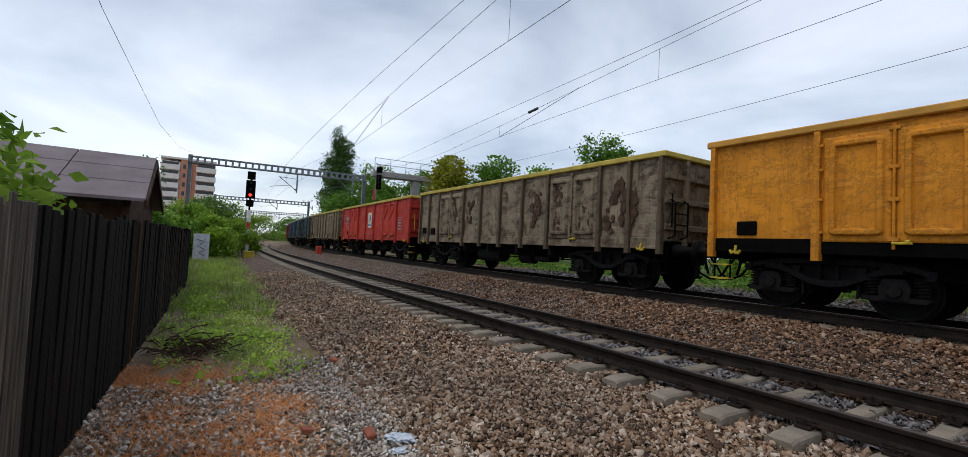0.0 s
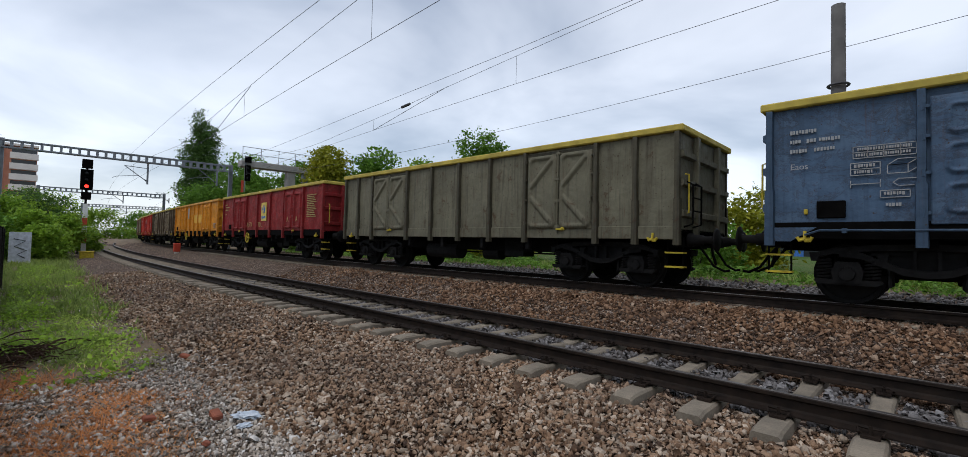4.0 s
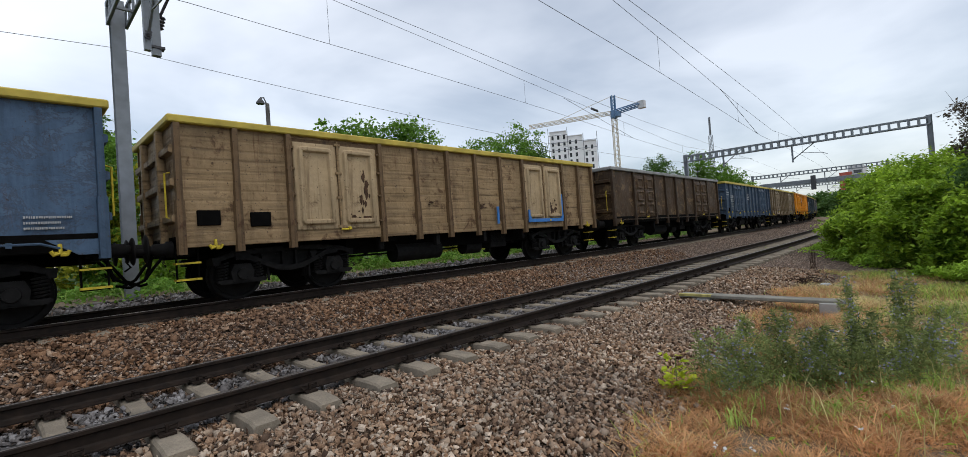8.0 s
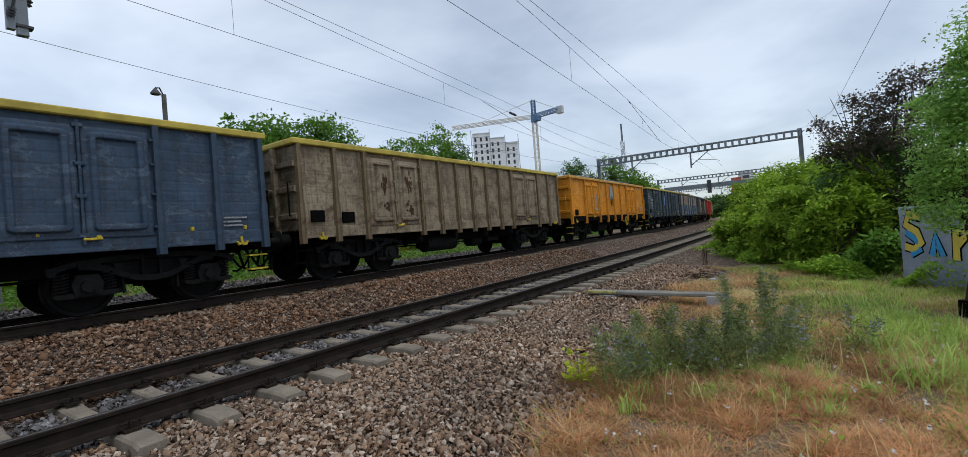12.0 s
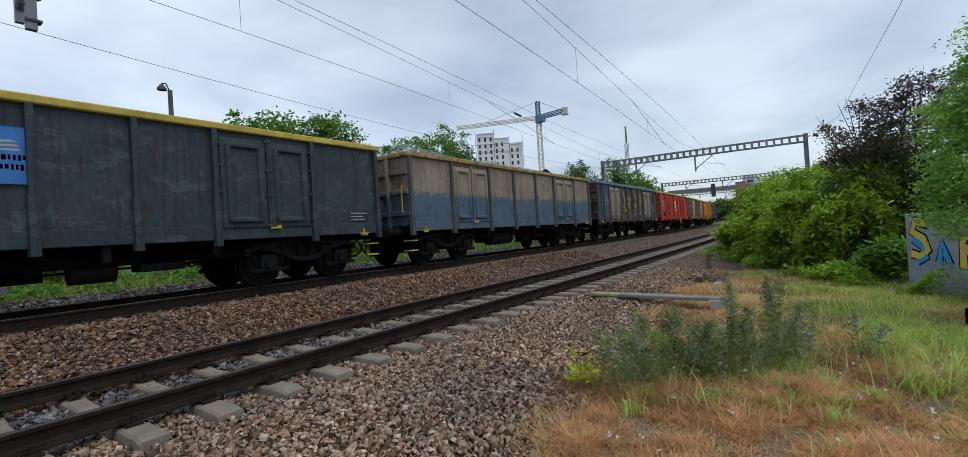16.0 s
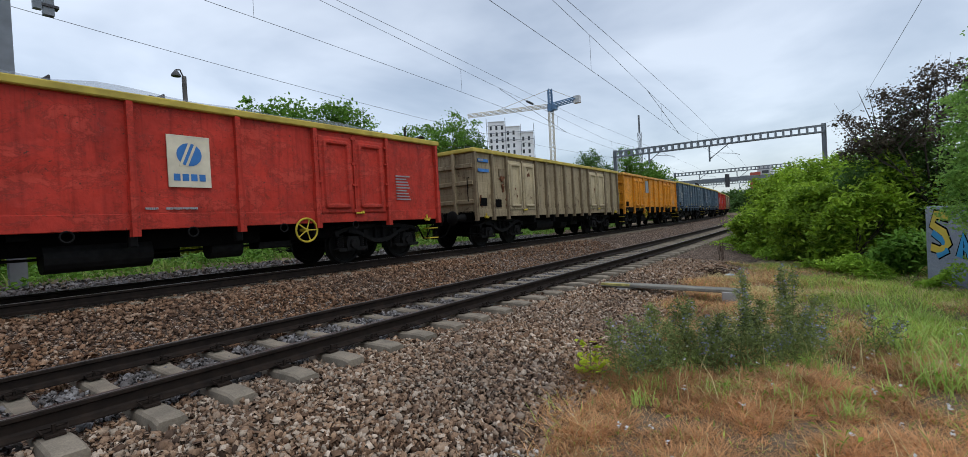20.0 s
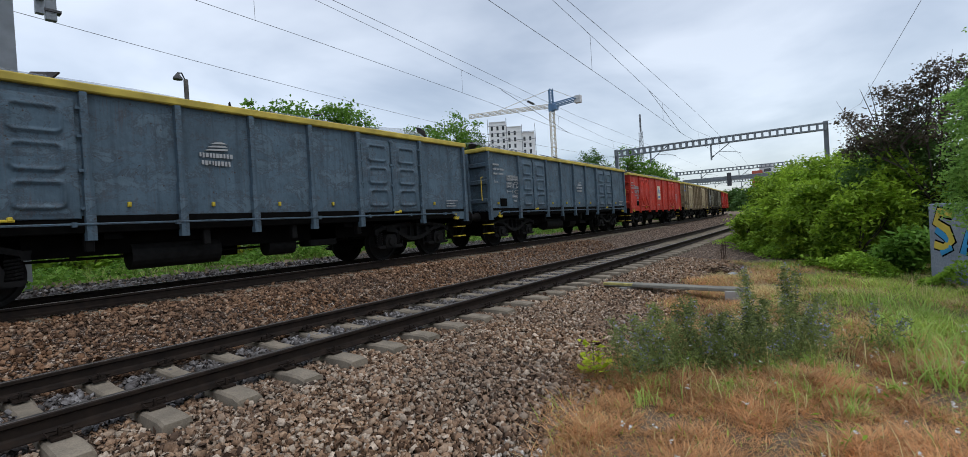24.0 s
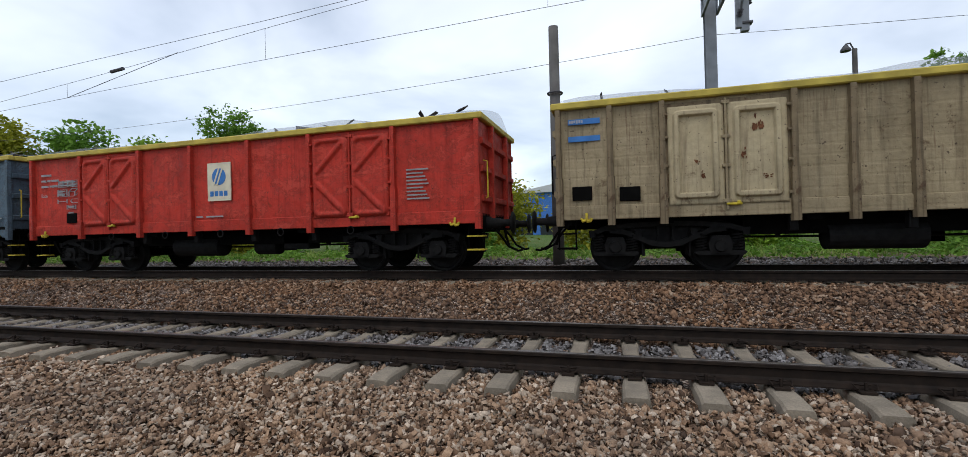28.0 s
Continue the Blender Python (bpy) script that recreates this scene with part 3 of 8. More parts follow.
def axle_box(s):
    """A cast housing with a round cap and wings that carry the springs."""
    g = Geo()
    g.prism([(-0.17, -0.12), (0.17, -0.12), (0.2, 0.06), (0.14, 0.2), (-0.14, 0.2), (-0.2, 0.06)], "y", *sorted((s * 0.96, s * 1.15)))
    g.cyl((0, s * 1.12, 0.02), (0, s * 1.2, 0.02), 0.115, 0.1, 16)
    for i in range(4):
        a = 0.785 + 1.571 * i
        g.cyl((0.08 * math.cos(a), s * 1.19, 0.02 + 0.08 * math.sin(a)), (0.08 * math.cos(a), s * 1.215, 0.02 + 0.08 * math.sin(a)), 0.014, n=6)
    g.prism([(-0.43, -0.1), (-0.36, -0.15), (0.36, -0.15), (0.43, -0.1), (0.4, -0.07), (-0.4, -0.07)], "y", *sorted((s * 0.96, s * 1.13)))
    return g


def spring(s):
    g = Geo()
    pts = [(0.088 * math.cos(t * 0.785), s * 1.05 + 0.088 * math.sin(t * 0.785), -0.07 + t * 0.3 / 48) for t in range(0, 49, 2)]
    return g.tube(pts, 0.017, 5)


def buffer_geo(e, s):
    g = Geo()
    c = (e * 6.4, s * 0.875, 1.0)
    ax = (e, 0, 0)
    g.lathe([(0.14, 0.0), (0.14, 0.1), (0.11, 0.12), (0.1, 0.3), (0.075, 0.31), (0.075, 0.52), (0.1, 0.54), (0.22, 0.555), (0.23, 0.57), (0.2, 0.59), (0.0, 0.6)], c, ax, 20)
    return g


def coupler(e):
    g = Geo()
    g.box(*sorted((e * 6.4, e * 6.62)), -0.06, 0.06, 0.93, 1.05, c=0.02)
    g.tube([(e * 6.6, 0, 1.0), (e * 6.72, 0, 1.08), (e * 6.78, 0, 0.98), (e * 6.7, 0, 0.92)], 0.035, 8)
    g.tube([(e * 6.55, 0.03, 0.96), (e * 6.6, 0.03, 0.7), (e * 6.66, 0.03, 0.5)], 0.03, 8)
    return g


def hose(e, s):
    pts = [(e * 6.45, s * 0.4, 0.9), (e * 6.6, s * 0.42, 0.72), (e * 6.75, s * 0.4, 0.5), (e * 6.95, s * 0.36, 0.4), (e * 7.05, s * 0.34, 0.42)]
    return Geo().tube(pts, 0.025, 8)


def step_geo(e, s, z):
    return Geo().box(*sorted((e * 6.1, e * 6.47)), *sorted((s * 1.1, s * 1.3)), z, z + 0.03)


def step_frame(e, s):
    """A bent bracket that carries two steps."""
    g = Geo()
    return g.tube([(e * 6.12, s * 1.2, 1.05), (e * 6.12, s * 1.2, 0.44), (e * 6.44, s * 1.2, 0.44), (e * 6.44, s * 1.2, 1.05)], 0.018, 5)


def grab(e, s):
    x = e * 6.46
    return Geo().tube([(x, s * 1.2, 1.5), (x + e * 0.08, s * 1.2, 1.52), (x + e * 0.08, s * 1.2, 2.25), (x, s * 1.2, 2.27)], 0.016, 6)


def brake_gear():
    g = Geo()
    g.cyl((-1.9, -0.8, 0.62), (-0.5, -0.8, 0.62), 0.24, n=16)
    g.cyl((0.5, -0.7, 0.6), (1.1, -0.7, 0.6), 0.2, n=16)
    g.box(1.4, 2.1, -0.95, -0.5, 0.52, 0.98, c=0.02)
    for z, y in ((0.62, -0.5), (0.7, 0.5)):
        g.tube([(-3.4, y, z), (0, y, z - 0.03), (3.4, y, z)], 0.022, 6)
    for x in (-2.6, -1.15, 0.95, 2.5):
        g.box(x - 0.03, x + 0.03, -0.8, -0.7, 0.6, 1.1)
    return g


def bracket(s):
    return Geo().box(-0.06, 0.06, *sorted((s * 1.15, s * 1.3)), 0.72, 1.02, c=0.015)


def hook_geo(x, s):
    g = Geo().box(x - 0.09, x + 0.09, *sorted((s * 1.4, s * 1.43)), 0.98, 1.02)
    g.tube([(x, s * 1.42, 1.12), (x, s * 1.45, 0.99), (x - 0.07, s * 1.45, 0.97), (x - 0.1, s * 1.45, 1.03)], 0.025, 6)
    g.tube([(x, s * 1.45, 0.97), (x + 0.07, s * 1.45, 0.97), (x + 0.1, s * 1.45, 1.03)], 0.025, 6)
    return g


def handwheel(s):
    g = Geo().ring((0, s * 1.42, 0.86), (0, 1, 0), 0.25, 0.022, 24, 6)
    for i in range(5):
        t = 6.2832 * i / 5
        g.cyl((0, s * 1.42, 0.86), (0.25 * math.cos(t), s * 1.42, 0.86 + 0.25 * math.sin(t)), 0.014, n=6)
    g.cyl((0, s * 1.2, 0.86), (0, s * 1.44, 0.86), 0.04, n=8)
    return g


def placard(x0, x1, z0, z1, s, d=1.415):
    return Geo().box(x0, x1, *sorted((s * (d - 0.02), s * d)), z0, z1)


def hinge(s):
    """A strap hinge with its pin."""
    g = Geo().box(-0.075, 0.075, *sorted((s * 1.41, s * 1.46)), -0.022, 0.022, c=0.006)
    return g.cyl((0, s * 1.455, -0.05), (0, s * 1.455, 0.05), 0.02, n=8)


def latch(s):
    g = Geo().box(-0.12, 0.12, *sorted((s * 1.42, s * 1.47)), Z0 + 0.02, Z0 + 0.06, c=0.01)
    return g.box(0.04, 0.1, *sorted((s * 1.42, s * 1.49)), Z0 + 0.03, Z0 + 0.09, c=0.01)


def sill_rod(s):
    """A long release rod under the side with its hangers."""
    g = Geo().tube([(-5.9, s * 1.45, Z0 - 0.1), (-5.7, s * 1.47, Z0 - 0.03), (5.7, s * 1.47, Z0 - 0.03), (5.9, s * 1.45, Z0 - 0.1)], 0.018, 6)
    for i in range(9):
        g.box(-5.4 + i * 1.35 - 0.03, -5.4 + i * 1.35 + 0.03, *sorted((s * 1.38, s * 1.485)), Z0 - 0.07, Z0)
    return g


def gusset(e, s):
    return Geo().prism([(e * 6.42, Z0 + 0.02), (e * 5.75, Z0 + 0.02), (e * 6.1, Z0 - 0.2), (e * 6.42, Z0 - 0.2)], "y", *sorted((s * 1.37, s * 1.402)))


def end_railing(e):
    """Black tubes that guard the platform at the wagon's end."""
    g = Geo()
    x = e * 6.62
    for y in (-1.2, -0.75):
        g.tube([(e * 6.45, y, 1.25), (x, y, 1.3), (x, y, 2.05), (e * 6.5, y, 2.12)], 0.02, 6)
    for z in (1.55, 1.8, 2.05):
        g.cyl((x, -1.2, z), (x, -0.75, z), 0.016, n=6)
    return g


def rope_ring(s):
    return Geo().ring((0, s * 1.4, 0.93), (0, 1, 0), 0.08, 0.014, 16, 5)


WHEELS = []


def build_bogie(wagon, x):
    b = new("bogie")
    b.parent = wagon
    b.matrix_basis = pose(x, 0, 0)
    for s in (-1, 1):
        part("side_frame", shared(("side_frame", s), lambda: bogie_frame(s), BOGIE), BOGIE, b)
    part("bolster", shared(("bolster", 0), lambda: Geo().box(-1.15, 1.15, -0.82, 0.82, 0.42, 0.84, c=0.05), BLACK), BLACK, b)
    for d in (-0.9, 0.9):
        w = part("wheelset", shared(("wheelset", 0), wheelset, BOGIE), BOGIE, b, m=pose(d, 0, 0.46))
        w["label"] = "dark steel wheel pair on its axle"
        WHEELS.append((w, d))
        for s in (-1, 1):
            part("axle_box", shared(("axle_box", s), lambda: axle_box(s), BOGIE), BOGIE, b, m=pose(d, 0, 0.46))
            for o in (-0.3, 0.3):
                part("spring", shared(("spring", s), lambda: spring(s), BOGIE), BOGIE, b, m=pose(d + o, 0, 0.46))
    return b


def build_wagon(label, kind, style, col, top, extras=(), ribs=None, doors=None):
    """An open wagon in parts; x runs along it, z is up from the rail."""
    w = thing("open_wagon", label, "freight wagon", "wagons of the train")
    ribs, doors = ribs or col, doors or col
    for s in (-1, 1):
        part("side_wall", shared(("side_wall", s), lambda: side_wall(s), col, True), col, w)
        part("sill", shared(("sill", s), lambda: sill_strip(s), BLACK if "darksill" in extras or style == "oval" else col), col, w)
        for x in POSTS[kind]:
            part("side_post", shared(("side_post", s), lambda: post(s), ribs), ribs, w, m=pose(x, 0, 0))
        for x in (-4.48, 2.57):
            for flip in (0, 1):
                me = shared(("door_leaf", s, style), lambda: door_leaf(s, style), doors, True)
                m = pose(x + 0.95, 0, 0) if not flip else pose(x - 0.01, 0, 0)
                part("door", me, col, w, m=m)
            part("door_recess", shared(("door_recess", s), lambda: Geo().box(-0.99, 0.99, *sorted((s * 1.36, s * 1.388)), Z0 + 0.01, Z1 - 0.05), ribs), ribs, w, m=pose(x + 0.95, 0, 0))
            if s < 0:
                for dx in (-1.0, 1.0):
                    for z in (Z0 + 0.2, Z0 + 0.75, Z0 + 1.25, Z1 - 0.25):
                        part("hinge", shared(("hinge", s), lambda: hinge(s), ribs), ribs, w, m=pose(x + 0.95 + dx, 0, z))
                part("door_latch", shared(("door_latch", s), lambda: latch(s), YELLOW), YELLOW, w, "yellow door latch", m=pose(x + 1.05, 0, 0))
            part("locking_bar", shared(("locking_bar", s), lambda: door_bar(s), col), col, w, m=pose(x + 0.95, 0, 0))
    for e in (-1, 1):
        part("end_wall", shared(("end_wall", e), lambda: end_wall(e), col), col, w)
        for y in (-0.62, 0.62):
            part("end_post", shared(("end_post", e), lambda: end_post(e), col), col, w, m=pose(0, y, 0))
        for z in (1.5, 2.1, 2.65):
            part("end_rib", shared(("end_rib", e, z), lambda: end_rib(e, z), col), col, w)
        for s in (-1, 1):
            part("buffer", shared(("buffer", e, s), lambda: buffer_geo(e, s), BOGIE, True), BOGIE, w)
            part("brake_hose", shared(("brake_hose", e, s), lambda: hose(e, s), BLACK, True), BLACK, w)
        part("coupler", shared(("coupler", e), lambda: coupler(e), BLACK), BLACK, w)
        bright = BLACK if style == "frame" and kind in "AE" and "darksill" not in extras else YELLOW
        part("grab_rail", shared(("grab_rail", e), lambda: grab(e, -1), bright), bright, w)
        st = part("step_frame", shared(("step_frame", e), lambda: step_frame(e, -1), BLACK), BLACK, w)
        for z in (0.455, 0.73):
            part("step", shared(("step", e, z), lambda: step_geo(e, -1, z), bright), bright, st, "yellow foot step" if bright is YELLOW else "dark foot step")
        part("rope_hook", shared(("rope_hook", e), lambda: hook_geo(e * 5.9, -1), YELLOW), YELLOW, w, "yellow rope hook")
    if col.name.startswith(("blue", "dark_blue", "slate")):
        for x in POSTS[kind][:-1]:
            part("marker_stud", shared(("marker_stud", 0), lambda: Geo().box(-0.025, 0.025, -1.42, -1.36, Z0 + 0.12, Z0 + 0.2, c=0.008), YELLOW), YELLOW, w, "small yellow stud", m=pose(x + 0.5, 0, 0.1 if style == "oval" else -0.02))
    if style == "oval":
        part("sill_rod", shared(("sill_rod", 0), lambda: sill_rod(-1), ribs), ribs, w)
        for e in (-1, 1):
            part("corner_gusset", shared(("gusset", e), lambda: gusset(e, -1), col), col, w)
    if kind in "ADE":
        part("end_railing", shared(("end_railing", 0), lambda: end_railing(1), BLACK), BLACK, w)
    if kind == "B":
        for x in (-3.5, -1.7, 0.0, 1.7, 3.5):
            part("rope_ring", shared(("rope_ring", 0), lambda: rope_ring(-1), BOGIE), BOGIE, w, m=pose(x, 0, 0))
    part("top_rail", shared(("top_rail", 0), top_rail, top), top, w, "painted top rail")
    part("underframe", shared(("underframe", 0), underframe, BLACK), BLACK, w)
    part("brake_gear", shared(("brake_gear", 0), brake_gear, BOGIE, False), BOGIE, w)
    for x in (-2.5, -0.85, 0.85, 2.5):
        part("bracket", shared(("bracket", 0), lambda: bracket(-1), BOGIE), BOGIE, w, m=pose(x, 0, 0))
    for x in (-4.5, 4.5):
        build_bogie(w, x)
    if "wheel_l" in extras or "wheel_r" in extras:
        part("brake_handwheel", shared(("handwheel", 0), lambda: handwheel(-1), YELLOW), YELLOW, w, "yellow brake handwheel", m=pose(-2.2 if "wheel_l" in extras else 2.2, 0, 0))
    return w


TOPY = plain("yellow_top_rail", (0.44, 0.34, 0.06), 0.6, 0, 0.3, 2)
TOPG = plain("grey_top_rail", (0.22, 0.22, 0.21), 0.6, 0, 0.3, 2)
TOPB = plain("blue_top_rail", (0.08, 0.14, 0.22), 0.6, 0, 0.3, 2)
PAINTS = {
    "yellow": paint("yellow_wagon_paint", (0.64, 0.245, 0.016), (0.42, 0.14, 0.012), 0.04, 0, None, (0.68, 0.285, 0.026)),
    "darkred": paint("dark_red_wagon_paint", (0.24, 0.018, 0.019), (0.11, 0.009, 0.01), 0.12, 0, None, (0.33, 0.04, 0.036)),
    "olive": paint("olive_wagon_paint", (0.15, 0.14, 0.095), (0.07, 0.06, 0.04), 0.28),
    "blue": paint("blue_wagon_paint", (0.066, 0.112, 0.18), (0.036, 0.06, 0.098), 0.05, 0, None, (0.088, 0.14, 0.21)),
    "grey": paint("grey_wagon_paint", (0.15, 0.195, 0.222), (0.105, 0.135, 0.152), 0.04, 0, None, (0.185, 0.23, 0.255)),
    "tan": paint("tan_wagon_paint", (0.27, 0.185, 0.098), (0.1, 0.062, 0.034), 0.42, 0.45),
    "cream": paint("cream_wagon_paint", (0.3, 0.24, 0.145), (0.14, 0.1, 0.056), 0.3, 0.25),
    "brown": paint("dark_brown_wagon_paint", (0.06, 0.036, 0.019), (0.026, 0.016, 0.01), 0.33, 0, None, (0.2, 0.128, 0.06)),
    "navy": paint("dark_blue_wagon_paint", (0.046, 0.076, 0.118), (0.022, 0.034, 0.05), 0.1, 0.3, None, (0.1, 0.14, 0.185)),
    "sand": paint("sand_wagon_paint", (0.27, 0.215, 0.145), (0.1, 0.075, 0.047), 0.36, 0.35, None, (0.12, 0.085, 0.056)),
    "teal": paint("dark_teal_wagon_paint", (0.038, 0.056, 0.066), (0.016, 0.023, 0.028), 0.22, 0, None, (0.075, 0.1, 0.112)),
    "dirty": paint("dirty_white_wagon_paint", (0.26, 0.215, 0.155), (0.11, 0.085, 0.058), 0.3, 0, (0.08, 0.125, 0.18)),
    "rusty": paint("rusty_grey_wagon_paint", (0.078, 0.07, 0.06), (0.034, 0.026, 0.02), 0.42, 0, None, (0.15, 0.132, 0.108)),
    "red": paint("red_wagon_paint", (0.46, 0.038, 0.023), (0.22, 0.019, 0.013), 0.12, 0.0, None, (0.5, 0.062, 0.04)),
    "whitish": paint("whitish_wagon_paint", (0.24, 0.19, 0.125), (0.09, 0.066, 0.042), 0.42, 0.25, None, (0.05, 0.034, 0.023)),
    "slate": paint("slate_wagon_paint", (0.075, 0.115, 0.15), (0.034, 0.05, 0.065), 0.08, 0, None, (0.105, 0.15, 0.185)),
}
RIBS = {
    "tan": paint("tan_rib_paint", (0.14, 0.088, 0.045), (0.06, 0.038, 0.022), 0.42),
    "cream": paint("cream_rib_paint", (0.2, 0.152, 0.09), (0.09, 0.064, 0.038), 0.42),
    "sand": paint("sand_rib_paint", (0.17, 0.125, 0.07), (0.08, 0.055, 0.035), 0.45),
    "brown": paint("brown_rib_paint", (0.05, 0.031, 0.018), (0.024, 0.015, 0.01), 0.4),
    "dirty": paint("dirty_rib_paint", (0.095, 0.1, 0.105), (0.045, 0.042, 0.04), 0.35),
    "navy": paint("navy_rib_paint", (0.042, 0.066, 0.1), (0.022, 0.03, 0.04), 0.12),
    "grey": paint("grey_rib_paint", (0.185, 0.225, 0.26), (0.12, 0.145, 0.165), 0.03),
    "blue": paint("blue_rib_paint", (0.05, 0.085, 0.135), (0.03, 0.05, 0.08), 0.06),
}
DOORS = {
    "rusty": paint("grey_door_paint", (0.25, 0.215, 0.165), (0.12, 0.095, 0.07), 0.35),
    "tan": paint("tan_door_paint", (0.39, 0.29, 0.17), (0.2, 0.125, 0.06), 0.3),
    "cream": paint("cream_door_paint", (0.43, 0.355, 0.22), (0.24, 0.17, 0.1), 0.25),
    "grey": paint("grey_door_paint", (0.2, 0.245, 0.275), (0.14, 0.17, 0.19), 0.03),
}
RIBS["whitish"] = paint("brown_stained_rib_paint", (0.11, 0.08, 0.05), (0.05, 0.036, 0.024), 0.4)
RIBS["olive"] = paint("olive_rib_paint", (0.075, 0.068, 0.045), (0.035, 0.03, 0.02), 0.3)
TOPD = plain("dirty_ochre_top_rail", (0.26, 0.19, 0.07), 0.7, 0, 0.6, 7)
TOPO = plain("ochre_top_rail", (0.52, 0.26, 0.04), 0.6, 0, 0.25, 2)
# index along the train, label, kind, door style, paint, top rail, extras
TRAIN = [
    (-7, "dark blue steel open wagon, weathered", "C", "oval", "slate", TOPG, ()),
    (-6, "dark blue steel open wagon, weathered", "C", "oval", "navy", TOPG, ()),
    (-5, "dark red steel open wagon, weathered", "C", "oval", "darkred", TOPG, ()),
    (-4, "dark blue steel open wagon, weathered", "C", "oval", "navy", TOPG, ()),
    (-3, "dark blue-green steel open wagon, weathered", "C", "oval", "teal", TOPG, ()),
    (-2, "brown steel open wagon with flaking paint", "A", "frame", "sand", TOPY, ()),
    (-1, "red steel open wagon with a yellow top rail", "B", "x", "red", TOPY, ()),
    (0, "dirty whitish open wagon blotched with rust", "A", "frame", "whitish", TOPY, ()),
    (1, "bright yellow steel open wagon with a handwheel", "C", "frame", "yellow", TOPO, ("wheel_l", "darksill")),
    (2, "dark red steel open wagon with scrawled white marks", "B", "frame", "darkred", TOPY, ("wheel_l", "darksill")),
    (3, "olive grey steel open wagon, dirty", "A", "x", "olive", TOPY, ()),
    (4, "blue steel open wagon with pressed doors", "C", "oval", "blue", TOPY, ()),
    (5, "light grey steel open wagon with framed doors", "A", "frame", "grey", TOPY, ("wheel_l", "darksill")),
    (6, "blue-grey steel open wagon with pressed doors", "C", "oval", "blue", TOPY, ()),
    (7, "tan open wagon, streaked with rust and dirt", "D", "frame", "tan", TOPY, ()),
    (8, "dark brown rusted open wagon with a pale top rail", "C", "oval", "brown", TOPG, ()),
    (9, "dark blue open wagon with white markings", "D", "frame", "navy", TOPY, ()),
    (10, "sand-coloured open wagon with scrawled doors", "E", "frame", "sand", TOPY, ()),
    (11, "orange-yellow open wagon with white and black scrawls", "C", "frame", "yellow", TOPO, ("wheel_r", "darksill")),
    (12, "dark blue-green open wagon, scraped", "C", "frame", "teal", TOPY, ()),
    (13, "dirty white open wagon with a rubbed blue band", "B", "frame", "dirty", TOPD, ()),
    (14, "dark rusty grey open wagon with a blue top rail", "A", "frame", "rusty", TOPB, ()),
    (15, "red open wagon loaded with scrap under a net", "B", "frame", "red", TOPY, ("wheel_r",)),
    (16, "tan open wagon with blue number panels", "E", "frame", "cream", TOPY, ()),
    (17, "yellow open wagon with a grey panel", "C", "frame", "yellow", TOPO, ("wheel_l", "darksill")),
    (18, "dark blue-grey open wagon, worn", "C", "oval", "slate", TOPY, ()),
    (19, "dark blue-grey open wagon with pressed doors", "C", "oval", "slate", TOPY, ()),
    (20, "red open wagon with braced doors, scrap under a net", "B", "x", "red", TOPY, ()),
    (21, "tan open wagon with framed doors, loaded with scrap", "E", "frame", "cream", TOPY, ()),
    (22, "olive grey open wagon, dirty", "C", "oval", "olive", TOPY, ()),
    (23, "red open wagon at the end of the train", "B", "x", "red", TOPY, ()),
]
WAGONS = []
for number, label, kind, style, col, top, extras in TRAIN:
    WAGONS.append((number, build_wagon(label, kind, style, PAINTS[col], top, extras, RIBS.get(col), DOORS.get(col))))
    if col in ("blue", "slate", "grey"):
        WAGONS[-1][1].scale = (1.015, 1.0, 1.0 if col == "grey" else 1.03)
    if number == 3:
        WAGONS[-1][1].scale = (0.95, 1.0, 1.0)

# ---- gantries and wires ----
def h_post(x, y, z0, z1, w=0.26):
    g = Geo()
    pts = [(-w, -w), (w, -w), (w, -w + 0.05), (0.03, -w + 0.05), (0.03, w - 0.05), (w, w - 0.05), (w, w), (-w, w), (-w, w - 0.05), (-0.03, w - 0.05), (-0.03, -w + 0.05), (-w, -w + 0.05)]
    return g.prism([(x + a / 2, y + b / 2) for a, b in pts], "z", z0, z1)


def chord(y0, y1, z, x, w):
    return Geo().box(x - w, x + w, y0, y1, z - 0.05, z + 0.05, c=0.01)


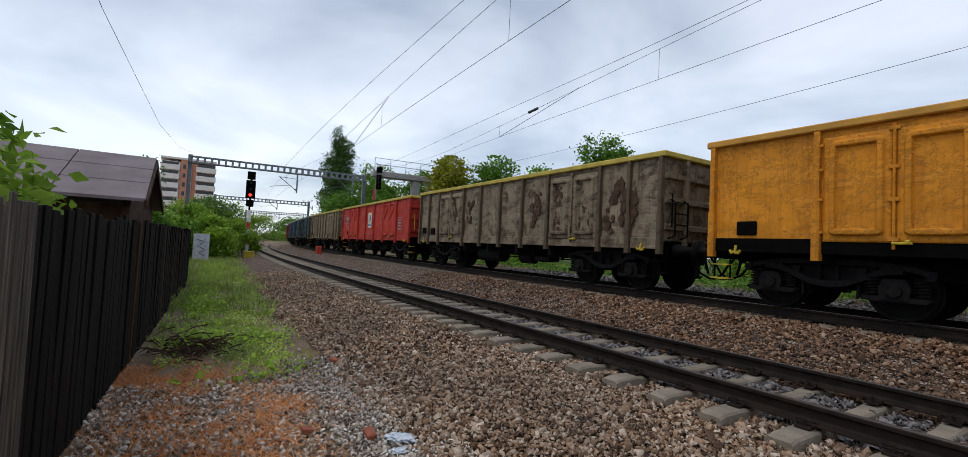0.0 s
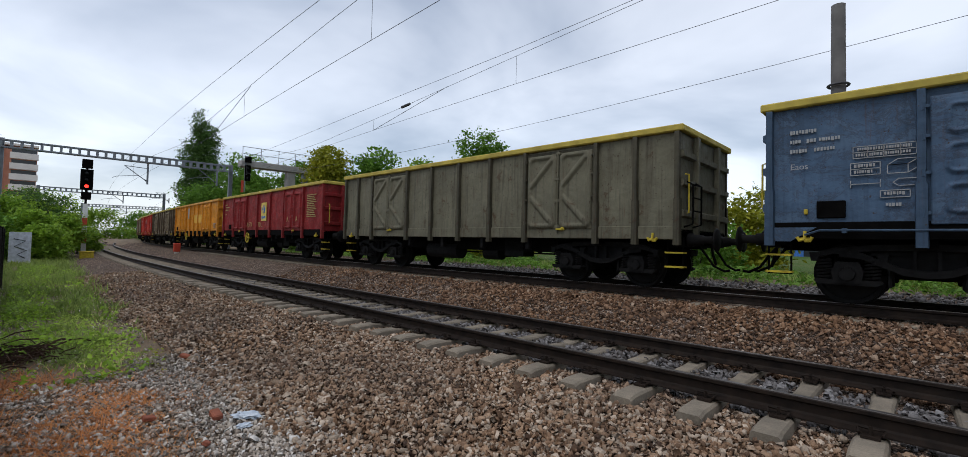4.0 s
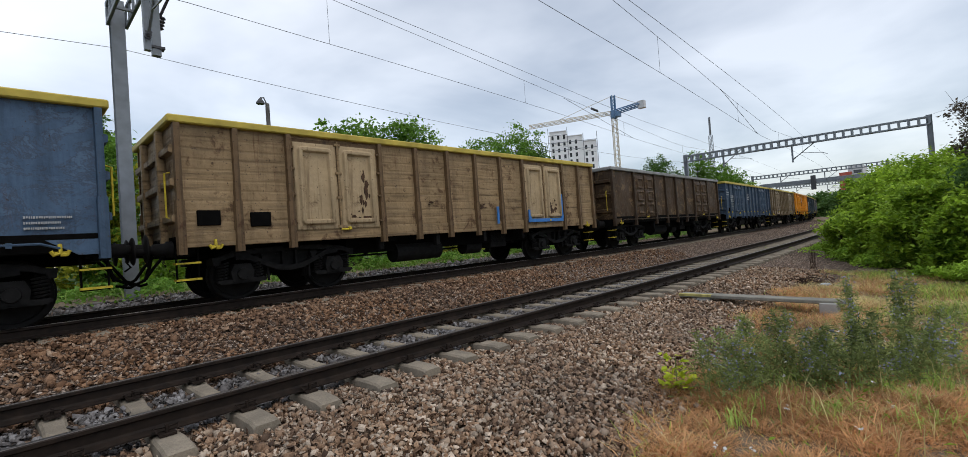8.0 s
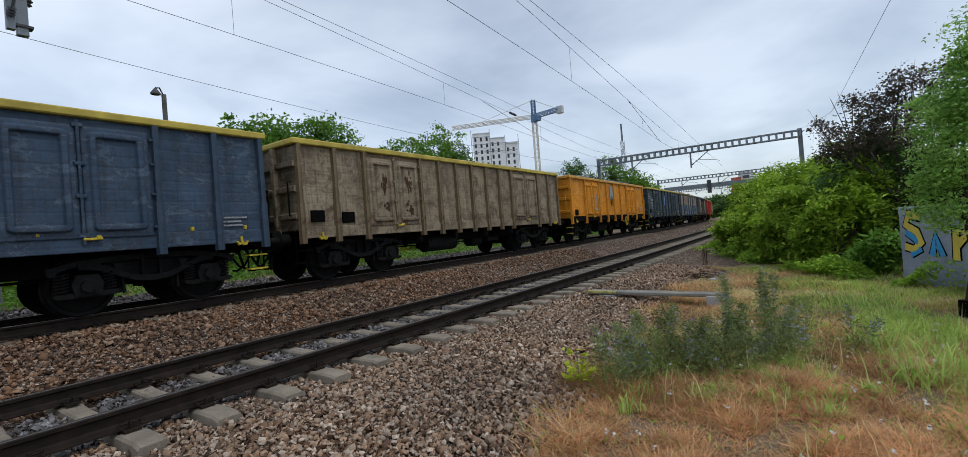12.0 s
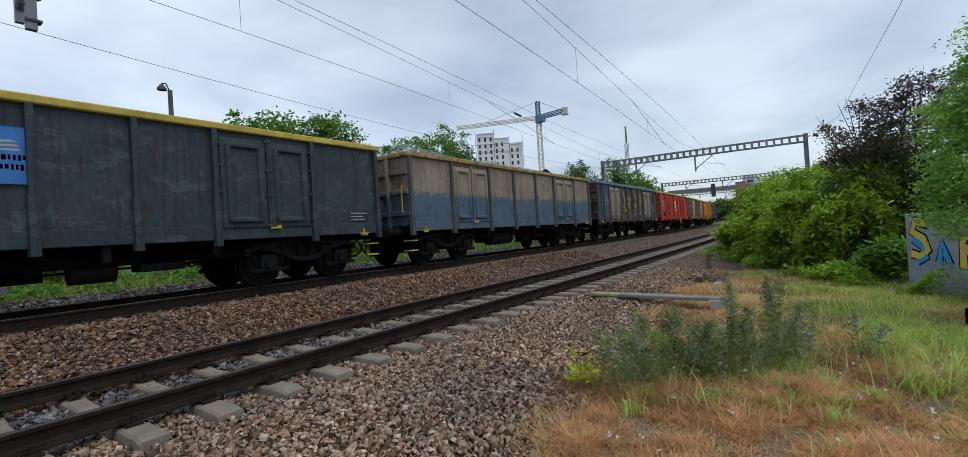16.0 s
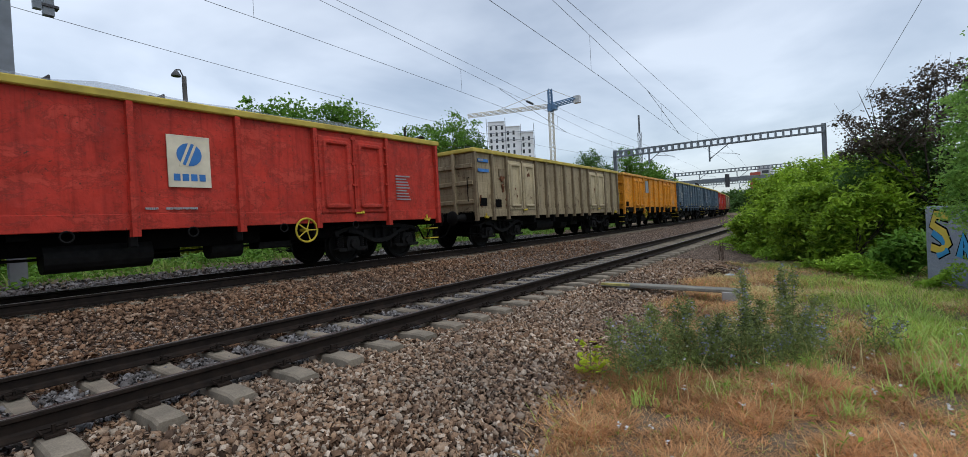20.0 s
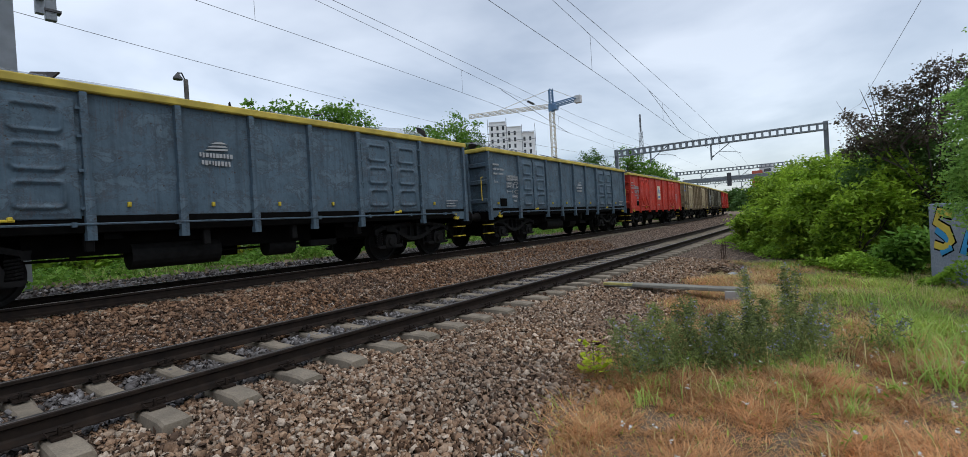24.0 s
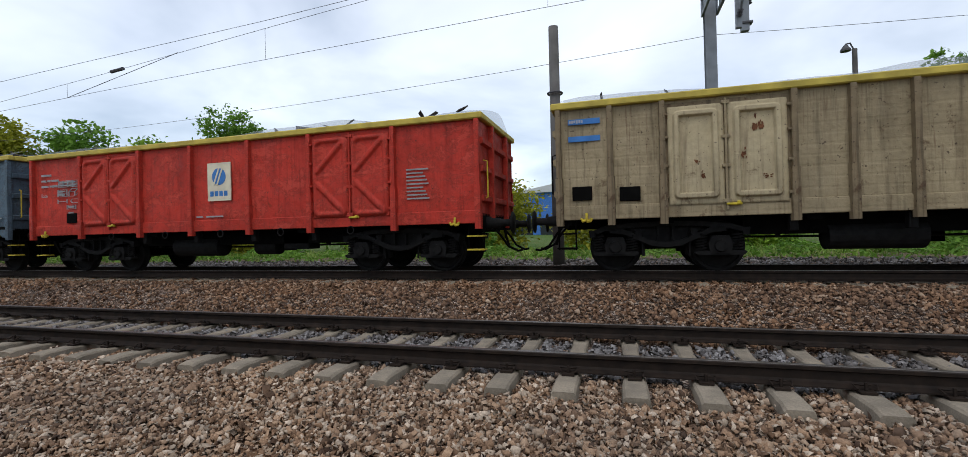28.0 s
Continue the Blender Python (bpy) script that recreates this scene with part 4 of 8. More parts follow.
def build_gantry(u, y0, y1, top, deep=0.48, label="grey steel portal with a ladder girder over both tracks"):
    """A portal across the line: posts, four chords and the battens between them."""
    p, a = on_line(u, YF)
    gantry = thing("catenary_gantry", label, "gantry", "overhead line gantries", m=pose(p.x, p.y - 0.0, 0, 0, 0, a))
    y0, y1 = y0 - YF, y1 - YF
    for y in (y0, y1):
        part("post", h_post(0, y, -0.8, top + 0.15, 0.3), GALV, gantry)
    batten = Geo().box(-0.02, 0.02, -0.075, 0.075, -deep / 2 + 0.05, deep / 2 - 0.05)
    bm = fixed(batten.mesh("batten", GALV))
    lace = fixed(Geo().box(-0.18, 0.18, -0.03, 0.03, -0.03, 0.03).mesh("cross_bar", GALV))
    for x in (-0.2, 0.2):
        for z in (top - deep, top):
            part("chord", chord(y0, y1, z, x, 0.035), GALV, gantry)
        n = round((y1 - y0) / 0.5)
        for i in range(n + 1):
            part("batten", bm, GALV, gantry, m=pose(x, y0 + (y1 - y0) * i / n, top - deep / 2))
    for i in range(0, round((y1 - y0) / 1.0) + 1):
        part("cross_bar", lace, GALV, gantry, m=pose(0, y0 + i * 1.0, top - deep))
    # drop posts with their cantilevers
    for v, z in ((YN, 0.0), (YF, ZF)):
        d = part("drop_post", Geo().box(-0.06, 0.06, v + 1.5 - YF - 0.06, v + 1.5 - YF + 0.06, z + 5.3, top - deep), GALV, gantry)
        yy = v + 1.5 - YF
        part("cantilever", Geo().tube([(0, yy, z + 5.5), (0, yy - 1.45, z + 6.6)], 0.035, 6).tube([(0, yy, z + 6.55), (0, yy - 1.5, z + 6.62)], 0.025, 6)
             .tube([(0, yy - 0.55, z + 5.95), (0, yy - 1.9, z + 5.75), (0, yy - 2.2, z + 5.6)], 0.02, 6), GALV, d)
        part("insulator", Geo().lathe([(0.04, 0), (0.07, 0.03), (0.04, 0.06), (0.07, 0.09), (0.04, 0.12), (0.07, 0.15), (0.04, 0.18)], (0, yy - 0.06, z + 5.55), (0, -0.8, 0.6), 10), WIRE, d)
    return gantry


build_gantry(-45.0, -0.9, 13.2, 7.5)
build_gantry(2.6, -2.6, 15.5, 7.95)
build_gantry(43.0, -0.5, 15.2, 7.1)
for gu, ga, gb in ((-75.0, -0.7, 11.6), (-110.0, 0.8, 13.1), (75.0, 1.0, 15.5), (110.0, 1.0, 15.5)):
    build_gantry(gu, ga, gb, 6.75 if gu < 0 else 7.0, 0.4, "distant grey steel portal over the tracks")
# a second girder in the far right, hung with a signal
p, a = on_line(80.0, YF)
gantry = thing("signal_gantry", "far white-painted girder with a signal hung on it", "gantry", m=pose(p.x, p.y, 0, 0, 0, a))
part("girder", Geo().box(-0.3, 0.3, -9.5, 4.5, 5.5, 6.1, c=0.02), GALV, gantry)
for y in (-9.5, 4.5):
    part("post", h_post(0, y, -0.8, 6.1, 0.4), GALV, gantry)
part("signal_box", Geo().box(-0.5, -0.3, -2.2, -1.6, 4.6, 6.6, c=0.03), WIRE, gantry)

# the long hanger with its insulator beside the mast
h = thing("hanger", "grey steel hanger with dark insulators under the gantry", "hanger", m=pose(2.95, 13.1, 0))
part("hanger_post", Geo().box(-0.09, 0.09, -0.07, 0.07, 5.95, 7.5, c=0.01), GALV, h)
part("foot_plate", Geo().box(-0.16, 0.16, -0.1, 0.1, 6.12, 6.17), WIRE, h)
part("stay", Geo().tube([(0.1, 0, 6.9), (0.35, -0.6, 7.6)], 0.03, 6), WIRE, h)
part("insulator", Geo().lathe([(0.03, 0), (0.07, 0.04), (0.03, 0.08), (0.07, 0.12), (0.03, 0.16), (0.07, 0.2), (0.03, 0.24), (0.07, 0.28), (0.03, 0.32)], (0.1, 0, 6.6), (0.2, -0.1, 1), 10), WIRE, h)
# black scrawl on the foot of the mast
mesh_thing("mast_scrawl", Geo().tube([(2.42, 15.19, 1.0), (2.55, 15.19, 1.1), (2.45, 15.19, 1.25), (2.56, 15.19, 1.35), (2.44, 15.19, 1.5), (2.56, 15.19, 1.6)], 0.025, 5), BLACK, "black scrawl painted on the grey mast", "graffiti")


def wire(name, pts, r, label, parent=None):
    g = Geo().tube(pts, r, 5)
    if parent:
        return part(name, g, WIRE, parent)
    return mesh_thing(name, g, WIRE, label, "wire", "overhead wires")


def along(knots, u):
    return float(np.interp(u, [k[0] for k in knots], [k[1] for k in knots]))


def catenary(v, contact, messenger, label):
    """Contact wire and messenger hung from gantry to gantry, with droppers."""
    c = thing("overhead_line", label, "overhead line", "overhead wires")
    for name, knots in (("contact_wire", contact), ("messenger_wire", messenger)):
        wire(name, [on_line(u, v, along(knots, u))[0] for u in steps(knots[0][0], knots[-1][0], 2.0)], 0.006, "", c)
    u = -39.0
    while u < 42:
        if along(messenger, u) > along(contact, u) + 0.15:
            wire("dropper", [on_line(u, v, along(contact, u))[0], on_line(u, v, along(messenger, u))[0]], 0.0045, "", c)
        u += 7.5
    return c


catenary(YN, [(-75, 5.0), (-45, 4.95), (-26, 4.9), (-19, 5.1), (2.6, 6.1), (12.3, 5.6), (24.3, 4.95), (43, 4.95), (75, 5.0)],
         [(-75, 6.2), (-45, 6.3), (-25, 5.4), (-17, 6.05), (-9.7, 6.68), (2.6, 7.4), (10.5, 6.87), (20.5, 5.9), (27, 5.5), (43, 6.2), (75, 6.2)], "thin contact and messenger wires over the near track")
catenary(YF, [(-75, 5.3), (-30, 5.25), (-22, 5.53), (-10, 5.89), (2.6, 6.25), (7.4, 6.12), (15.2, 5.84), (22, 5.51), (32, 5.25), (75, 5.3)],
         [(-75, 6.3), (-45, 6.3), (-22, 5.75), (-14.4, 6.28), (-5.2, 7.07), (2.6, 7.55), (6.8, 7.25), (15.3, 6.58), (28, 5.75), (43, 6.3), (75, 6.3)], "thin contact and messenger wires over the far track")
for v, knots, label in ((YF, [(-45, 6.3), (-27, 6.34), (-9.9, 6.9), (2.6, 7.62), (7.3, 7.42), (22.3, 6.55), (43, 6.3)], "dark bare tension wire high over the far track"),
                        (YN, [(-45, 7.0), (-35, 6.94), (-11.4, 7.31), (2.6, 7.6), (11.2, 7.13), (36.8, 6.3), (43, 6.2)], "dark bare tension wire high over the near track")):
    wire("tension_wire", [on_line(u, v, along(knots, u))[0] for u in steps(-45, 43, 4)], 0.0065, label)
wire("feeder_wire", [on_line(u, 15.45, 6.85 - 0.7 * (1 - (abs(abs(u - 2.6) / 22 - 1)) ** 2))[0] for u in steps(-41.4, 46.6, 2)], 0.007, "single feeder wire along the row of masts")
wire("feeder_wire", [Vector((x, y, z)) for x, y, z in ((-45, 0.5, 7.7), (-38, -0.2, 6.9), (-28, -0.9, 6.3), (-14.3, -1.5, 6.1), (2.6, -2.6, 8.1), (16.2, -1.83, 6.3), (30, -1.03, 5.95), (38, -0.3, 6.6), (43.4, 0.35, 7.2))], 0.0065, "single feeder wire along the near posts")
for u0, u1, v, z0, z1 in ((-16.0, -20.0, YN, 6.1, 5.05), (-12.0, -16.5, YF, 6.5, 5.7), (19.0, 24.0, YN, 6.05, 4.97), (16.0, 22.0, YF, 6.5, 5.52)):
    wire("slack_jumper", [on_line(u0, v, z0)[0], on_line(u1, v, z1)[0]], 0.009, "slanting jumper between messenger and contact wire")
ins = [on_line(-14.1, YF, 6.31)[0], on_line(-14.6, YF, 6.27)[0]]
mesh_thing("wire_insulator", Geo().cyl(ins[0], ins[1], 0.05, n=8), WIRE, "small dark insulator strung in the wire", "insulator")
ins = [on_line(18.1, YF, 6.40)[0], on_line(18.6, YF, 6.37)[0]]
mesh_thing("wire_insulator", Geo().cyl(ins[0], ins[1], 0.05, n=8), WIRE, "small dark insulator strung in the wire", "insulator")

# ---- posts, signals and signs ----
POLE = plain("weathered_pole", (0.11, 0.105, 0.1), 0.9, 0, 0.3, 2)
pole = thing("utility_pole", "dark weathered concrete pole without wires", "pole", m=pose(-1.78, 13.7, -0.5))
part("shaft", Geo().cyl((0, 0, 0), (0, 0, 7.5), 0.17, 0.14, 14), POLE, pole, smooth=True)
part("band", Geo().ring((0, 0, 5.6), (0, 0, 1), 0.2, 0.03, 16, 5), WIRE, pole)
lamp = thing("yard_lamp", "short dark post with a hooded floodlight", "lamp", m=pose(9.9, 24.4, -0.3) @ Matrix.Diagonal((0.75, 0.75, 1, 1)))
part("shaft", Geo().cyl((0, 0, 0), (0, 0, 9.1), 0.16, 0.13, 10), POLE, lamp)
part("bracket", Geo().tube([(0, 0, 9.0), (-0.25, -0.1, 9.35), (-0.5, -0.15, 9.3)], 0.04, 6), WIRE, lamp)
part("hood", Geo().lathe([(0.04, 0.1), (0.1, 0.05), (0.26, -0.12), (0.27, -0.2), (0.02, -0.2)], (-0.5, -0.15, 9.2), (0, 0, 1), 12), WIRE, lamp)

RED_PAINT = plain("signal_red_paint", (0.5, 0.06, 0.03), 0.5, 0, 0.1)
WHITE_PAINT = plain("signal_white_paint", (0.7, 0.7, 0.68), 0.6, 0, 0.1)
GLOW = Mat("red_signal_glow")
GLOW.b.inputs["Emission Color"].default_value, GLOW.b.inputs["Emission Strength"].default_value = (1, 0.03, 0.02, 1), 4.0
GLOW = GLOW.color((0.4, 0.01, 0.01)).m
DIM = plain("dark_signal_lens", (0.02, 0.02, 0.02), 0.2, 0, 0.1)


def signal_head(parent, z, lit=None):
    """A back board with three hooded lenses, facing +x."""
    head = part("back_board", Geo().box(-0.06, 0.0, -0.36, 0.36, z, z + 1.5, c=0.02), BLACK, parent)
    for i in range(3):
        zz = z + 0.27 + i * 0.48
        part("hood", Geo().lathe([(0.16, 0.0), (0.16, 0.25), (0.145, 0.25), (0.145, 0.0)], (0.0, 0, zz), (1, 0, 0), 14), BLACK, head)
        part("lens", Geo().lathe([(0.12, 0.0), (0.1, 0.02), (0.0, 0.03)], (0.01, 0, zz), (1, 0, 0), 14), GLOW if i == lit else DIM, head)
    return head


sig = thing("main_signal", "tall colour-light signal showing red on a banded post", "signal", "railway signals", m=pose(-44.1, 4.85, -0.5, 0, 0, -4))
for i, (z0, z1, mat) in enumerate(((0.0, 1.1, WHITE_PAINT), (1.1, 1.7, RED_PAINT), (1.7, 2.3, WHITE_PAINT), (2.3, 2.9, RED_PAINT), (2.9, 3.9, WHITE_PAINT))):
    part("post_band", Geo().box(-0.14, 0.14, -0.14, 0.14, z0, z1), mat, sig)
part("post", Geo().cyl((-0.12, 0, 3.9), (-0.12, 0, 6.6), 0.07, n=8), BLACK, sig)
signal_head(sig, 4.9, 0)
part("lower_box", Geo().box(-0.05, 0.2, -0.28, 0.28, 4.2, 4.75, c=0.03), BLACK, sig)
part("top_box", Geo().box(-0.05, 0.2, -0.3, 0.3, 6.45, 7.1, c=0.03), BLACK, sig)

# signal bridge with a concrete leg
br = thing("signal_bridge", "concrete and steel signal bridge with railings", "signal bridge", m=pose(-41.6, 0.3, 0, 0, 0, -4))
part("leg", Geo().box(-0.35, 0.35, 17.3, 18.0, -0.6, 7.0, c=0.05), CONCRETE, br)
part("leg", Geo().box(-0.35, 0.35, 18.7, 19.2, -0.6, 7.0, c=0.05), GALV, br)
part("deck", Geo().box(-0.5, 0.5, 13.6, 19.4, 7.0, 7.5, c=0.04), CONCRETE, br)
for y in (13.7, 15.1, 16.5, 17.9, 19.3):
    part("stanchion", Geo().cyl((0.45, y, 7.5), (0.45, y, 8.6), 0.025, n=6), GALV, br)
for z in (8.05, 8.6):
    part("handrail", Geo().cyl((0.45, 13.7, z), (0.45, 19.3, z), 0.025, n=6), GALV, br)
sig = thing("bridge_signal", "dark colour-light signal hung on the bridge", "signal", "railway signals", m=pose(-40.0, 14.3, 0.5, 0, 0, -4) @ Matrix.Diagonal((0.62, 0.62, 0.86, 1)))
part("post", Geo().cyl((-0.1, -0.3, 5.2), (-0.1, -0.3, 8.0), 0.08, n=8), GALV, sig)
signal_head(sig, 6.2)
part("upper_box", Geo().box(-0.1, 0.15, -0.4, 0.4, 7.9, 8.5, c=0.03), BLACK, sig)
part("plate", Geo().box(-0.02, 0.02, -0.75, -0.45, 5.1, 6.2), RED_PAINT, sig)

# small trackside things on the left
sign = thing("notice_board", "pale board standing in the grass, scrawled over", "board", m=pose(-34.3, 1.33, -0.5, 0, 0, -2))
part("panel", Geo().box(-0.04, 0.04, -0.42, 0.42, 0.15, 1.75, c=0.01), plain("pale_board", (0.5, 0.53, 0.58), 0.7), sign)
part("scrawl", Geo().tube([(0.05, -0.25, 1.4), (0.05, 0.2, 1.3), (0.05, -0.2, 1.0), (0.05, 0.25, 0.8), (0.05, -0.1, 0.6), (0.05, 0.2, 0.4)], 0.02, 5), BLACK, sign)
box = thing("relay_box", "small yellow trackside box in the grass", "box", m=pose(-40.0, 4.6, -0.5))
part("body", Geo().box(-0.25, 0.25, -0.35, 0.35, 0, 0.55, c=0.03), YELLOW, box)
part("cap", Geo().box(-0.28, 0.28, -0.38, 0.38, 0.55, 0.62, c=0.02), YELLOW, box)
dwarf = thing("dwarf_signal", "low orange and white marker between the tracks", "marker", m=pose(-38.6, 9.3, -0.2))
part("body", Geo().box(-0.15, 0.15, -0.2, 0.2, 0.35, 0.95, c=0.03), RED_PAINT, dwarf)
part("foot", Geo().box(-0.1, 0.1, -0.12, 0.12, 0, 0.35), WHITE_PAINT, dwarf)

# ---- fence and shed ----
FENCE = Mat("tarred_fence_boards", 0.85)
FENCE.b.inputs["Specular IOR Level"].default_value = 0.12
fv = FENCE.vec((14, 14, 0.7), True)
fc = FENCE.ramp(FENCE.noise(1.5, 6, 0.65, fv), [(0.35, (0.0025, 0.002, 0.0017)), (0.58, (0.009, 0.007, 0.0056)), (0.8, (0.04, 0.03, 0.022))])
FENCE.color(FENCE.mix(FENCE.ramp(FENCE.random(), [(0.9, 0.0), (0.93, 0.6)]), fc, (0.09, 0.04, 0.02)))
FENCE.bump(FENCE.noise(2.0, 5, 0.6, fv), 0.5, 0.01)
FENCE = FENCE.m
BARE = Mat("weathered_bare_boards", 0.85)
bv = BARE.vec((18, 18, 0.8), True)
BARE.color(BARE.ramp(BARE.noise(1.5, 6, 0.65, bv), [(0.36, (0.012, 0.0095, 0.0075)), (0.52, (0.06, 0.047, 0.034)), (0.7, (0.2, 0.155, 0.11))]))
BARE.bump(BARE.noise(2.0, 5, 0.6, bv), 0.6, 0.012)
BARE = BARE.m


def fence_y(x):
    return -0.26 + (-7.2 - x) * 0.0648


def build_fence():
    f = thing("board_fence", "tall fence of dark tarred upright boards", "fence")
    rng = random.Random(4)
    boards = [fixed(Geo().box(-0.07, 0.07, -0.014, 0.014, 0, 1.81 + 0.02 * i, c=0.006).mesh("board", FENCE)) for i in range(4)]
    bare = [fixed(Geo().box(-0.07, 0.07, -0.014, 0.014, 0, 1.83 + 0.02 * i, c=0.006).mesh("board", BARE)) for i in range(3)]
    x = -1.2
    while x > -19.4:
        y = fence_y(x)
        pale = x > -4.75
        b = part("board", rng.choice(bare if pale else boards), FENCE, f,
                 m=pose(x, y + (0.02 if pale else 0) + rng.uniform(-0.008, 0.008), -0.5 + rng.uniform(-0.03, 0.02), rng.uniform(-0.6, 0.6), rng.uniform(-0.7, 0.7), -3.7 + rng.uniform(-2, 2)))
        x -= 0.148 + rng.uniform(0, 0.006)
    for z in (-0.1, 0.95):
        part("rail", Geo().prism([(fence_y(-19.4) - 0.09, z), (fence_y(-19.4) - 0.03, z), (fence_y(-19.4) - 0.03, z + 0.08), (fence_y(-19.4) - 0.09, z + 0.08)], "x", 0, 18.2,
             Matrix.Translation((-19.4, fence_y(-19.4), 0)) @ pose(0, 0, 0, 0, 0, -3.71) @ Matrix.Translation((0, -fence_y(-19.4), 0))), FENCE, f)


build_fence()

ROOF = Mat("weathered_felt_roof", 0.8)
rc = ROOF.ramp(ROOF.noise(1.2, 5), [(0.3, (0.12, 0.095, 0.1)), (0.7, (0.2, 0.165, 0.17))])
ROOF.color(rc).bump(ROOF.noise(14, 4), 0.4, 0.01)
ROOF = ROOF.m
OLDWOOD = two_tone("old_brown_planks", (0.05, 0.028, 0.018), (0.1, 0.06, 0.04), 3, 0.9, 30, 0.4, 0.01, False)
shed = thing("shed", "low wooden shed with a worn felt roof behind the fence", "shed")
part("wall", Geo().box(-21.4, -13.2, -7.2, -0.76, -0.6, 1.75), OLDWOOD, shed)
rows, cols = 3, 5
for i in range(rows):
    for j in range(cols):
        y0 = -7.6 + 7.27 * j / cols + 0.01
        y1 = -7.6 + 7.27 * (j + 1) / cols - 0.01
        a0, a1 = i / rows, (i + 1) / rows
        g = Geo()
        xz = lambda t: (-12.4 - 2.7 * t, 1.8 + 1.14 * t)
        (xa, za), (xb, zb) = xz(a0), xz(a1)
        lift = 0.012 * i
        g.prism([(xa, za + lift), (xb, zb + lift), (xb, zb + 0.06 + lift), (xa, za + 0.06 + lift)], "y", y0, y1)
        part("roof_sheet", g, ROOF, shed)
part("roof_back", Geo().prism([(-15.1, 3.0), (-22.0, 2.05), (-22.0, 1.97), (-15.1, 2.92)], "y", -7.6, -0.33), ROOF, shed)
part("barge_board", Geo().prism([(-12.4, 1.84), (-15.1, 2.98), (-22.0, 2.03), (-22.0, 1.86), (-15.1, 2.78), (-12.4, 1.66)], "y", -0.36, -0.3), OLDWOOD, shed)
part("gable", Geo().prism([(-13.0, 1.7), (-15.1, 2.9), (-21.5, 1.9), (-21.5, -0.5), (-13.0, -0.5)], "y", -0.75, -0.62), OLDWOOD, shed)

# ---- buildings in the distance ----
PANEL_W = plain("cream_render", (0.78, 0.73, 0.68), 0.9, 0, 0.08, 0.4)
PANEL_O = plain("orange_brick", (0.58, 0.27, 0.18), 0.9, 0, 0.1, 0.5)
GLASS = Mat("dark_window_glass", 0.12)
GLASS.color((0.03, 0.035, 0.04))
GLASS = GLASS.m
WHITEWALL = plain("white_render", (0.8, 0.81, 0.82), 0.85, 0, 0.06, 0.3)
GREYWALL = plain("grey_render", (0.5, 0.51, 0.52), 0.85, 0, 0.06, 0.3)


def build_tower_block():
    b = thing("apartment_tower", "tall orange and cream apartment tower with balconies", "building", m=pose(-160, 1.0, 0, 0, 0, 0))
    part("wall", Geo().box(-10, 0, -6.8, -2.2, -1, 21.6), PANEL_W, b, "cream rendered wall")
    part("wall", Geo().box(-10, 0.6, -2.2, 0.6, -1, 22.2), PANEL_O, b, "orange brick wall")
    part("wall", Geo().box(-10, 0, 0.6, 6.4, -1, 21.4), PANEL_O, b, "orange brick wall")
    part("roof", Geo().box(-10.2, 0.8, -7, 6.6, 22.2, 22.7), PANEL_W, b)
    for i in range(8):
        z = 1.2 + i * 2.55
        for y0, y1 in ((-6.9, -2.4), (1.6, 6.6)):
            part("balcony", Geo().box(0.0, 1.3, y0, y1, z, z + 1.45, c=0.02), PANEL_W, b)
            part("window", Geo().box(0.0, 0.03, y0 + 0.3, y1 - 0.3, z + 1.5, z + 2.4), GLASS, b)
        for y in (-1.6, -0.5):
            part("window", Geo().box(0.6, 0.63, y, y + 0.7, z + 0.6, z + 1.8), GLASS, b)


build_tower_block()


def build_white_block():
    """A new white building with scaffolds, half behind the trees."""
    a = math.degrees(math.atan2(-20.4, 13.1))
    b = thing("white_building", "new white building with small windows under construction", "building", m=pose(204, 145.5, 0, 0, 0, a))
    for x0, x1, top in ((0, 9, 54), (9, 17, 51), (17, 24, 47.5)):
        part("wall", Geo().box(x0, x1, 0, 18, 0, top), WHITEWALL, b)
        part("parapet", Geo().box(x0 + 0.1, x1 - 0.1, -0.3, 18.1, top, top + 0.5), GREYWALL, b)
        for i in range(6):
            for x in range(int(x0) + 1, int(x1) - 1, 3):
                z = top - 4 - i * 3.4
                part("window", Geo().box(x, x + 1.1, -0.06, 0.02, z, z + 2.1), GLASS, b)
    for x in (-0.6, 9.3, 17.3, 24.3):
        part("scaffold_pole", Geo().cyl((x, -1, 20), (x, -1, 52 if x > 16 else 56), 0.15, n=5), GALV, b)
    for z in (44.0, 48.0, 52.0):
        part("scaffold_ledger", Geo().box(-0.6, 24.3 if z < 50 else 9.3, -1.2, -1.0, z, z + 0.25), GALV, b)


build_white_block()


def lattice(p0, p1, w, n, r):
    """Four legs and zigzag braces between two points."""
    p0, p1 = Vector(p0), Vector(p1)
    d = (p1 - p0).normalized()
    a = d.orthogonal().normalized()
    b = d.cross(a)
    g = Geo()
    cs = [a * w / 2 + b * w / 2, a * w / 2 - b * w / 2, -a * w / 2 - b * w / 2, -a * w / 2 + b * w / 2]
    for c in cs:
        g.cyl(p0 + c, p1 + c, r, n=5)
    for i in range(n):
        q0, q1 = p0.lerp(p1, i / n), p0.lerp(p1, (i + 1) / n)
        for k in range(4):
            g.cyl(q0 + cs[k], q1 + cs[(k + 1) % 4], r * 0.6, n=4)
    return g


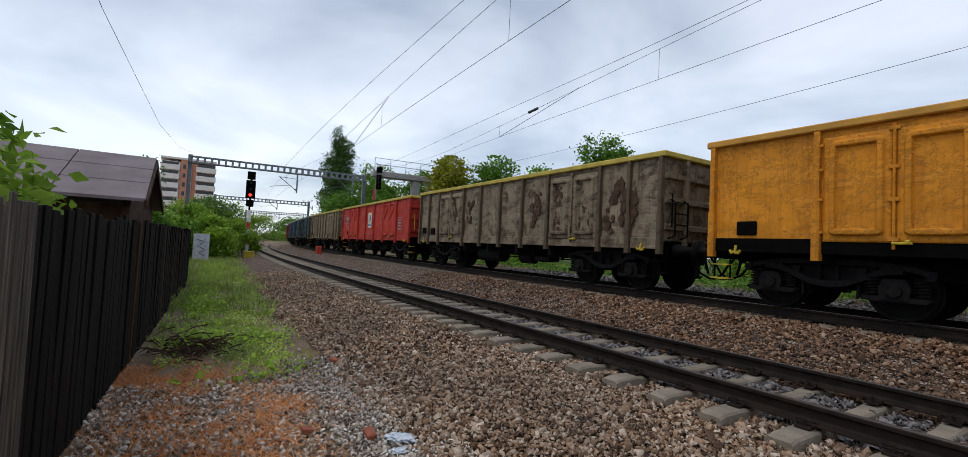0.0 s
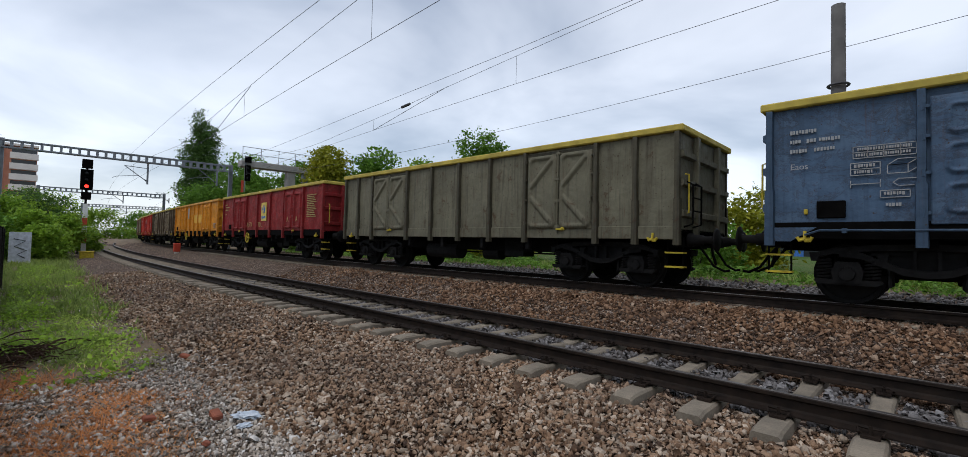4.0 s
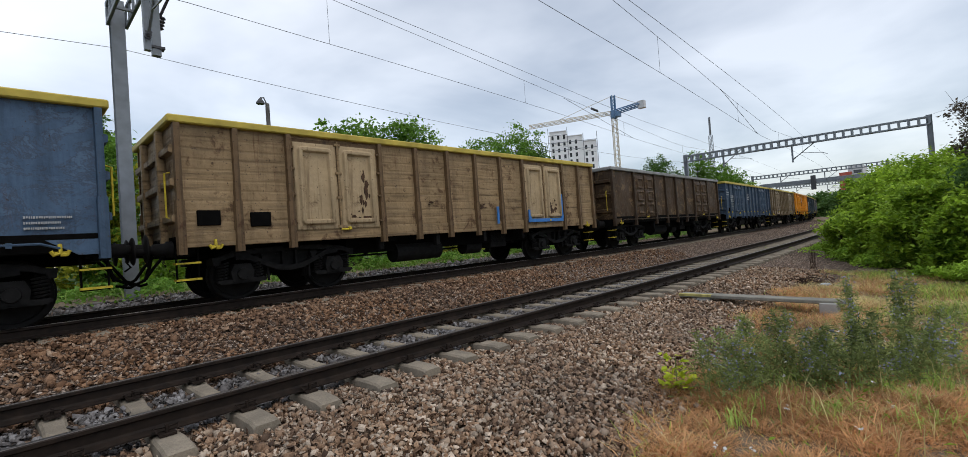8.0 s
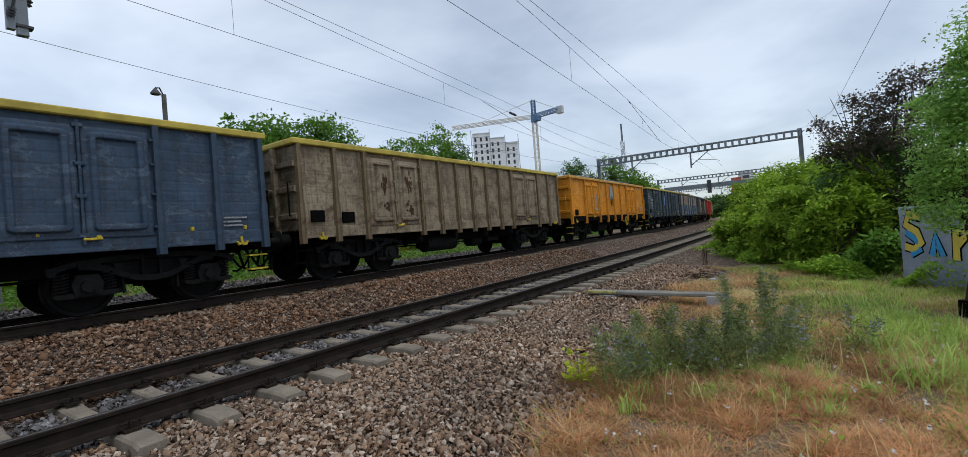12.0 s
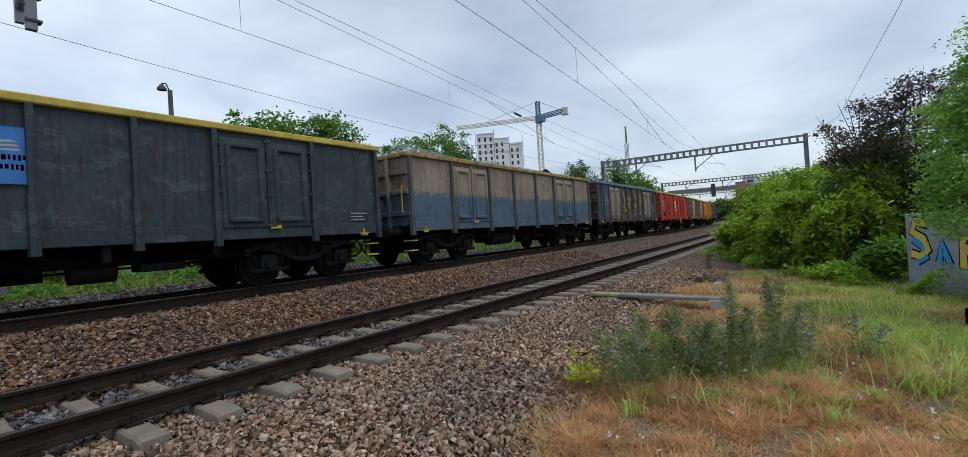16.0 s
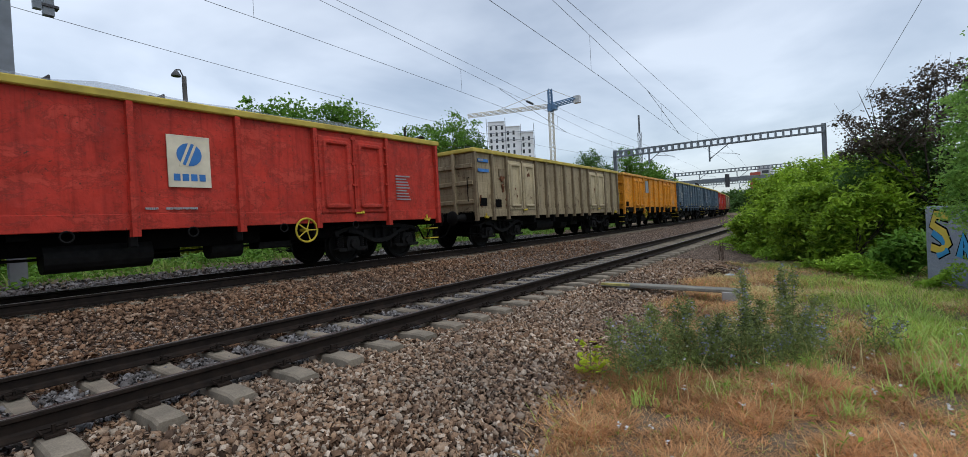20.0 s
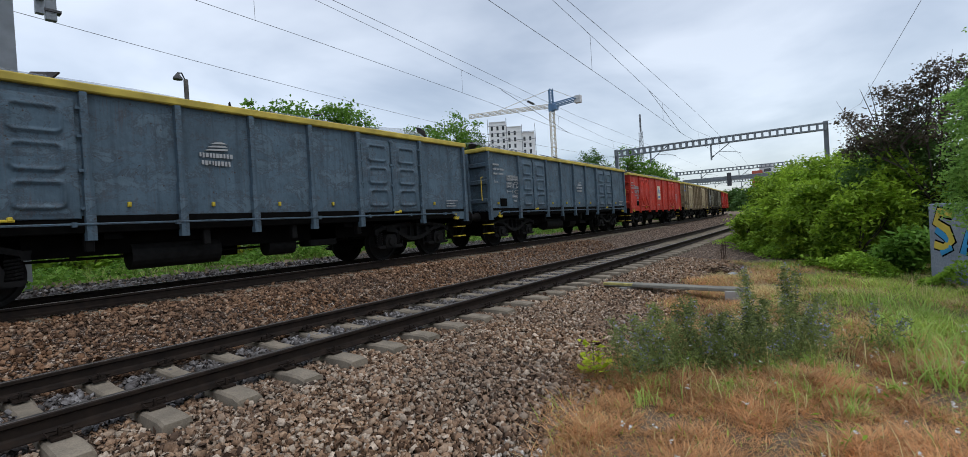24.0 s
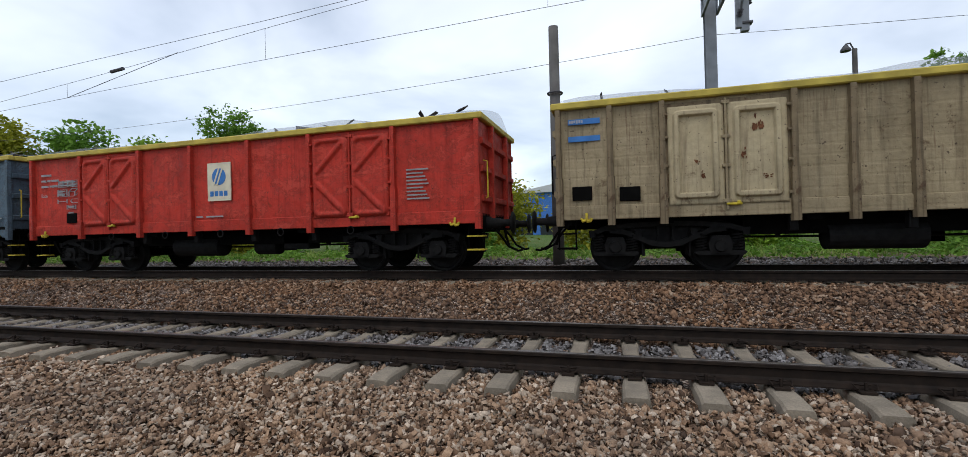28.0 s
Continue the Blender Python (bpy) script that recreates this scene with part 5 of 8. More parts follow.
CRANE_W = plain("cream_crane_steel", (0.55, 0.5, 0.4), 0.6, 0, 0.1)
CRANE_B = plain("blue_crane_steel", (0.1, 0.19, 0.32), 0.5, 0, 0.1)
cr = thing("tower_crane", "cream and blue tower crane standing over the building site", "crane")
part("mast", lattice((204, 107.5, 0), (204, 107.5, 53), 2.0, 26, 0.2), CRANE_W, cr)
part("slewing_unit", Geo().box(202.7, 205.3, 106.2, 108.8, 53, 57, c=0.3), CRANE_B, cr, "blue slewing unit")
part("cab", Geo().box(202.5, 205.5, 104.5, 106.2, 53.5, 56, c=0.1), CRANE_B, cr)
part("tower_head", lattice((204, 107.5, 57), (204, 107.5, 64), 1.6, 5, 0.28), CRANE_B, cr)
part("jib", lattice((204, 108.5, 56), (182, 141.5, 53.6), 1.4, 22, 0.15), CRANE_W, cr)
part("counter_jib", lattice((204, 106.5, 56), (209, 97, 58), 1.6, 7, 0.26), CRANE_B, cr)
part("counterweight", Geo().box(208.2, 210.6, 94.5, 97.5, 56, 59.5, c=0.1), GREYWALL, cr)
part("tie_rod", Geo().cyl((204, 107.5, 64), (190, 129, 55.5), 0.12, n=5), CRANE_W, cr)
part("tie_rod", Geo().cyl((204, 107.5, 64), (208.5, 98, 58.8), 0.12, n=5), CRANE_W, cr)
tw = thing("radio_mast", "slender grey lattice radio mast far off", "mast")
part("shaft", lattice((572, 183, 0), (572, 183, 100), 3.2, 22, 0.3), GALV, tw)
part("spire", lattice((572, 183, 100), (572, 183, 121), 1.2, 8, 0.3), GALV, tw)
rt = thing("far_tower_block", "far grey and red apartment tower beyond the line", "building", m=pose(298, 32, 0))
part("wall", Geo().box(0, 20, -6, 0, 0, 24), GREYWALL, rt)
part("stairwell", Geo().box(-1, 19, -1.5, 3.5, 0, 21), plain("brick_red_render", (0.4, 0.1, 0.07), 0.8), rt)
for i in range(7):
    part("window", Geo().box(-0.05, 0.02, -5.4, -2.2, 2 + i * 3, 3.6 + i * 3), GLASS, rt)
for fx, fy, fz, cx in ((-8.0, 62.0, 8.8, (0.05, 0.16, 0.45)), (52.0, 70.0, 6.0, (0.4, 0.4, 0.4))):
    hall = thing("storage_hall", "low metal-clad hall beyond the trees", "building", m=pose(fx, fy, -0.5))
    part("wall", Geo().box(-6, 6, 0, 14, 0, fz - 2.0), plain("hall_cladding", cx, 0.6), hall)
    part("roof", Geo().prism([(-6.4, fz - 2.0), (0, fz - 0.9), (6.4, fz - 2.0)], "y", -0.4, 14.4), GREYWALL, hall)
    for i in range(4):
        part("window", Geo().box(-5 + i * 2.8, -3.2 + i * 2.8, -0.05, 0.02, 1.2, 2.6), GLASS, hall)

# ---- plants ----
BARK = plain("bark", (0.06, 0.05, 0.04), 0.95, 0, 0.4, 8)
LEAF_MID = leaf_mat("green_leaves", (0.05, 0.13, 0.017), (0.22, 0.4, 0.055), 0.4)
LEAF_LIGHT = leaf_mat("light_green_leaves", (0.06, 0.15, 0.015), (0.36, 0.54, 0.06), 0.45)
LEAF_BANK = leaf_mat("bank_leaves", (0.045, 0.12, 0.012), (0.5, 0.7, 0.07), 0.42)
LEAF_DARK = leaf_mat("dark_green_leaves", (0.035, 0.085, 0.022), (0.14, 0.25, 0.06), 0.35)
LEAF_PLUM = leaf_mat("plum_leaves", (0.025, 0.024, 0.018), (0.19, 0.15, 0.11), 0.3)
LEAF_YELLOW = leaf_mat("yellow_green_leaves", (0.12, 0.16, 0.012), (0.42, 0.4, 0.035), 0.35)
DRY = leaf_mat("dry_orange_grass", (0.15, 0.062, 0.026), (0.95, 0.56, 0.27), 0.38)
STRAW = leaf_mat("straw_grass", (0.42, 0.34, 0.13), (0.92, 0.8, 0.42), 0.35)
GREEN_GRASS = leaf_mat("fresh_grass", (0.2, 0.32, 0.04), (0.68, 0.84, 0.19), 0.48)
ASTER_LEAF = leaf_mat("grey_green_leaves", (0.04, 0.066, 0.018), (0.46, 0.54, 0.2), 0.42)
ASTER_BLUE = leaf_mat("blue_grey_flowers", (0.16, 0.17, 0.26), (0.45, 0.47, 0.66), 0.2)
SEEDLING = leaf_mat("bright_young_leaves", (0.3, 0.42, 0.02), (0.7, 0.75, 0.06), 0.4)
FEATHER = leaf_mat("fine_green_leaves", (0.12, 0.26, 0.05), (0.52, 0.78, 0.2), 0.48)
DULL_GRASS = leaf_mat("dull_green_grass", (0.1, 0.17, 0.035), (0.4, 0.5, 0.13), 0.42)
LONG_GRASS = leaf_mat("long_green_blades", (0.2, 0.33, 0.05), (0.68, 0.86, 0.25), 0.48)
GROUND_LEAF = leaf_mat("ground_weed_leaves", (0.1, 0.22, 0.02), (0.5, 0.72, 0.09), 0.45)
RUST_GRASS = leaf_mat("rust_coloured_grass", (0.3, 0.1, 0.036), (0.95, 0.46, 0.18), 0.35)
PETAL = leaf_mat("white_petals", (0.6, 0.6, 0.58), (0.8, 0.8, 0.78), 0.2)


def leaf_mesh(name, pts, size, mat, rng, up=0.3, slim=0.55, fold=0.25):
    """A leaf (two triangles folded on the midrib) at each point, turned at random; sizes vary."""
    n = len(pts)
    d = rng.normal(size=(n, 3))
    d[:, 2] = d[:, 2] * 0.6 - 0.15
    d /= np.linalg.norm(d, axis=1, keepdims=True)
    q = rng.normal(size=(n, 3))
    q[:, 2] += up * 3
    side = np.cross(d, q)
    side /= np.linalg.norm(side, axis=1, keepdims=True) + 1e-9
    nor = np.cross(side, d)
    s = (size * rng.uniform(0.6, 1.3, size=n))[:, None]
    base = pts - d * s * 0.5
    tip = pts + d * s * 0.5
    l = pts + side * s * slim * 0.5 + nor * s * fold * 0.4
    r = pts - side * s * slim * 0.5 + nor * s * fold * 0.4
    v = np.stack([base, r, tip, l], 1).reshape(-1, 3)
    i = np.arange(n)[:, None] * 4
    f = np.concatenate([i + np.array([0, 1, 2]), i + np.array([0, 2, 3])], 1).reshape(-1, 3)
    return tri_mesh(name, v, f, mat)


def tri_mesh(name, v, f, mat, smooth=False):
    me = bpy.data.meshes.new(name)
    me.vertices.add(len(v))
    me.vertices.foreach_set("co", np.ascontiguousarray(v, dtype=np.float32).ravel())
    k = f.shape[1]
    me.loops.add(f.size)
    me.loops.foreach_set("vertex_index", np.ascontiguousarray(f, dtype=np.int32).ravel())
    me.polygons.add(len(f))
    me.polygons.foreach_set("loop_start", np.arange(0, f.size, k, dtype=np.int32))
    me.materials.append(mat)
    me.update(calc_edges=True)
    me.validate()
    return me


def clump_points(blobs, clusters, per, spread, rng, fill=0.25):
    """Points in clusters near the skin of ellipsoids, some of them deeper inside."""
    w = np.array([b[3] * b[4] + b[4] * b[5] + b[3] * b[5] for b in blobs])
    out = []
    for b, share in zip(blobs, w / w.sum()):
        k = max(4, int(clusters * share))
        d = rng.normal(size=(k, 3))
        d /= np.linalg.norm(d, axis=1, keepdims=True)
        rad = np.where(rng.random(k) < fill, rng.uniform(0.3, 0.85, k), rng.uniform(0.82, 1.12, k))
        c = np.array(b[:3]) + d * rad[:, None] * np.array(b[3:6])
        m = rng.normal(size=(k, per, 3)) * spread * rng.uniform(0.6, 1.4, (k, 1, 1))
        m[:, :, 2] *= 0.6
        out.append((c[:, None] + m).reshape(-1, 3))
    return np.concatenate(out)


def branches(root, tips, r, rng, bow=0.15):
    """A trunk and limbs from the root to the tips."""
    g = Geo()
    root = Vector(root)
    mid = root + (sum((Vector(t) for t in tips), Vector()) / len(tips) - root) * 0.45
    g.tube([root, root.lerp(mid, 0.5) + Vector((rng.normal() * bow * r * 4, rng.normal() * bow * r * 4, 0)), mid], [r, r * 0.8, r * 0.65], 8)
    for t in tips:
        t = Vector(t)
        k = mid.lerp(t, 0.5) + Vector((rng.normal(), rng.normal(), rng.normal() * 0.5)) * (t - mid).length * bow
        g.tube([root.lerp(mid, 0.8), k, t], [r * 0.5, r * 0.3, r * 0.08], 6)
        for _ in range(3):
            e = t + Vector((rng.normal(), rng.normal(), abs(rng.normal()))) * min(2.2, (t - mid).length) * 0.12
            g.tube([k, k.lerp(e, 0.6), e], [r * 0.22, r * 0.14, r * 0.04], 5)
    return g


def build_tree(name, label, root, blobs, mat, clusters, per, spread, leaf, r, seed, group="", fill=0.25, up=0.3, slim=0.55):
    rng = np.random.default_rng(seed)
    t = thing(name, label, "bush" if "bush" in name or "shrub" in name else "tree", group)
    part("trunk", branches(root, [b[:3] for b in blobs], r, rng), BARK, t, smooth=True)
    part("crown", leaf_mesh("crown", clump_points(blobs, clusters, per, spread, rng, fill), leaf, mat, rng, up, slim), mat, t)
    return t


def rand_blobs(cx, cy, z0, z1, rx, ry, n, seed, lo=0.35, hi=0.6):
    rng = np.random.default_rng(seed)
    out = []
    for i in range(n):
        k = (i + 0.5) / n
        z = z0 + (z1 - z0) * k
        w = math.sin(math.pi * min(0.95, 0.2 + 0.75 * k)) ** 0.7
        s = rng.uniform(lo, hi)
        out.append((cx + rng.uniform(-1, 1) * rx * (1 - s) * w, cy + rng.uniform(-1, 1) * ry * (1 - s) * w, z, rx * s, ry * s, (z1 - z0) * rng.uniform(0.18, 0.3)))
    return out


# left: poplar, wood beside the bridge, trees behind the train
build_tree("poplar_tree", "tall dark green poplar rising over the wood", (-90.5, 25.6, -0.5),
           [(-90.5 + 0.4 * math.cos(i * 1.7), 24.6 + 0.5 * math.sin(i * 2.1), 5 + 1.95 * i, w, w, 2.1) for i, w in enumerate((2.9, 3.0, 3.0, 2.9, 2.8, 2.6, 2.4, 1.9, 0.9))], LEAF_DARK, 1150, 34, 0.4, 0.32, 0.3, 11)
for i, (x, y, z, w, mat) in enumerate(((-62, 17.8, 6.6, 3.6, LEAF_MID), (-56, 20.5, 7.6, 3.8, LEAF_MID), (-70, 21.0, 6.5, 3.6, LEAF_YELLOW), (-60, 20.5, 9.5, 5.0, LEAF_MID), (-54, 23.5, 9.0, 4.5, LEAF_MID), (-74, 25, 10.0, 4.2, LEAF_MID), (-48, 26.0, 8.5, 4.0, LEAF_MID),
                                       (-37, 20.0, 8.2, 2.6, LEAF_YELLOW), (-35, 22.5, 7.6, 2.8, LEAF_MID), (-31, 25.5, 7.2, 2.8, LEAF_LIGHT), (-88, 25, 7, 4, LEAF_MID), (-118, 33, 9, 5, LEAF_DARK))):
    build_tree("broadleaf_tree", "leafy green tree behind the far track", (x, y, -0.5), rand_blobs(x, y, 1.5, z, w, w, 8, 20 + i), mat, 400, 28, 0.36, 0.34, 0.22, 40 + i, "trees behind the train", 0.45)
build_tree("broadleaf_tree", "round dark green tree behind the far track", (3.5, 30.0, -0.5), [(3.5, 30.0, 6.6, 1.6, 1.6, 1.0), (3.0, 30.2, 5.8, 1.2, 1.2, 0.7), (4.1, 30.0, 5.9, 1.1, 1.1, 0.7)], LEAF_MID, 260, 24, 0.25, 0.26, 0.16, 91)
for i, (x, y, z, mat) in enumerate(((1.4, 22.0, 5.2, LEAF_YELLOW), (3.0, 23.0, 5.6, LEAF_MID), (5.2, 22.6, 5.0, LEAF_YELLOW), (6.8, 24.0, 5.6, LEAF_MID))):
    build_tree("thicket_shrub", "tall leafy yellow-green shrub behind the far track", (x, y, -0.2), rand_blobs(x, y, 0.6, z, 1.3, 1.2, 8, 961 + i), mat, 240, 24, 0.18, 0.19, 0.06, 971 + i, "shrubs behind the train", 0.45)
build_tree("elder_shrub", "yellow-green tall shrub behind the far track", (3.6, 23.4, -0.3), rand_blobs(3.6, 23.4, 0.8, 4.4, 1.0, 1.0, 6, 92), LEAF_YELLOW, 200, 22, 0.2, 0.2, 0.06, 93)
build_tree("walnut_tree", "light green young tree over the wagons", (-24.5, 25.6, -0.5), rand_blobs(-24.6, 25.6, 4.3, 8.8, 3.0, 3.0, 9, 71), LEAF_MID, 280, 32, 0.26, 0.24, 0.2, 72, fill=0.45)
# middle and right, behind the train
for i, (x, y, z0, z1, w, mat) in enumerate(((18.9, 25.0, 3, 8.2, 3.2, LEAF_MID), (14.9, 25.2, 3, 8.0, 3.2, LEAF_MID), (16.9, 26.2, 4, 8.3, 3.6, LEAF_MID), (35.3, 29.0, 3, 10.9, 5.0, LEAF_MID), (30.6, 29.6, 2, 8.8, 3.6, LEAF_MID), (38.6, 29.6, 3, 9.6, 3.4, LEAF_DARK), (4.0, 35.2, 3, 9.0, 2.6, LEAF_DARK), (1.2, 36.5, 2, 8.0, 2.6, LEAF_DARK),
                                            (55.5, 23.5, 2, 8.6, 3.0, LEAF_DARK), (59, 20.5, 2, 8.4, 3.4, LEAF_MID), (63, 19.0, 1, 6.8, 3.4, LEAF_MID), (70, 20.0, 1, 5.5, 3.4, LEAF_LIGHT), (24, 34, 2, 7.5, 4, LEAF_MID), (46, 33, 1, 7.2, 4.5, LEAF_MID), (85, 24, 0, 5.5, 5, LEAF_MID), (105, 28, 0, 6, 6, LEAF_DARK))):
    build_tree("broadleaf_tree", "leafy green tree behind the far track", (x, y, -0.5), rand_blobs(x, y, z0, z1, w, w, 9, 120 + i), mat, 420, 30, 0.26, 0.24, 0.2, 140 + i, "trees behind the train", 0.45)
# low shrubs seen between and under the wagons
for i in range(16):
    x = -40 + i * 5.6
    build_tree("roadside_shrub", "low green shrub behind the far track", (x, 18.0 + (i % 3), -0.2), rand_blobs(x, 18.0 + (i % 3), 0.4, 1.9 + 0.9 * (i % 4 == 1), 2.2, 1.2, 5, 220 + i),
               (LEAF_MID, LEAF_YELLOW, LEAF_LIGHT)[i % 3], 120, 18, 0.22, 0.2, 0.06, 240 + i, "shrubs behind the train")
for i in range(15):
    x = -36 + i * 5.0 + (i % 2)
    y = 23.0 + 2.0 * (i % 3)
    build_tree("hedge_bush", "tall green bush behind the far track", (x, y, -0.2), rand_blobs(x, y, 0.5, 3.4 + 0.9 * (i % 3), 2.6, 2.0, 6, 1220 + i),
               (LEAF_YELLOW, LEAF_MID, LEAF_DARK)[i % 3], 240, 22, 0.28, 0.24, 0.08, 1240 + i, "shrubs behind the train", 0.3, 0.6)
# left foreground: leafy twigs over the fence, bushes along the fence's end
build_tree("garden_shrub", "bright green leafy shrub reaching over the fence", (-5.2, -1.2, -0.5), [(-5.0, -0.8, 1.42, 0.45, 0.28, 0.2), (-5.3, -0.85, 1.68, 0.35, 0.25, 0.2), (-5.7, -0.72, 1.35, 0.4, 0.2, 0.14), (-4.6, -0.95, 1.55, 0.45, 0.25, 0.25)], LEAF_LIGHT, 90, 10, 0.09, 0.115, 0.03, 301)
for i, (x, y, z, w) in enumerate(((-24, -1.3, 1.9, 1.3), (-28, -1.2, 2.1, 1.4), (-34, -1.9, 2.6, 1.9), (-38.5, 0.2, 2.0, 1.6), (-41, 2.2, 2.3, 1.8), (-46, 1.0, 3.4, 2.4), (-52, 2.5, 4.2, 3.0), (-60, 4.0, 4.5, 3.5), (-72, 3.0, 5, 4), (-41, -2.5, 3.0, 2.6), (-90, 2, 6, 6), (-120, 4, 7, 8), (-31, -1.6, 1.9, 1.3), (-38, 2.4, 1.4, 1.2), (-44, 3.6, 2.2, 1.6), (-38, -1.0, 2.6, 1.8), (-49, 5.0, 1.6, 1.6), (-150, 18, 7, 9), (-190, 34, 8, 10), (-230, 52, 9, 12))):
    build_tree("wayside_bush", "dense green bush beside the line", (x, y, -0.5), rand_blobs(x, y, 0.1, z, w, w, 6, 320 + i), (LEAF_MID, LEAF_LIGHT, LEAF_LIGHT)[i % 3] if i != 6 else LEAF_DARK, 260, 20, 0.24 * max(1, -x / 50), 0.24 * max(1, -x / 55), 0.06, 340 + i, "bushes along the line", 0.3, 1.2)
build_tree("garden_tree", "dark green tree behind the shed", (-60, -3.5, -0.5), rand_blobs(-60, -3.5, 1, 7.6, 2.0, 2.0, 6, 361), LEAF_DARK, 200, 20, 0.35, 0.3, 0.15, 362)
# right: the bank of bushes, each shrub on its own root
for i, (x, y, z, w, mat) in enumerate(((21.8, 2.6, 0.9, 1.2, LEAF_BANK), (19.5, 1.6, 1.3, 1.3, LEAF_BANK), (17.5, 0.7, 1.5, 1.4, LEAF_BANK), (15.7, -0.3, 1.35, 1.2, LEAF_BANK), (24.5, 1.8, 2.2, 1.6, LEAF_BANK), (22.0, 0.6, 2.3, 1.6, LEAF_BANK),
                                       (19.0, -0.7, 2.4, 1.7, LEAF_BANK), (27.8, 2.3, 2.1, 1.8, LEAF_BANK), (32.0, 2.6, 2.6, 2.2, LEAF_BANK), (30.0, 0.3, 3.2, 2.4, LEAF_BANK), (37.0, 2.2, 3.5, 2.6, LEAF_BANK), (44.0, 2.0, 3.4, 2.8, LEAF_BANK), (52.0, 2.6, 3.6, 3.0, LEAF_LIGHT),
                                       (62.0, 3.8, 3.6, 3.4, LEAF_LIGHT), (76.0, 5.8, 4.0, 4.0, LEAF_LIGHT), (95.0, 9.0, 4.5, 5.0, LEAF_DARK), (26.0, -1.5, 3.2, 2.0, LEAF_BANK), (118.0, 12.0, 4.5, 5.0, LEAF_DARK), (140.0, 16.5, 5.0, 6.0, LEAF_DARK), (170.0, 25.0, 6.0, 8.0, LEAF_DARK), (205.0, 38.0, 7.0, 10.0, LEAF_DARK), (17.0, -2.6, 2.0, 1.6, LEAF_DARK), (16.5, -1.3, 1.9, 1.3, LEAF_BANK), (14.2, -1.2, 0.3, 0.7, LEAF_MID))):
    build_tree("bank_bush", "dense bright green bush on the bank by the track", (x, y, -0.5), rand_blobs(x, y, -0.2, z, w, w, 18, 400 + i, 0.16, 0.36), mat, 520 if x < 33 else 340, 20, 0.06 + 0.004 * x, 0.15 + 0.005 * max(0, x - 15), 0.04, 440 + i, "bushes on the bank", 0.25, 1.3, 0.5)
rg = np.random.default_rng(151)
k, o = rg.random(26000), rg.normal(size=26000)
p = np.stack([25.0 - 13.0 * k + o * 0.25, 4.3 - 5.5 * k ** 1.15 + o * (0.55 - 0.2 * k)], 1)
lump = np.array([max(0.0, noise.noise(Vector((x * 0.9, y * 0.9, 3.3))) + 0.25 * noise.noise(Vector((x * 2.7, y * 2.7, 8.1))) + 0.12) for x, y in p])
p, lump = p[lump > 0.02], lump[lump > 0.02]
p = np.column_stack([p, -0.46 + (0.05 + 0.7 * lump) * rg.random(len(p)) ** 0.4])
tagged(new("weed_leaves", leaf_mesh("weed_leaves", p, 0.1, GROUND_LEAF, rg, 1.3, 0.5)), "low spreading bright green weeds at the foot of the bushes", "weeds", kind="stuff")
build_tree("plum_tree", "dark purple-leaved plum tree with ragged top", (16.6, -2.0, -0.5),
           [(16.3, -0.8, 2.9, 0.75, 0.6, 0.5), (16.4, -1.7, 3.1, 0.9, 0.8, 0.65), (16.2, -1.3, 3.65, 0.6, 0.5, 0.35), (16.2, -2.1, 3.85, 0.5, 0.5, 0.3), (16.2, -1.95, 4.35, 0.25, 0.25, 0.18), (16.1, -2.6, 4.2, 0.35, 0.4, 0.3), (16.4, -0.2, 3.35, 0.35, 0.3, 0.2), (16.3, -2.9, 3.4, 0.6, 0.7, 0.5), (16.4, -0.35, 2.6, 0.4, 0.35, 0.25), (16.2, -0.9, 3.95, 0.25, 0.25, 0.15), (16.1, -1.7, 4.05, 0.3, 0.25, 0.2)],
           LEAF_PLUM, 700, 17, 0.09, 0.075, 0.06, 501, fill=0.4)
build_tree("garden_tree", "dark green tree grown into the plum tree", (17.6, -2.2, -0.5), rand_blobs(17.4, -1.5, 0.4, 3.0, 1.5, 1.7, 12, 505), LEAF_DARK, 620, 24, 0.16, 0.12, 0.06, 506)
build_tree("feathery_tree", "fine-leaved green tree beside the painted wall", (9.3, -1.42, -0.5),
           [(9.3, -1.4, 1.2, 0.42, 0.38, 0.5), (9.2, -1.5, 1.8, 0.5, 0.45, 0.5), (9.2, -1.4, 2.3, 0.42, 0.36, 0.4), (9.1, -2.0, 2.6, 0.6, 0.6, 0.5), (9.2, -1.8, 3.2, 0.4, 0.4, 0.4), (9.3, -2.2, 1.4, 0.5, 0.5, 0.5)], FEATHER, 900, 34, 0.08, 0.055, 0.04, 511)
mesh_thing("trunk_guard", Geo().cyl((9.3, -1.42, -0.5), (9.3, -1.42, -0.22), 0.07, 0.06, 10), BLACK, "black band round the foot of the tree", "tree guard")


def scatter(n, rng, area):
    return np.stack([rng.uniform(area[0], area[1], n), rng.uniform(area[2], area[3], n)], 1)


def density(xy, scale, seed, lo, hi):
    """Keeps points where a slow noise is high."""
    v = np.array([noise.noise(Vector((x * scale, y * scale, seed))) for x, y in xy])
    return np.clip((v - lo) / (hi - lo), 0, 1)


def bank_z(x, y):
    """The ground, or the toe of the ballast where that lies higher."""
    return max(ground_z(x, y), float(np.interp(y, (2.0, 2.6, 3.6), (-0.47, -0.42, -0.32))) if abs(x) < 12 else -1.0)


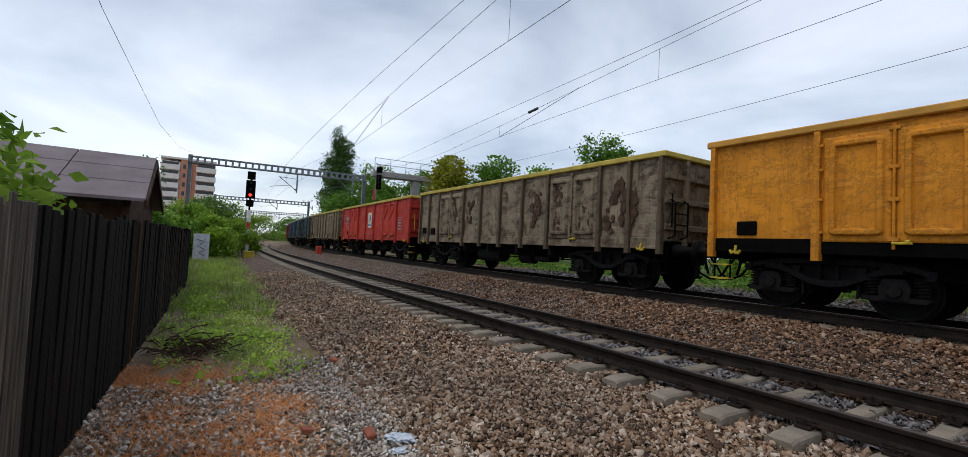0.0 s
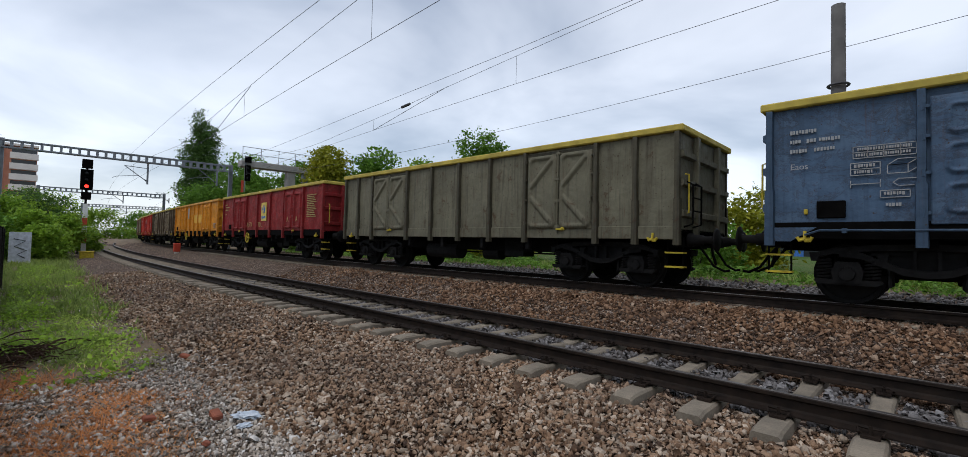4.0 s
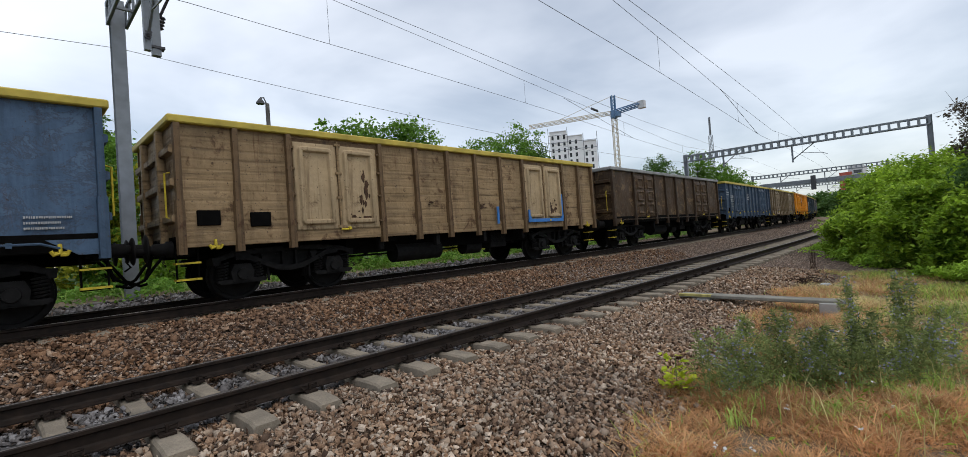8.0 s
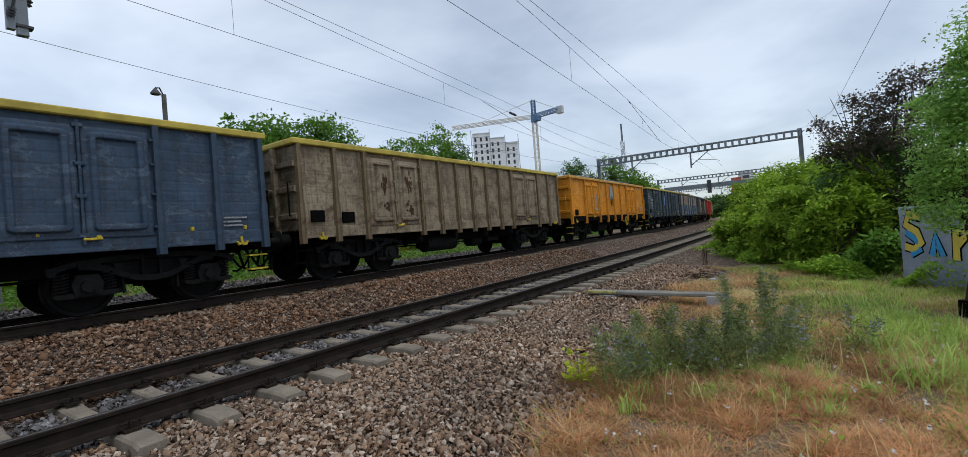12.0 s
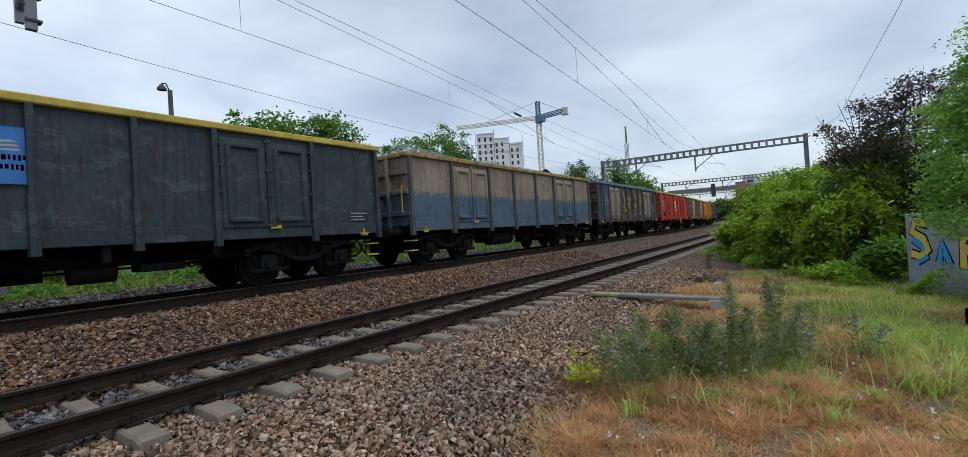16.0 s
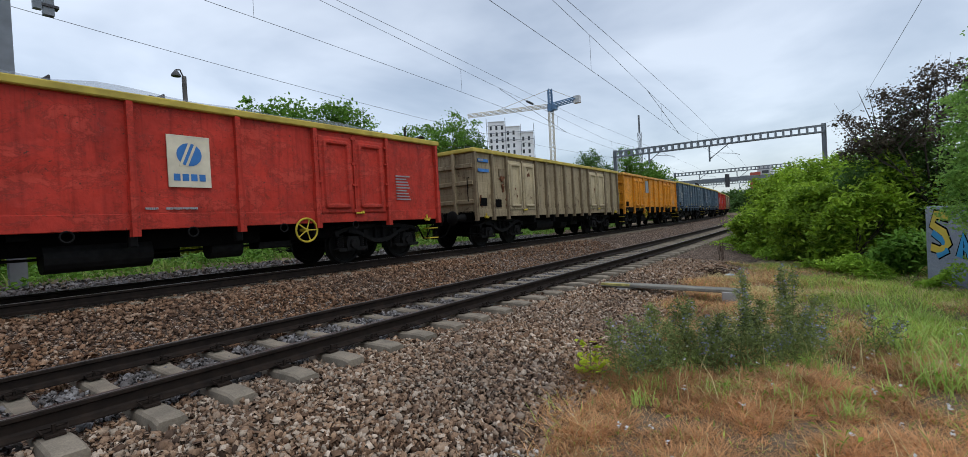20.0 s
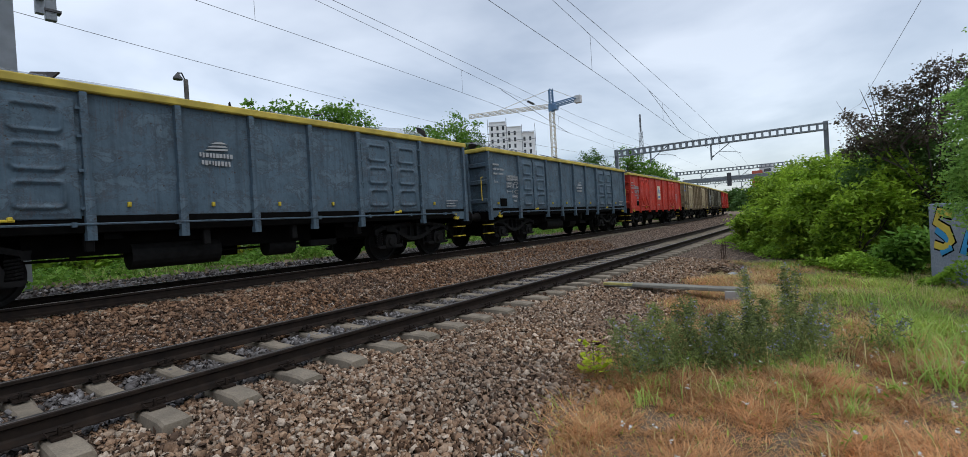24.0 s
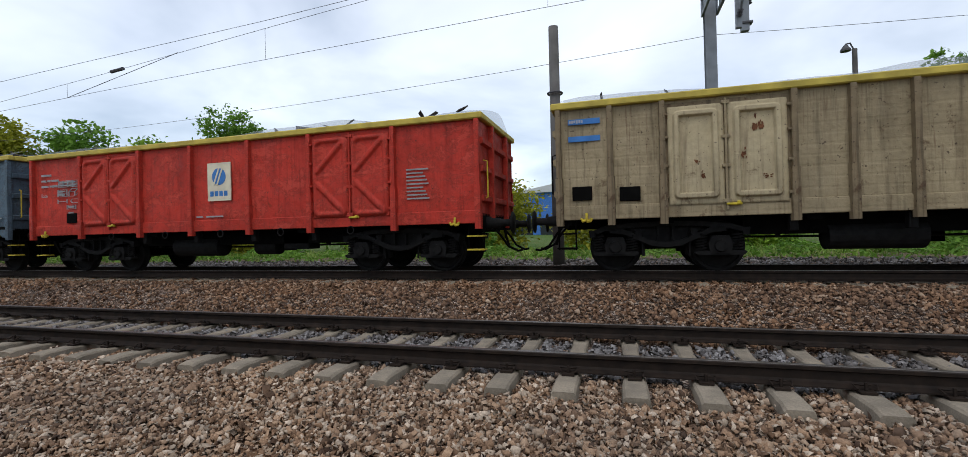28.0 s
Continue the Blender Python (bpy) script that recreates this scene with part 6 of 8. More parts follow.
def grass(name, label, xy, height, mat, rng, lean=0.5, width=0.006, base=None, kind="stuff"):
    """Bent blades, each two quads on one root."""
    n = len(xy)
    z = np.array([bank_z(x, y) for x, y in xy]) - 0.02 if base is None else base
    h = height * rng.uniform(0.45, 1.25, n)
    a = rng.uniform(0, 2 * math.pi, n)
    dx, dy = np.cos(a), np.sin(a)
    le = lean * rng.uniform(0.3, 1.3, n) * h
    w = width * rng.uniform(0.6, 1.4, n)
    root = np.stack([xy[:, 0], xy[:, 1], z], 1)
    side = np.stack([-dy * w, dx * w, 0 * w], 1)
    mid = root + np.stack([dx * le * 0.35, dy * le * 0.35, h * 0.6], 1)
    tip = root + np.stack([dx * le, dy * le, h], 1)
    v = np.stack([root - side, root + side, mid + side * 0.8, mid - side * 0.8, tip], 1).reshape(-1, 3)
    i = np.arange(n)[:, None] * 5
    f = np.concatenate([i + np.array([0, 1, 2]), i + np.array([0, 2, 3]), i + np.array([3, 2, 4])], 1).reshape(-1, 3)
    return tagged(new(name, tri_mesh(name, v, f, mat)), label, "grass", kind=kind)


def arching(name, label, xy, length, mat, rng, width):
    """Blades that rise and bow over, four pieces each."""
    n = len(xy)
    root = np.stack([xy[:, 0], xy[:, 1], np.array([bank_z(x, y) for x, y in xy]) - 0.01], 1)
    a = rng.uniform(0, 2 * math.pi, n)
    l = length * rng.uniform(0.5, 1.25, n)
    out = np.stack([np.cos(a), np.sin(a), 0 * a], 1)
    side = np.stack([-np.sin(a), np.cos(a), 0 * a], 1) * (width * rng.uniform(0.6, 1.3, n))[:, None]
    bow = rng.uniform(0.35, 1.0, n)
    rows = []
    for t, w in ((0.0, 0.8), (0.3, 1.0), (0.6, 0.9), (0.85, 0.55), (1.0, 0.1)):
        p = root + out * (l * bow * 0.75 * t ** 1.8)[:, None]
        p[:, 2] += l * (t - 0.55 * bow * t ** 2.6)
        rows += [p - side * w, p + side * w]
    v = np.stack(rows, 1).reshape(-1, 3)
    i = np.arange(n)[:, None] * 10
    f = np.concatenate([i + np.array(q) for k in range(4) for q in ((2 * k, 2 * k + 1, 2 * k + 3), (2 * k, 2 * k + 3, 2 * k + 2))], 1).reshape(-1, 3)
    return tagged(new(name, tri_mesh(name, v, f, mat)), label, "grass", kind="stuff")


def build_grass():
    rng = np.random.default_rng(7)

    def toe(x):
        return np.where(x > 0, 2.05 + 0.1 * np.clip(x - 3, 0, 8), 1.75 + 0.062 * np.maximum(0, -x - 5)) + 0.16 * np.sin(x * 1.7)

    # right: dry orange grass in tufts close by, mixed in patches with fresh grass further out and along the wall
    xy = scatter(360000, rng, (0.2, 16, -4.2, 3.1))
    xy = xy[rng.random(len(xy)) < np.clip((xy[:, 0] - 0.3) / 2.2, 0, 1) * (0.3 + 0.7 * density(xy, 0.9, 61.0, -0.5, 0.1)) + (xy[:, 0] > 3.2)]
    xy = xy[rng.random(len(xy)) < np.clip((xy[:, 1] + 4.2) / 1.6, 0, 1)]
    xy = xy[xy[:, 1] < toe(xy[:, 0]) + rng.normal(size=len(xy)) * 0.12]
    xy = xy[rng.random(len(xy)) < 1.25 - xy[:, 0] * 0.05]
    d = density(xy, 0.55, 5.0, -0.25, 0.35)
    tuft = 0.35 + 0.75 * density(xy, 1.1, 77.0, -0.3, 0.35) + 0.5 * density(xy, 3.2, 78.0, 0.0, 0.4)
    patch = density(xy, 0.75, 9.0, -0.08, 0.16)
    green = np.clip(0.22 + (-0.1 - xy[:, 1]) * 0.5 + (xy[:, 0] - 6.5) * 0.14, 0.05, 0.95)
    green = np.clip(green * (0.2 + 0.8 * patch), 0.04, 0.66)
    pick = rng.random(len(xy))
    g = pick < green
    dry = ~g & (rng.random(len(xy)) < 0.45 + 0.55 * d)
    pale = dry & (rng.random(len(xy)) < 0.08 + 0.5 * density(xy, 0.6, 21.0, -0.1, 0.3) * (xy[:, 0] > 6.0))
    grass("dry_grass", "dry orange-brown matted grass", xy[dry & ~pale], 0.115 * tuft[dry & ~pale], DRY, rng, 1.9, 0.0042)
    more = scatter(80000, rng, (2.6, 7.0, -1.4, 2.6))
    more = more[(more[:, 1] < toe(more[:, 0])) & (rng.random(len(more)) < np.clip((more[:, 0] - 2.4) * 0.8, 0, 1) * np.clip(1.0 + more[:, 1] * 0.5, 0.15, 1))]
    mt = 0.3 + 0.8 * density(more, 1.1, 77.0, -0.3, 0.35) + 0.6 * density(more, 3.2, 78.0, 0.0, 0.4)
    grass("dry_grass", "fine matted orange-brown dry grass", more, 0.085 * mt, DRY, rng, 2.3, 0.0042)
    grass("straw_grass", "pale straw-coloured dry grass", xy[pale], 0.15 * tuft[pale], STRAW, rng, 1.6, 0.003)
    dull = rng.random(len(xy)) < 0.1 + 0.6 * density(xy, 1.0, 52.0, -0.2, 0.2)
    grass("fresh_grass", "fresh green grass among the dry grass", xy[g & ~dull], 0.115 * tuft[g & ~dull], GREEN_GRASS, rng, 1.6, 0.0048)
    grass("dull_grass", "dull green weeds among the dry grass", xy[g & dull], 0.12 * tuft[g & dull], DULL_GRASS, rng, 1.4, 0.006)
    # long arching blades in the rank patch towards the wall
    c = np.array([(7.4, -0.3), (7.9, -0.5), (6.9, -0.55), (7.2, -0.8), (6.5, -0.8), (8.4, -0.35), (6.2, -1.1), (8.9, -0.6), (6.0, -0.55), (9.6, -0.2), (7.8, -1.0)])
    xy = np.concatenate([p + rng.normal(size=(70, 2)) * 0.15 for p in c])
    arching("long_grass", "long arching fresh green grass", xy, 0.36, LONG_GRASS, rng, 0.0065)
    xy = np.concatenate([p + rng.normal(size=(46, 2)) * 0.06 for p in scatter(26, rng, (4.2, 8.0, -0.4, 1.9))])
    arching("weed_tufts", "small tufts of green blades in the dry grass", xy, 0.2, LONG_GRASS, rng, 0.004)
    xy = np.stack([rng.uniform(0, 1, 420), rng.normal(size=420) * 0.28], 1)
    xy = np.stack([4.95 + 1.6 * xy[:, 0] + xy[:, 1] * 0.7, 2.1 - 1.55 * xy[:, 0] + xy[:, 1] * 0.7], 1)
    arching("aster_grass", "yellow-green blades between the flower stems", xy, 0.25, LONG_GRASS, rng, 0.0042)
    st = scatter(1100, rng, (3.4, 12, -2.0, 1.8))
    st = st[density(st, 0.9, 2.0, 0.0, 0.4) > rng.random(len(st))]
    grass("straw_stalks", "pale straw stalks standing in the grass", st, 0.36, STRAW, rng, 0.5, 0.003)
    ta = np.concatenate([scatter(1500, rng, (5.6, 8.6, -1.25, -0.3)), scatter(900, rng, (8.0, 12.0, -1.2, 1.2))])
    ta = ta[density(ta, 0.9, 17.0, -0.15, 0.2) > rng.random(len(ta))]
    grass("tall_grass", "tall fresh green grass", ta, 0.19, GREEN_GRASS, rng, 1.4, 0.007)
    leaf = rng.uniform(0, 1, (2600, 3))
    pts = np.stack([3.2 + 8 * leaf[:, 0], -1.6 + 3.2 * leaf[:, 1], -0.42 + 0.14 * leaf[:, 2]], 1)
    pts = pts[rng.random(len(pts)) < density(pts[:, :2], 1.6, 31.0, 0.1, 0.35)]
    tagged(new("weed_leaves", leaf_mesh("weed_leaves", pts, 0.06, LEAF_LIGHT, rng, 1.0, 0.4)), "small green weeds in the dry grass", "weeds", kind="stuff")
    # left: green strip along the fence, short close by and rank further out
    xy = scatter(120000, rng, (-62, -4.6, -0.2, 5.5))
    xy = xy[(xy[:, 1] < toe(xy[:, 0]) - 0.05 + rng.normal(size=len(xy)) * 0.1) & (xy[:, 1] > -0.2 + 0.0648 * (-7.2 - xy[:, 0]) * (xy[:, 0] > -19.5))]
    keep = np.clip((-8.25 + 0.58 * xy[:, 1] - 0.9 * (xy[:, 1] < 0.3) - xy[:, 0]) / 0.5, 0, 1) * (0.05 + 0.95 * density(xy, 1.3, 4.0, -0.08, 0.28))
    xy = xy[rng.random(len(xy)) < keep]
    xy = np.concatenate([xy, xy[xy[:, 0] > -14] + rng.normal(size=(int((xy[:, 0] > -14).sum()), 2)) * 0.05])
    near = np.clip((xy[:, 0] + 9.0) / 2.5, 0, 1) * 0.3 + 0.35 * (xy[:, 1] > toe(xy[:, 0]) - 0.45)
    dry = rng.random(len(xy)) < near
    far = (xy[:, 0] < -12.5) & (rng.random(len(xy)) < 0.75)
    dull = rng.random(len(xy)) < 0.45 + 0.5 * density(xy, 0.9, 44.0, -0.15, 0.2)
    grass("fresh_grass", "short green grass and weeds beside the fence", xy[~dry & ~far & ~dull], 0.1, GREEN_GRASS, rng, 1.6, 0.006)
    grass("dull_grass", "dull green grass and weeds beside the fence", xy[~dry & ~far & dull], 0.15, DULL_GRASS, rng, 1.3, 0.008)
    grass("tall_grass", "rank green grass along the line", xy[~dry & far], 0.28, DULL_GRASS, rng, 1.0, 0.012)
    grass("dry_grass", "yellowed dry grass beside the ballast", xy[dry], 0.11, STRAW, rng, 1.4, 0.006)
    xy = scatter(76000, rng, (-7.4, 1.4, -1.8, 1.5))
    xy = xy[(rng.random(len(xy)) < np.clip((1.3 - xy[:, 0]) / 1.8, 0, 1)) & ((xy[:, 1] > fence_y(xy[:, 0]) + 0.05) | (xy[:, 0] > -1.1))]
    xy = xy[density(xy, 0.8, 14.0, -0.45, 0.05) * np.clip((1.7 - xy[:, 1]) / 0.6, 0, 1) * 0.5 > rng.random(len(xy))]
    grass("dry_grass", "flattened orange dry grass on the stony path", xy, 0.075, RUST_GRASS, rng, 2.2, 0.004)
    xy = np.concatenate([np.array(p) + rng.normal(size=(k, 2)) * np.array(q) for p, q, k in (((-6.9, 0.45), (0.5, 0.3), 5200), ((-5.8, 0.95), (0.6, 0.25), 4200), ((-7.8, 0.05), (0.35, 0.25), 2400), ((-5.0, 0.5), (0.6, 0.4), 3000), ((-6.2, 1.5), (0.4, 0.2), 1500))])
    xy = xy[density(xy, 2.2, 15.0, -0.35, 0.25) > rng.random(len(xy))]
    grass("dry_grass", "matted orange dry grass in patches on the path", xy, 0.075, RUST_GRASS, rng, 2.4, 0.005)
    # weeds behind the far track: low mounds of broad leaves with blades between them
    xy = scatter(9000, rng, (-34, 40, 15.3, 19))
    xy = xy[rng.random(len(xy)) < 0.2 + 0.8 * density(xy, 0.4, 8.0, -0.3, 0.2)]
    grass("weeds", "green weeds behind the far track", xy, 0.35, DULL_GRASS, rng, 1.1, 0.016)
    xy = scatter(60000, rng, (-36, 42, 14.6, 19.0))
    mound = density(xy, 0.8, 3.0, -0.3, 0.4)
    keep = rng.random(len(xy)) < np.clip((xy[:, 1] - 14.4) * 0.9, 0, 1) * (0.15 + 0.85 * mound)
    xy, mound = xy[keep], mound[keep]
    pts = np.column_stack([xy, np.array([max(0.25, ground_z(x, y)) for x, y in xy]) + 0.03 + 0.4 * mound * rng.random(len(xy)) ** 0.5])
    tagged(new("weed_leaves", leaf_mesh("weed_leaves", pts, 0.15, LEAF_MID, rng, 1.2, 0.7)), "low broad-leaved green weeds behind the track", "weeds", kind="stuff")
    leaf = rng.uniform(0, 1, (9000, 3))
    pts = np.stack([-14.5 + 6.4 * leaf[:, 0], 0.1 + 1.75 * leaf[:, 1], -0.45 + 0.1 * leaf[:, 2] ** 2], 1)
    pts = pts[rng.random(len(pts)) < density(pts[:, :2], 1.7, 66.0, 0.0, 0.25)]
    tagged(new("weed_leaves", leaf_mesh("weed_leaves", pts, 0.05, GREEN_GRASS, rng, 1.2, 0.6)), "low yellow-green creeping weeds beside the fence", "weeds", kind="stuff")
    leaf = rng.uniform(0, 1, (15000, 3))
    pts = np.stack([-31 + 24 * leaf[:, 0], 0.2 + 1.6 * leaf[:, 1], -0.46 + 0.25 * leaf[:, 2] ** 2], 1)
    pts[:, 1] += 0.04 * (-6 - pts[:, 0])
    pts = pts[rng.random(len(pts)) < density(pts[:, :2], 0.9, 6.0, -0.05, 0.25)]
    tagged(new("weed_leaves", leaf_mesh("weed_leaves", pts, 0.085, GROUND_LEAF, rng, 1.0)), "small broad-leaved weeds beside the fence", "weeds", kind="stuff")


build_grass()


def build_aster(x, y, h, lean, seed, flowers):
    """An upright stem set with narrow leaves, blue-grey flowers near its top."""
    rng = np.random.default_rng(seed)
    a = thing("wild_flower", "grey-green wild plant with small blue flowers", "plant", "wild flowers in the dry grass")
    z = ground_z(x, y) - 0.02
    la = rng.uniform(0, 6.28)
    top = Vector((x + math.cos(la) * lean, y + math.sin(la) * lean, z + h))
    mid = Vector((x, y, z)).lerp(top, 0.5) + Vector((0, 0, 0.04))
    part("stem", Geo().tube([(x, y, z), mid, top], [0.006, 0.005, 0.002], 5), ASTER_LEAF, a)
    n = int(230 * h / 0.6)
    k = rng.random(n) ** 0.8
    b = np.array([x, y, z]) * (1 - k[:, None]) + np.array(top) * k[:, None]
    b += rng.normal(size=(n, 3)) * (0.1 * (1.2 - k))[:, None]
    part("foliage", leaf_mesh("foliage", b, 0.062, ASTER_LEAF, rng, 0.5, 0.2), ASTER_LEAF, a)
    if flowers:
        m = int(38 * flowers)
        k = rng.uniform(0.6, 1.0, m)
        b = np.array([x, y, z]) * (1 - k[:, None]) + np.array(top) * k[:, None] + rng.normal(size=(m, 3)) * 0.03
        tagged(part("flower_head", leaf_mesh("flower_head", b, 0.022, ASTER_BLUE, rng, 0.2, 0.9), ASTER_BLUE, a), kind="stuff")


def build_asters():
    rng = random.Random(12)
    for i in range(76):
        k = rng.random()
        x = 4.95 + 1.5 * k + rng.uniform(-0.35, 0.55)
        y = 2.0 - 1.5 * k + rng.uniform(-0.25, 0.3)
        build_aster(x, y, rng.choice((0.3, 0.36, 0.46, 0.56, 0.7)) * rng.uniform(0.9, 1.1), rng.uniform(0.03, 0.3), 600 + i, rng.choice((0, 0.6, 1)))
    for i, (x, y, h) in enumerate(((6.82, 0.69, 1.0), (6.86, 0.66, 0.95), (6.78, 0.72, 0.9), (6.7, 1.12, 0.95), (6.74, 1.08, 0.85), (6.3, 0.3, 0.5), (6.9, -0.1, 0.5), (6.95, -0.05, 0.45))):
        build_aster(x, y, h, 0.05 if i < 5 else 0.35, 700 + i, 1.5)
    rg = np.random.default_rng(33)
    pts = np.array([(4.85, 2.3, -0.3)]) + rg.normal(size=(70, 3)) * np.array([0.09, 0.09, 0.11])
    t = thing("seedling", "small bright yellow-green seedling by the ballast", "plant")
    part("stem", Geo().tube([(4.85, 2.3, -0.5), (4.86, 2.3, -0.1)], 0.006, 5), ASTER_LEAF, t)
    part("foliage", leaf_mesh("foliage", pts, 0.1, SEEDLING, rg, 1.2, 0.6), SEEDLING, t)
    xy = scatter(90, rg, (3.2, 8.5, -1.0, 1.6))
    pts = np.concatenate([np.array([x, y, ground_z(x, y) + rg.uniform(0.06, 0.2)]) + rg.normal(size=(7, 3)) * 0.008 for x, y in xy])
    tagged(new("white_flowers", leaf_mesh("white_flowers", pts, 0.022, PETAL, rg, 2.0, 0.8)), "tiny white flowers dotted in the dry grass", "flowers", kind="stuff")
    pts = np.array([(-7.2, 1.75, -0.3)]) + rg.normal(size=(60, 3)) * np.array([0.25, 0.06, 0.12])
    t = thing("yellow_flowers", "small yellow flowers at the edge of the ballast", "plant")
    part("foliage", leaf_mesh("foliage", pts, 0.035, LEAF_YELLOW, rg, 1.0, 0.7), LEAF_YELLOW, t)


build_asters()

# ---- painted wall, slab and litter ----
WALL = two_tone("pale_blue_grey_concrete", (0.3, 0.34, 0.42), (0.38, 0.42, 0.5), 2, 0.9, 30, 0.2, 0.005)
SPRAY_B = plain("blue_spray_paint", (0.05, 0.3, 0.6), 0.6, 0, 0.2, 3)
SPRAY_Y = plain("yellow_spray_paint", (0.65, 0.5, 0.08), 0.6, 0, 0.15, 3)
SPRAY_L = plain("light_blue_spray_paint", (0.25, 0.55, 0.75), 0.6, 0, 0.15, 3)
wall_a = math.degrees(math.atan2(-2.7, -5.6))
wl = thing("painted_wall", "pale concrete panel wall with blue and yellow graffiti", "wall", m=pose(13.35, -1.33, -0.6, 0, 0, wall_a))
for i in range(3):
    part("panel", Geo().box(i * 2.05 + 0.01, i * 2.05 + 2.04, -0.06, 0.06, 0, 1.66, c=0.015), WALL, wl)


def stroke(pts, r, y):
    return Geo().tube([(x, y, z) for x, z in pts], r, 6)


def letter(pts, mat, r):
    """A fat spray stroke with its black outline; flattened on the wall."""
    for name, rr, y, m in (("outline", r * 1.45, -0.062, BLACK), ("fill", r, -0.068, mat)):
        g = stroke(pts, rr, 0.0)
        g.v = [(x, y + 0.03 * yy, z) for x, yy, z in g.v]
        part(name, g, m, wl)


letter([(0.62, 1.45), (0.3, 1.5), (0.2, 1.3), (0.5, 1.15), (0.6, 0.95), (0.4, 0.8), (0.15, 0.85)], SPRAY_Y, 0.085)
letter([(0.2, 1.15), (0.45, 1.0), (0.55, 0.8), (0.3, 0.7)], SPRAY_B, 0.07)
letter([(0.85, 0.7), (0.95, 1.1), (1.1, 0.7), (0.98, 0.9)], SPRAY_B, 0.08)
letter([(1.4, 0.65), (1.42, 1.2), (1.7, 1.15), (1.45, 0.95)], SPRAY_Y, 0.08)
letter([(1.95, 0.6), (2.1, 1.15), (2.3, 0.6)], SPRAY_L, 0.09)
letter([(2.6, 0.6), (2.65, 1.2), (2.95, 1.1), (2.7, 0.9), (3.0, 0.6)], SPRAY_B, 0.09)
letter([(3.4, 0.6), (3.5, 1.2), (3.8, 0.65)], SPRAY_Y, 0.09)

SLAB = two_tone("mossy_concrete_slab", (0.33, 0.31, 0.26), (0.22, 0.21, 0.18), 2.5, 0.9, 40, 0.3, 0.006)
for k in (1.75, 3.7):
    mesh_thing("support_block", Geo().box(9.58, 9.92, k - 0.12, k + 0.12, -0.55, -0.262, c=0.01), CONCRETE, "rough concrete block under the slab", "block", "blocks under the slab")
sl = thing("concrete_slab", "long concrete slab lying across a drain, one end yellow", "slab", m=pose(9.75, 2.85, -0.24, 1.0, 0, 1))
part("slab", Geo().box(-0.14, 0.14, -1.3, 1.3, -0.025, 0.04, c=0.012), SLAB, sl)
part("yellow_mark", Geo().box(-0.144, -0.06, 0.7, 1.304, 0.0, 0.045, c=0.004), plain("worn_yellow_mark", (0.4, 0.35, 0.12), 0.8, 0, 0.4, 12), sl)
rg = np.random.default_rng(77)
for x, y, s, n in ((-8.9, 0.55, 0.62, 150), (13.4, 2.7, 0.45, 70)):
    pile = thing("brushwood", "heap of dead brown twigs", "brushwood", m=pose(x, y, -0.45))
    for i in range(n):
        a = rg.uniform(0, 6.28)
        c = Vector((rg.normal() * s * 0.5, rg.normal() * s * 0.4, abs(rg.normal()) * 0.09))
        d = Vector((math.cos(a), math.sin(a), rg.normal() * 0.25)) * rg.uniform(0.12, 0.34) * s
        part("twig", Geo().tube([c - d, c + Vector((0, 0, 0.03)), c + d], [0.011, 0.01, 0.004], 4), OLDWOOD, pile)
st = thing("dead_stalks", "bare dead stalks standing by the bank", "plant", m=pose(16.5, 3.0, -0.45))
for i in range(9):
    part("stalk", Geo().tube([(0.1 * i - 0.4, 0.05 * (i % 3), 0), (0.1 * i - 0.4 + 0.05 * (i % 4 - 1.5), 0.05, 0.4), (0.1 * i - 0.4 + 0.1 * (i % 4 - 1.5), 0.05, 0.55 + 0.08 * (i % 5))], [0.008, 0.006, 0.003], 4), OLDWOOD, st)
BAG = Mat("thin_plastic", 0.25)
BAG.color(BAG.ramp(BAG.noise(20, 4), [(0.3, (0.35, 0.42, 0.5)), (0.7, (0.65, 0.7, 0.75))]))
BAG = BAG.m


def crumpled(name, x, y, z, s, mat, label, seed):
    bm = bmesh.new()
    bmesh.ops.create_icosphere(bm, subdivisions=3, radius=1)
    for v in bm.verts:
        n = noise.noise(v.co * 2.3 + Vector((seed, 0, 0)))
        v.co = Vector((v.co.x * s, v.co.y * s * 0.7, v.co.z * s * 0.28)) * (1 + 0.7 * n)
    me = bpy.data.meshes.new(name)
    bm.to_mesh(me)
    bm.free()
    me.materials.append(mat)
    ob = tagged(new(name, me), label, "litter")
    ob.matrix_basis = pose(x, y, z, 0, 0, seed * 40)


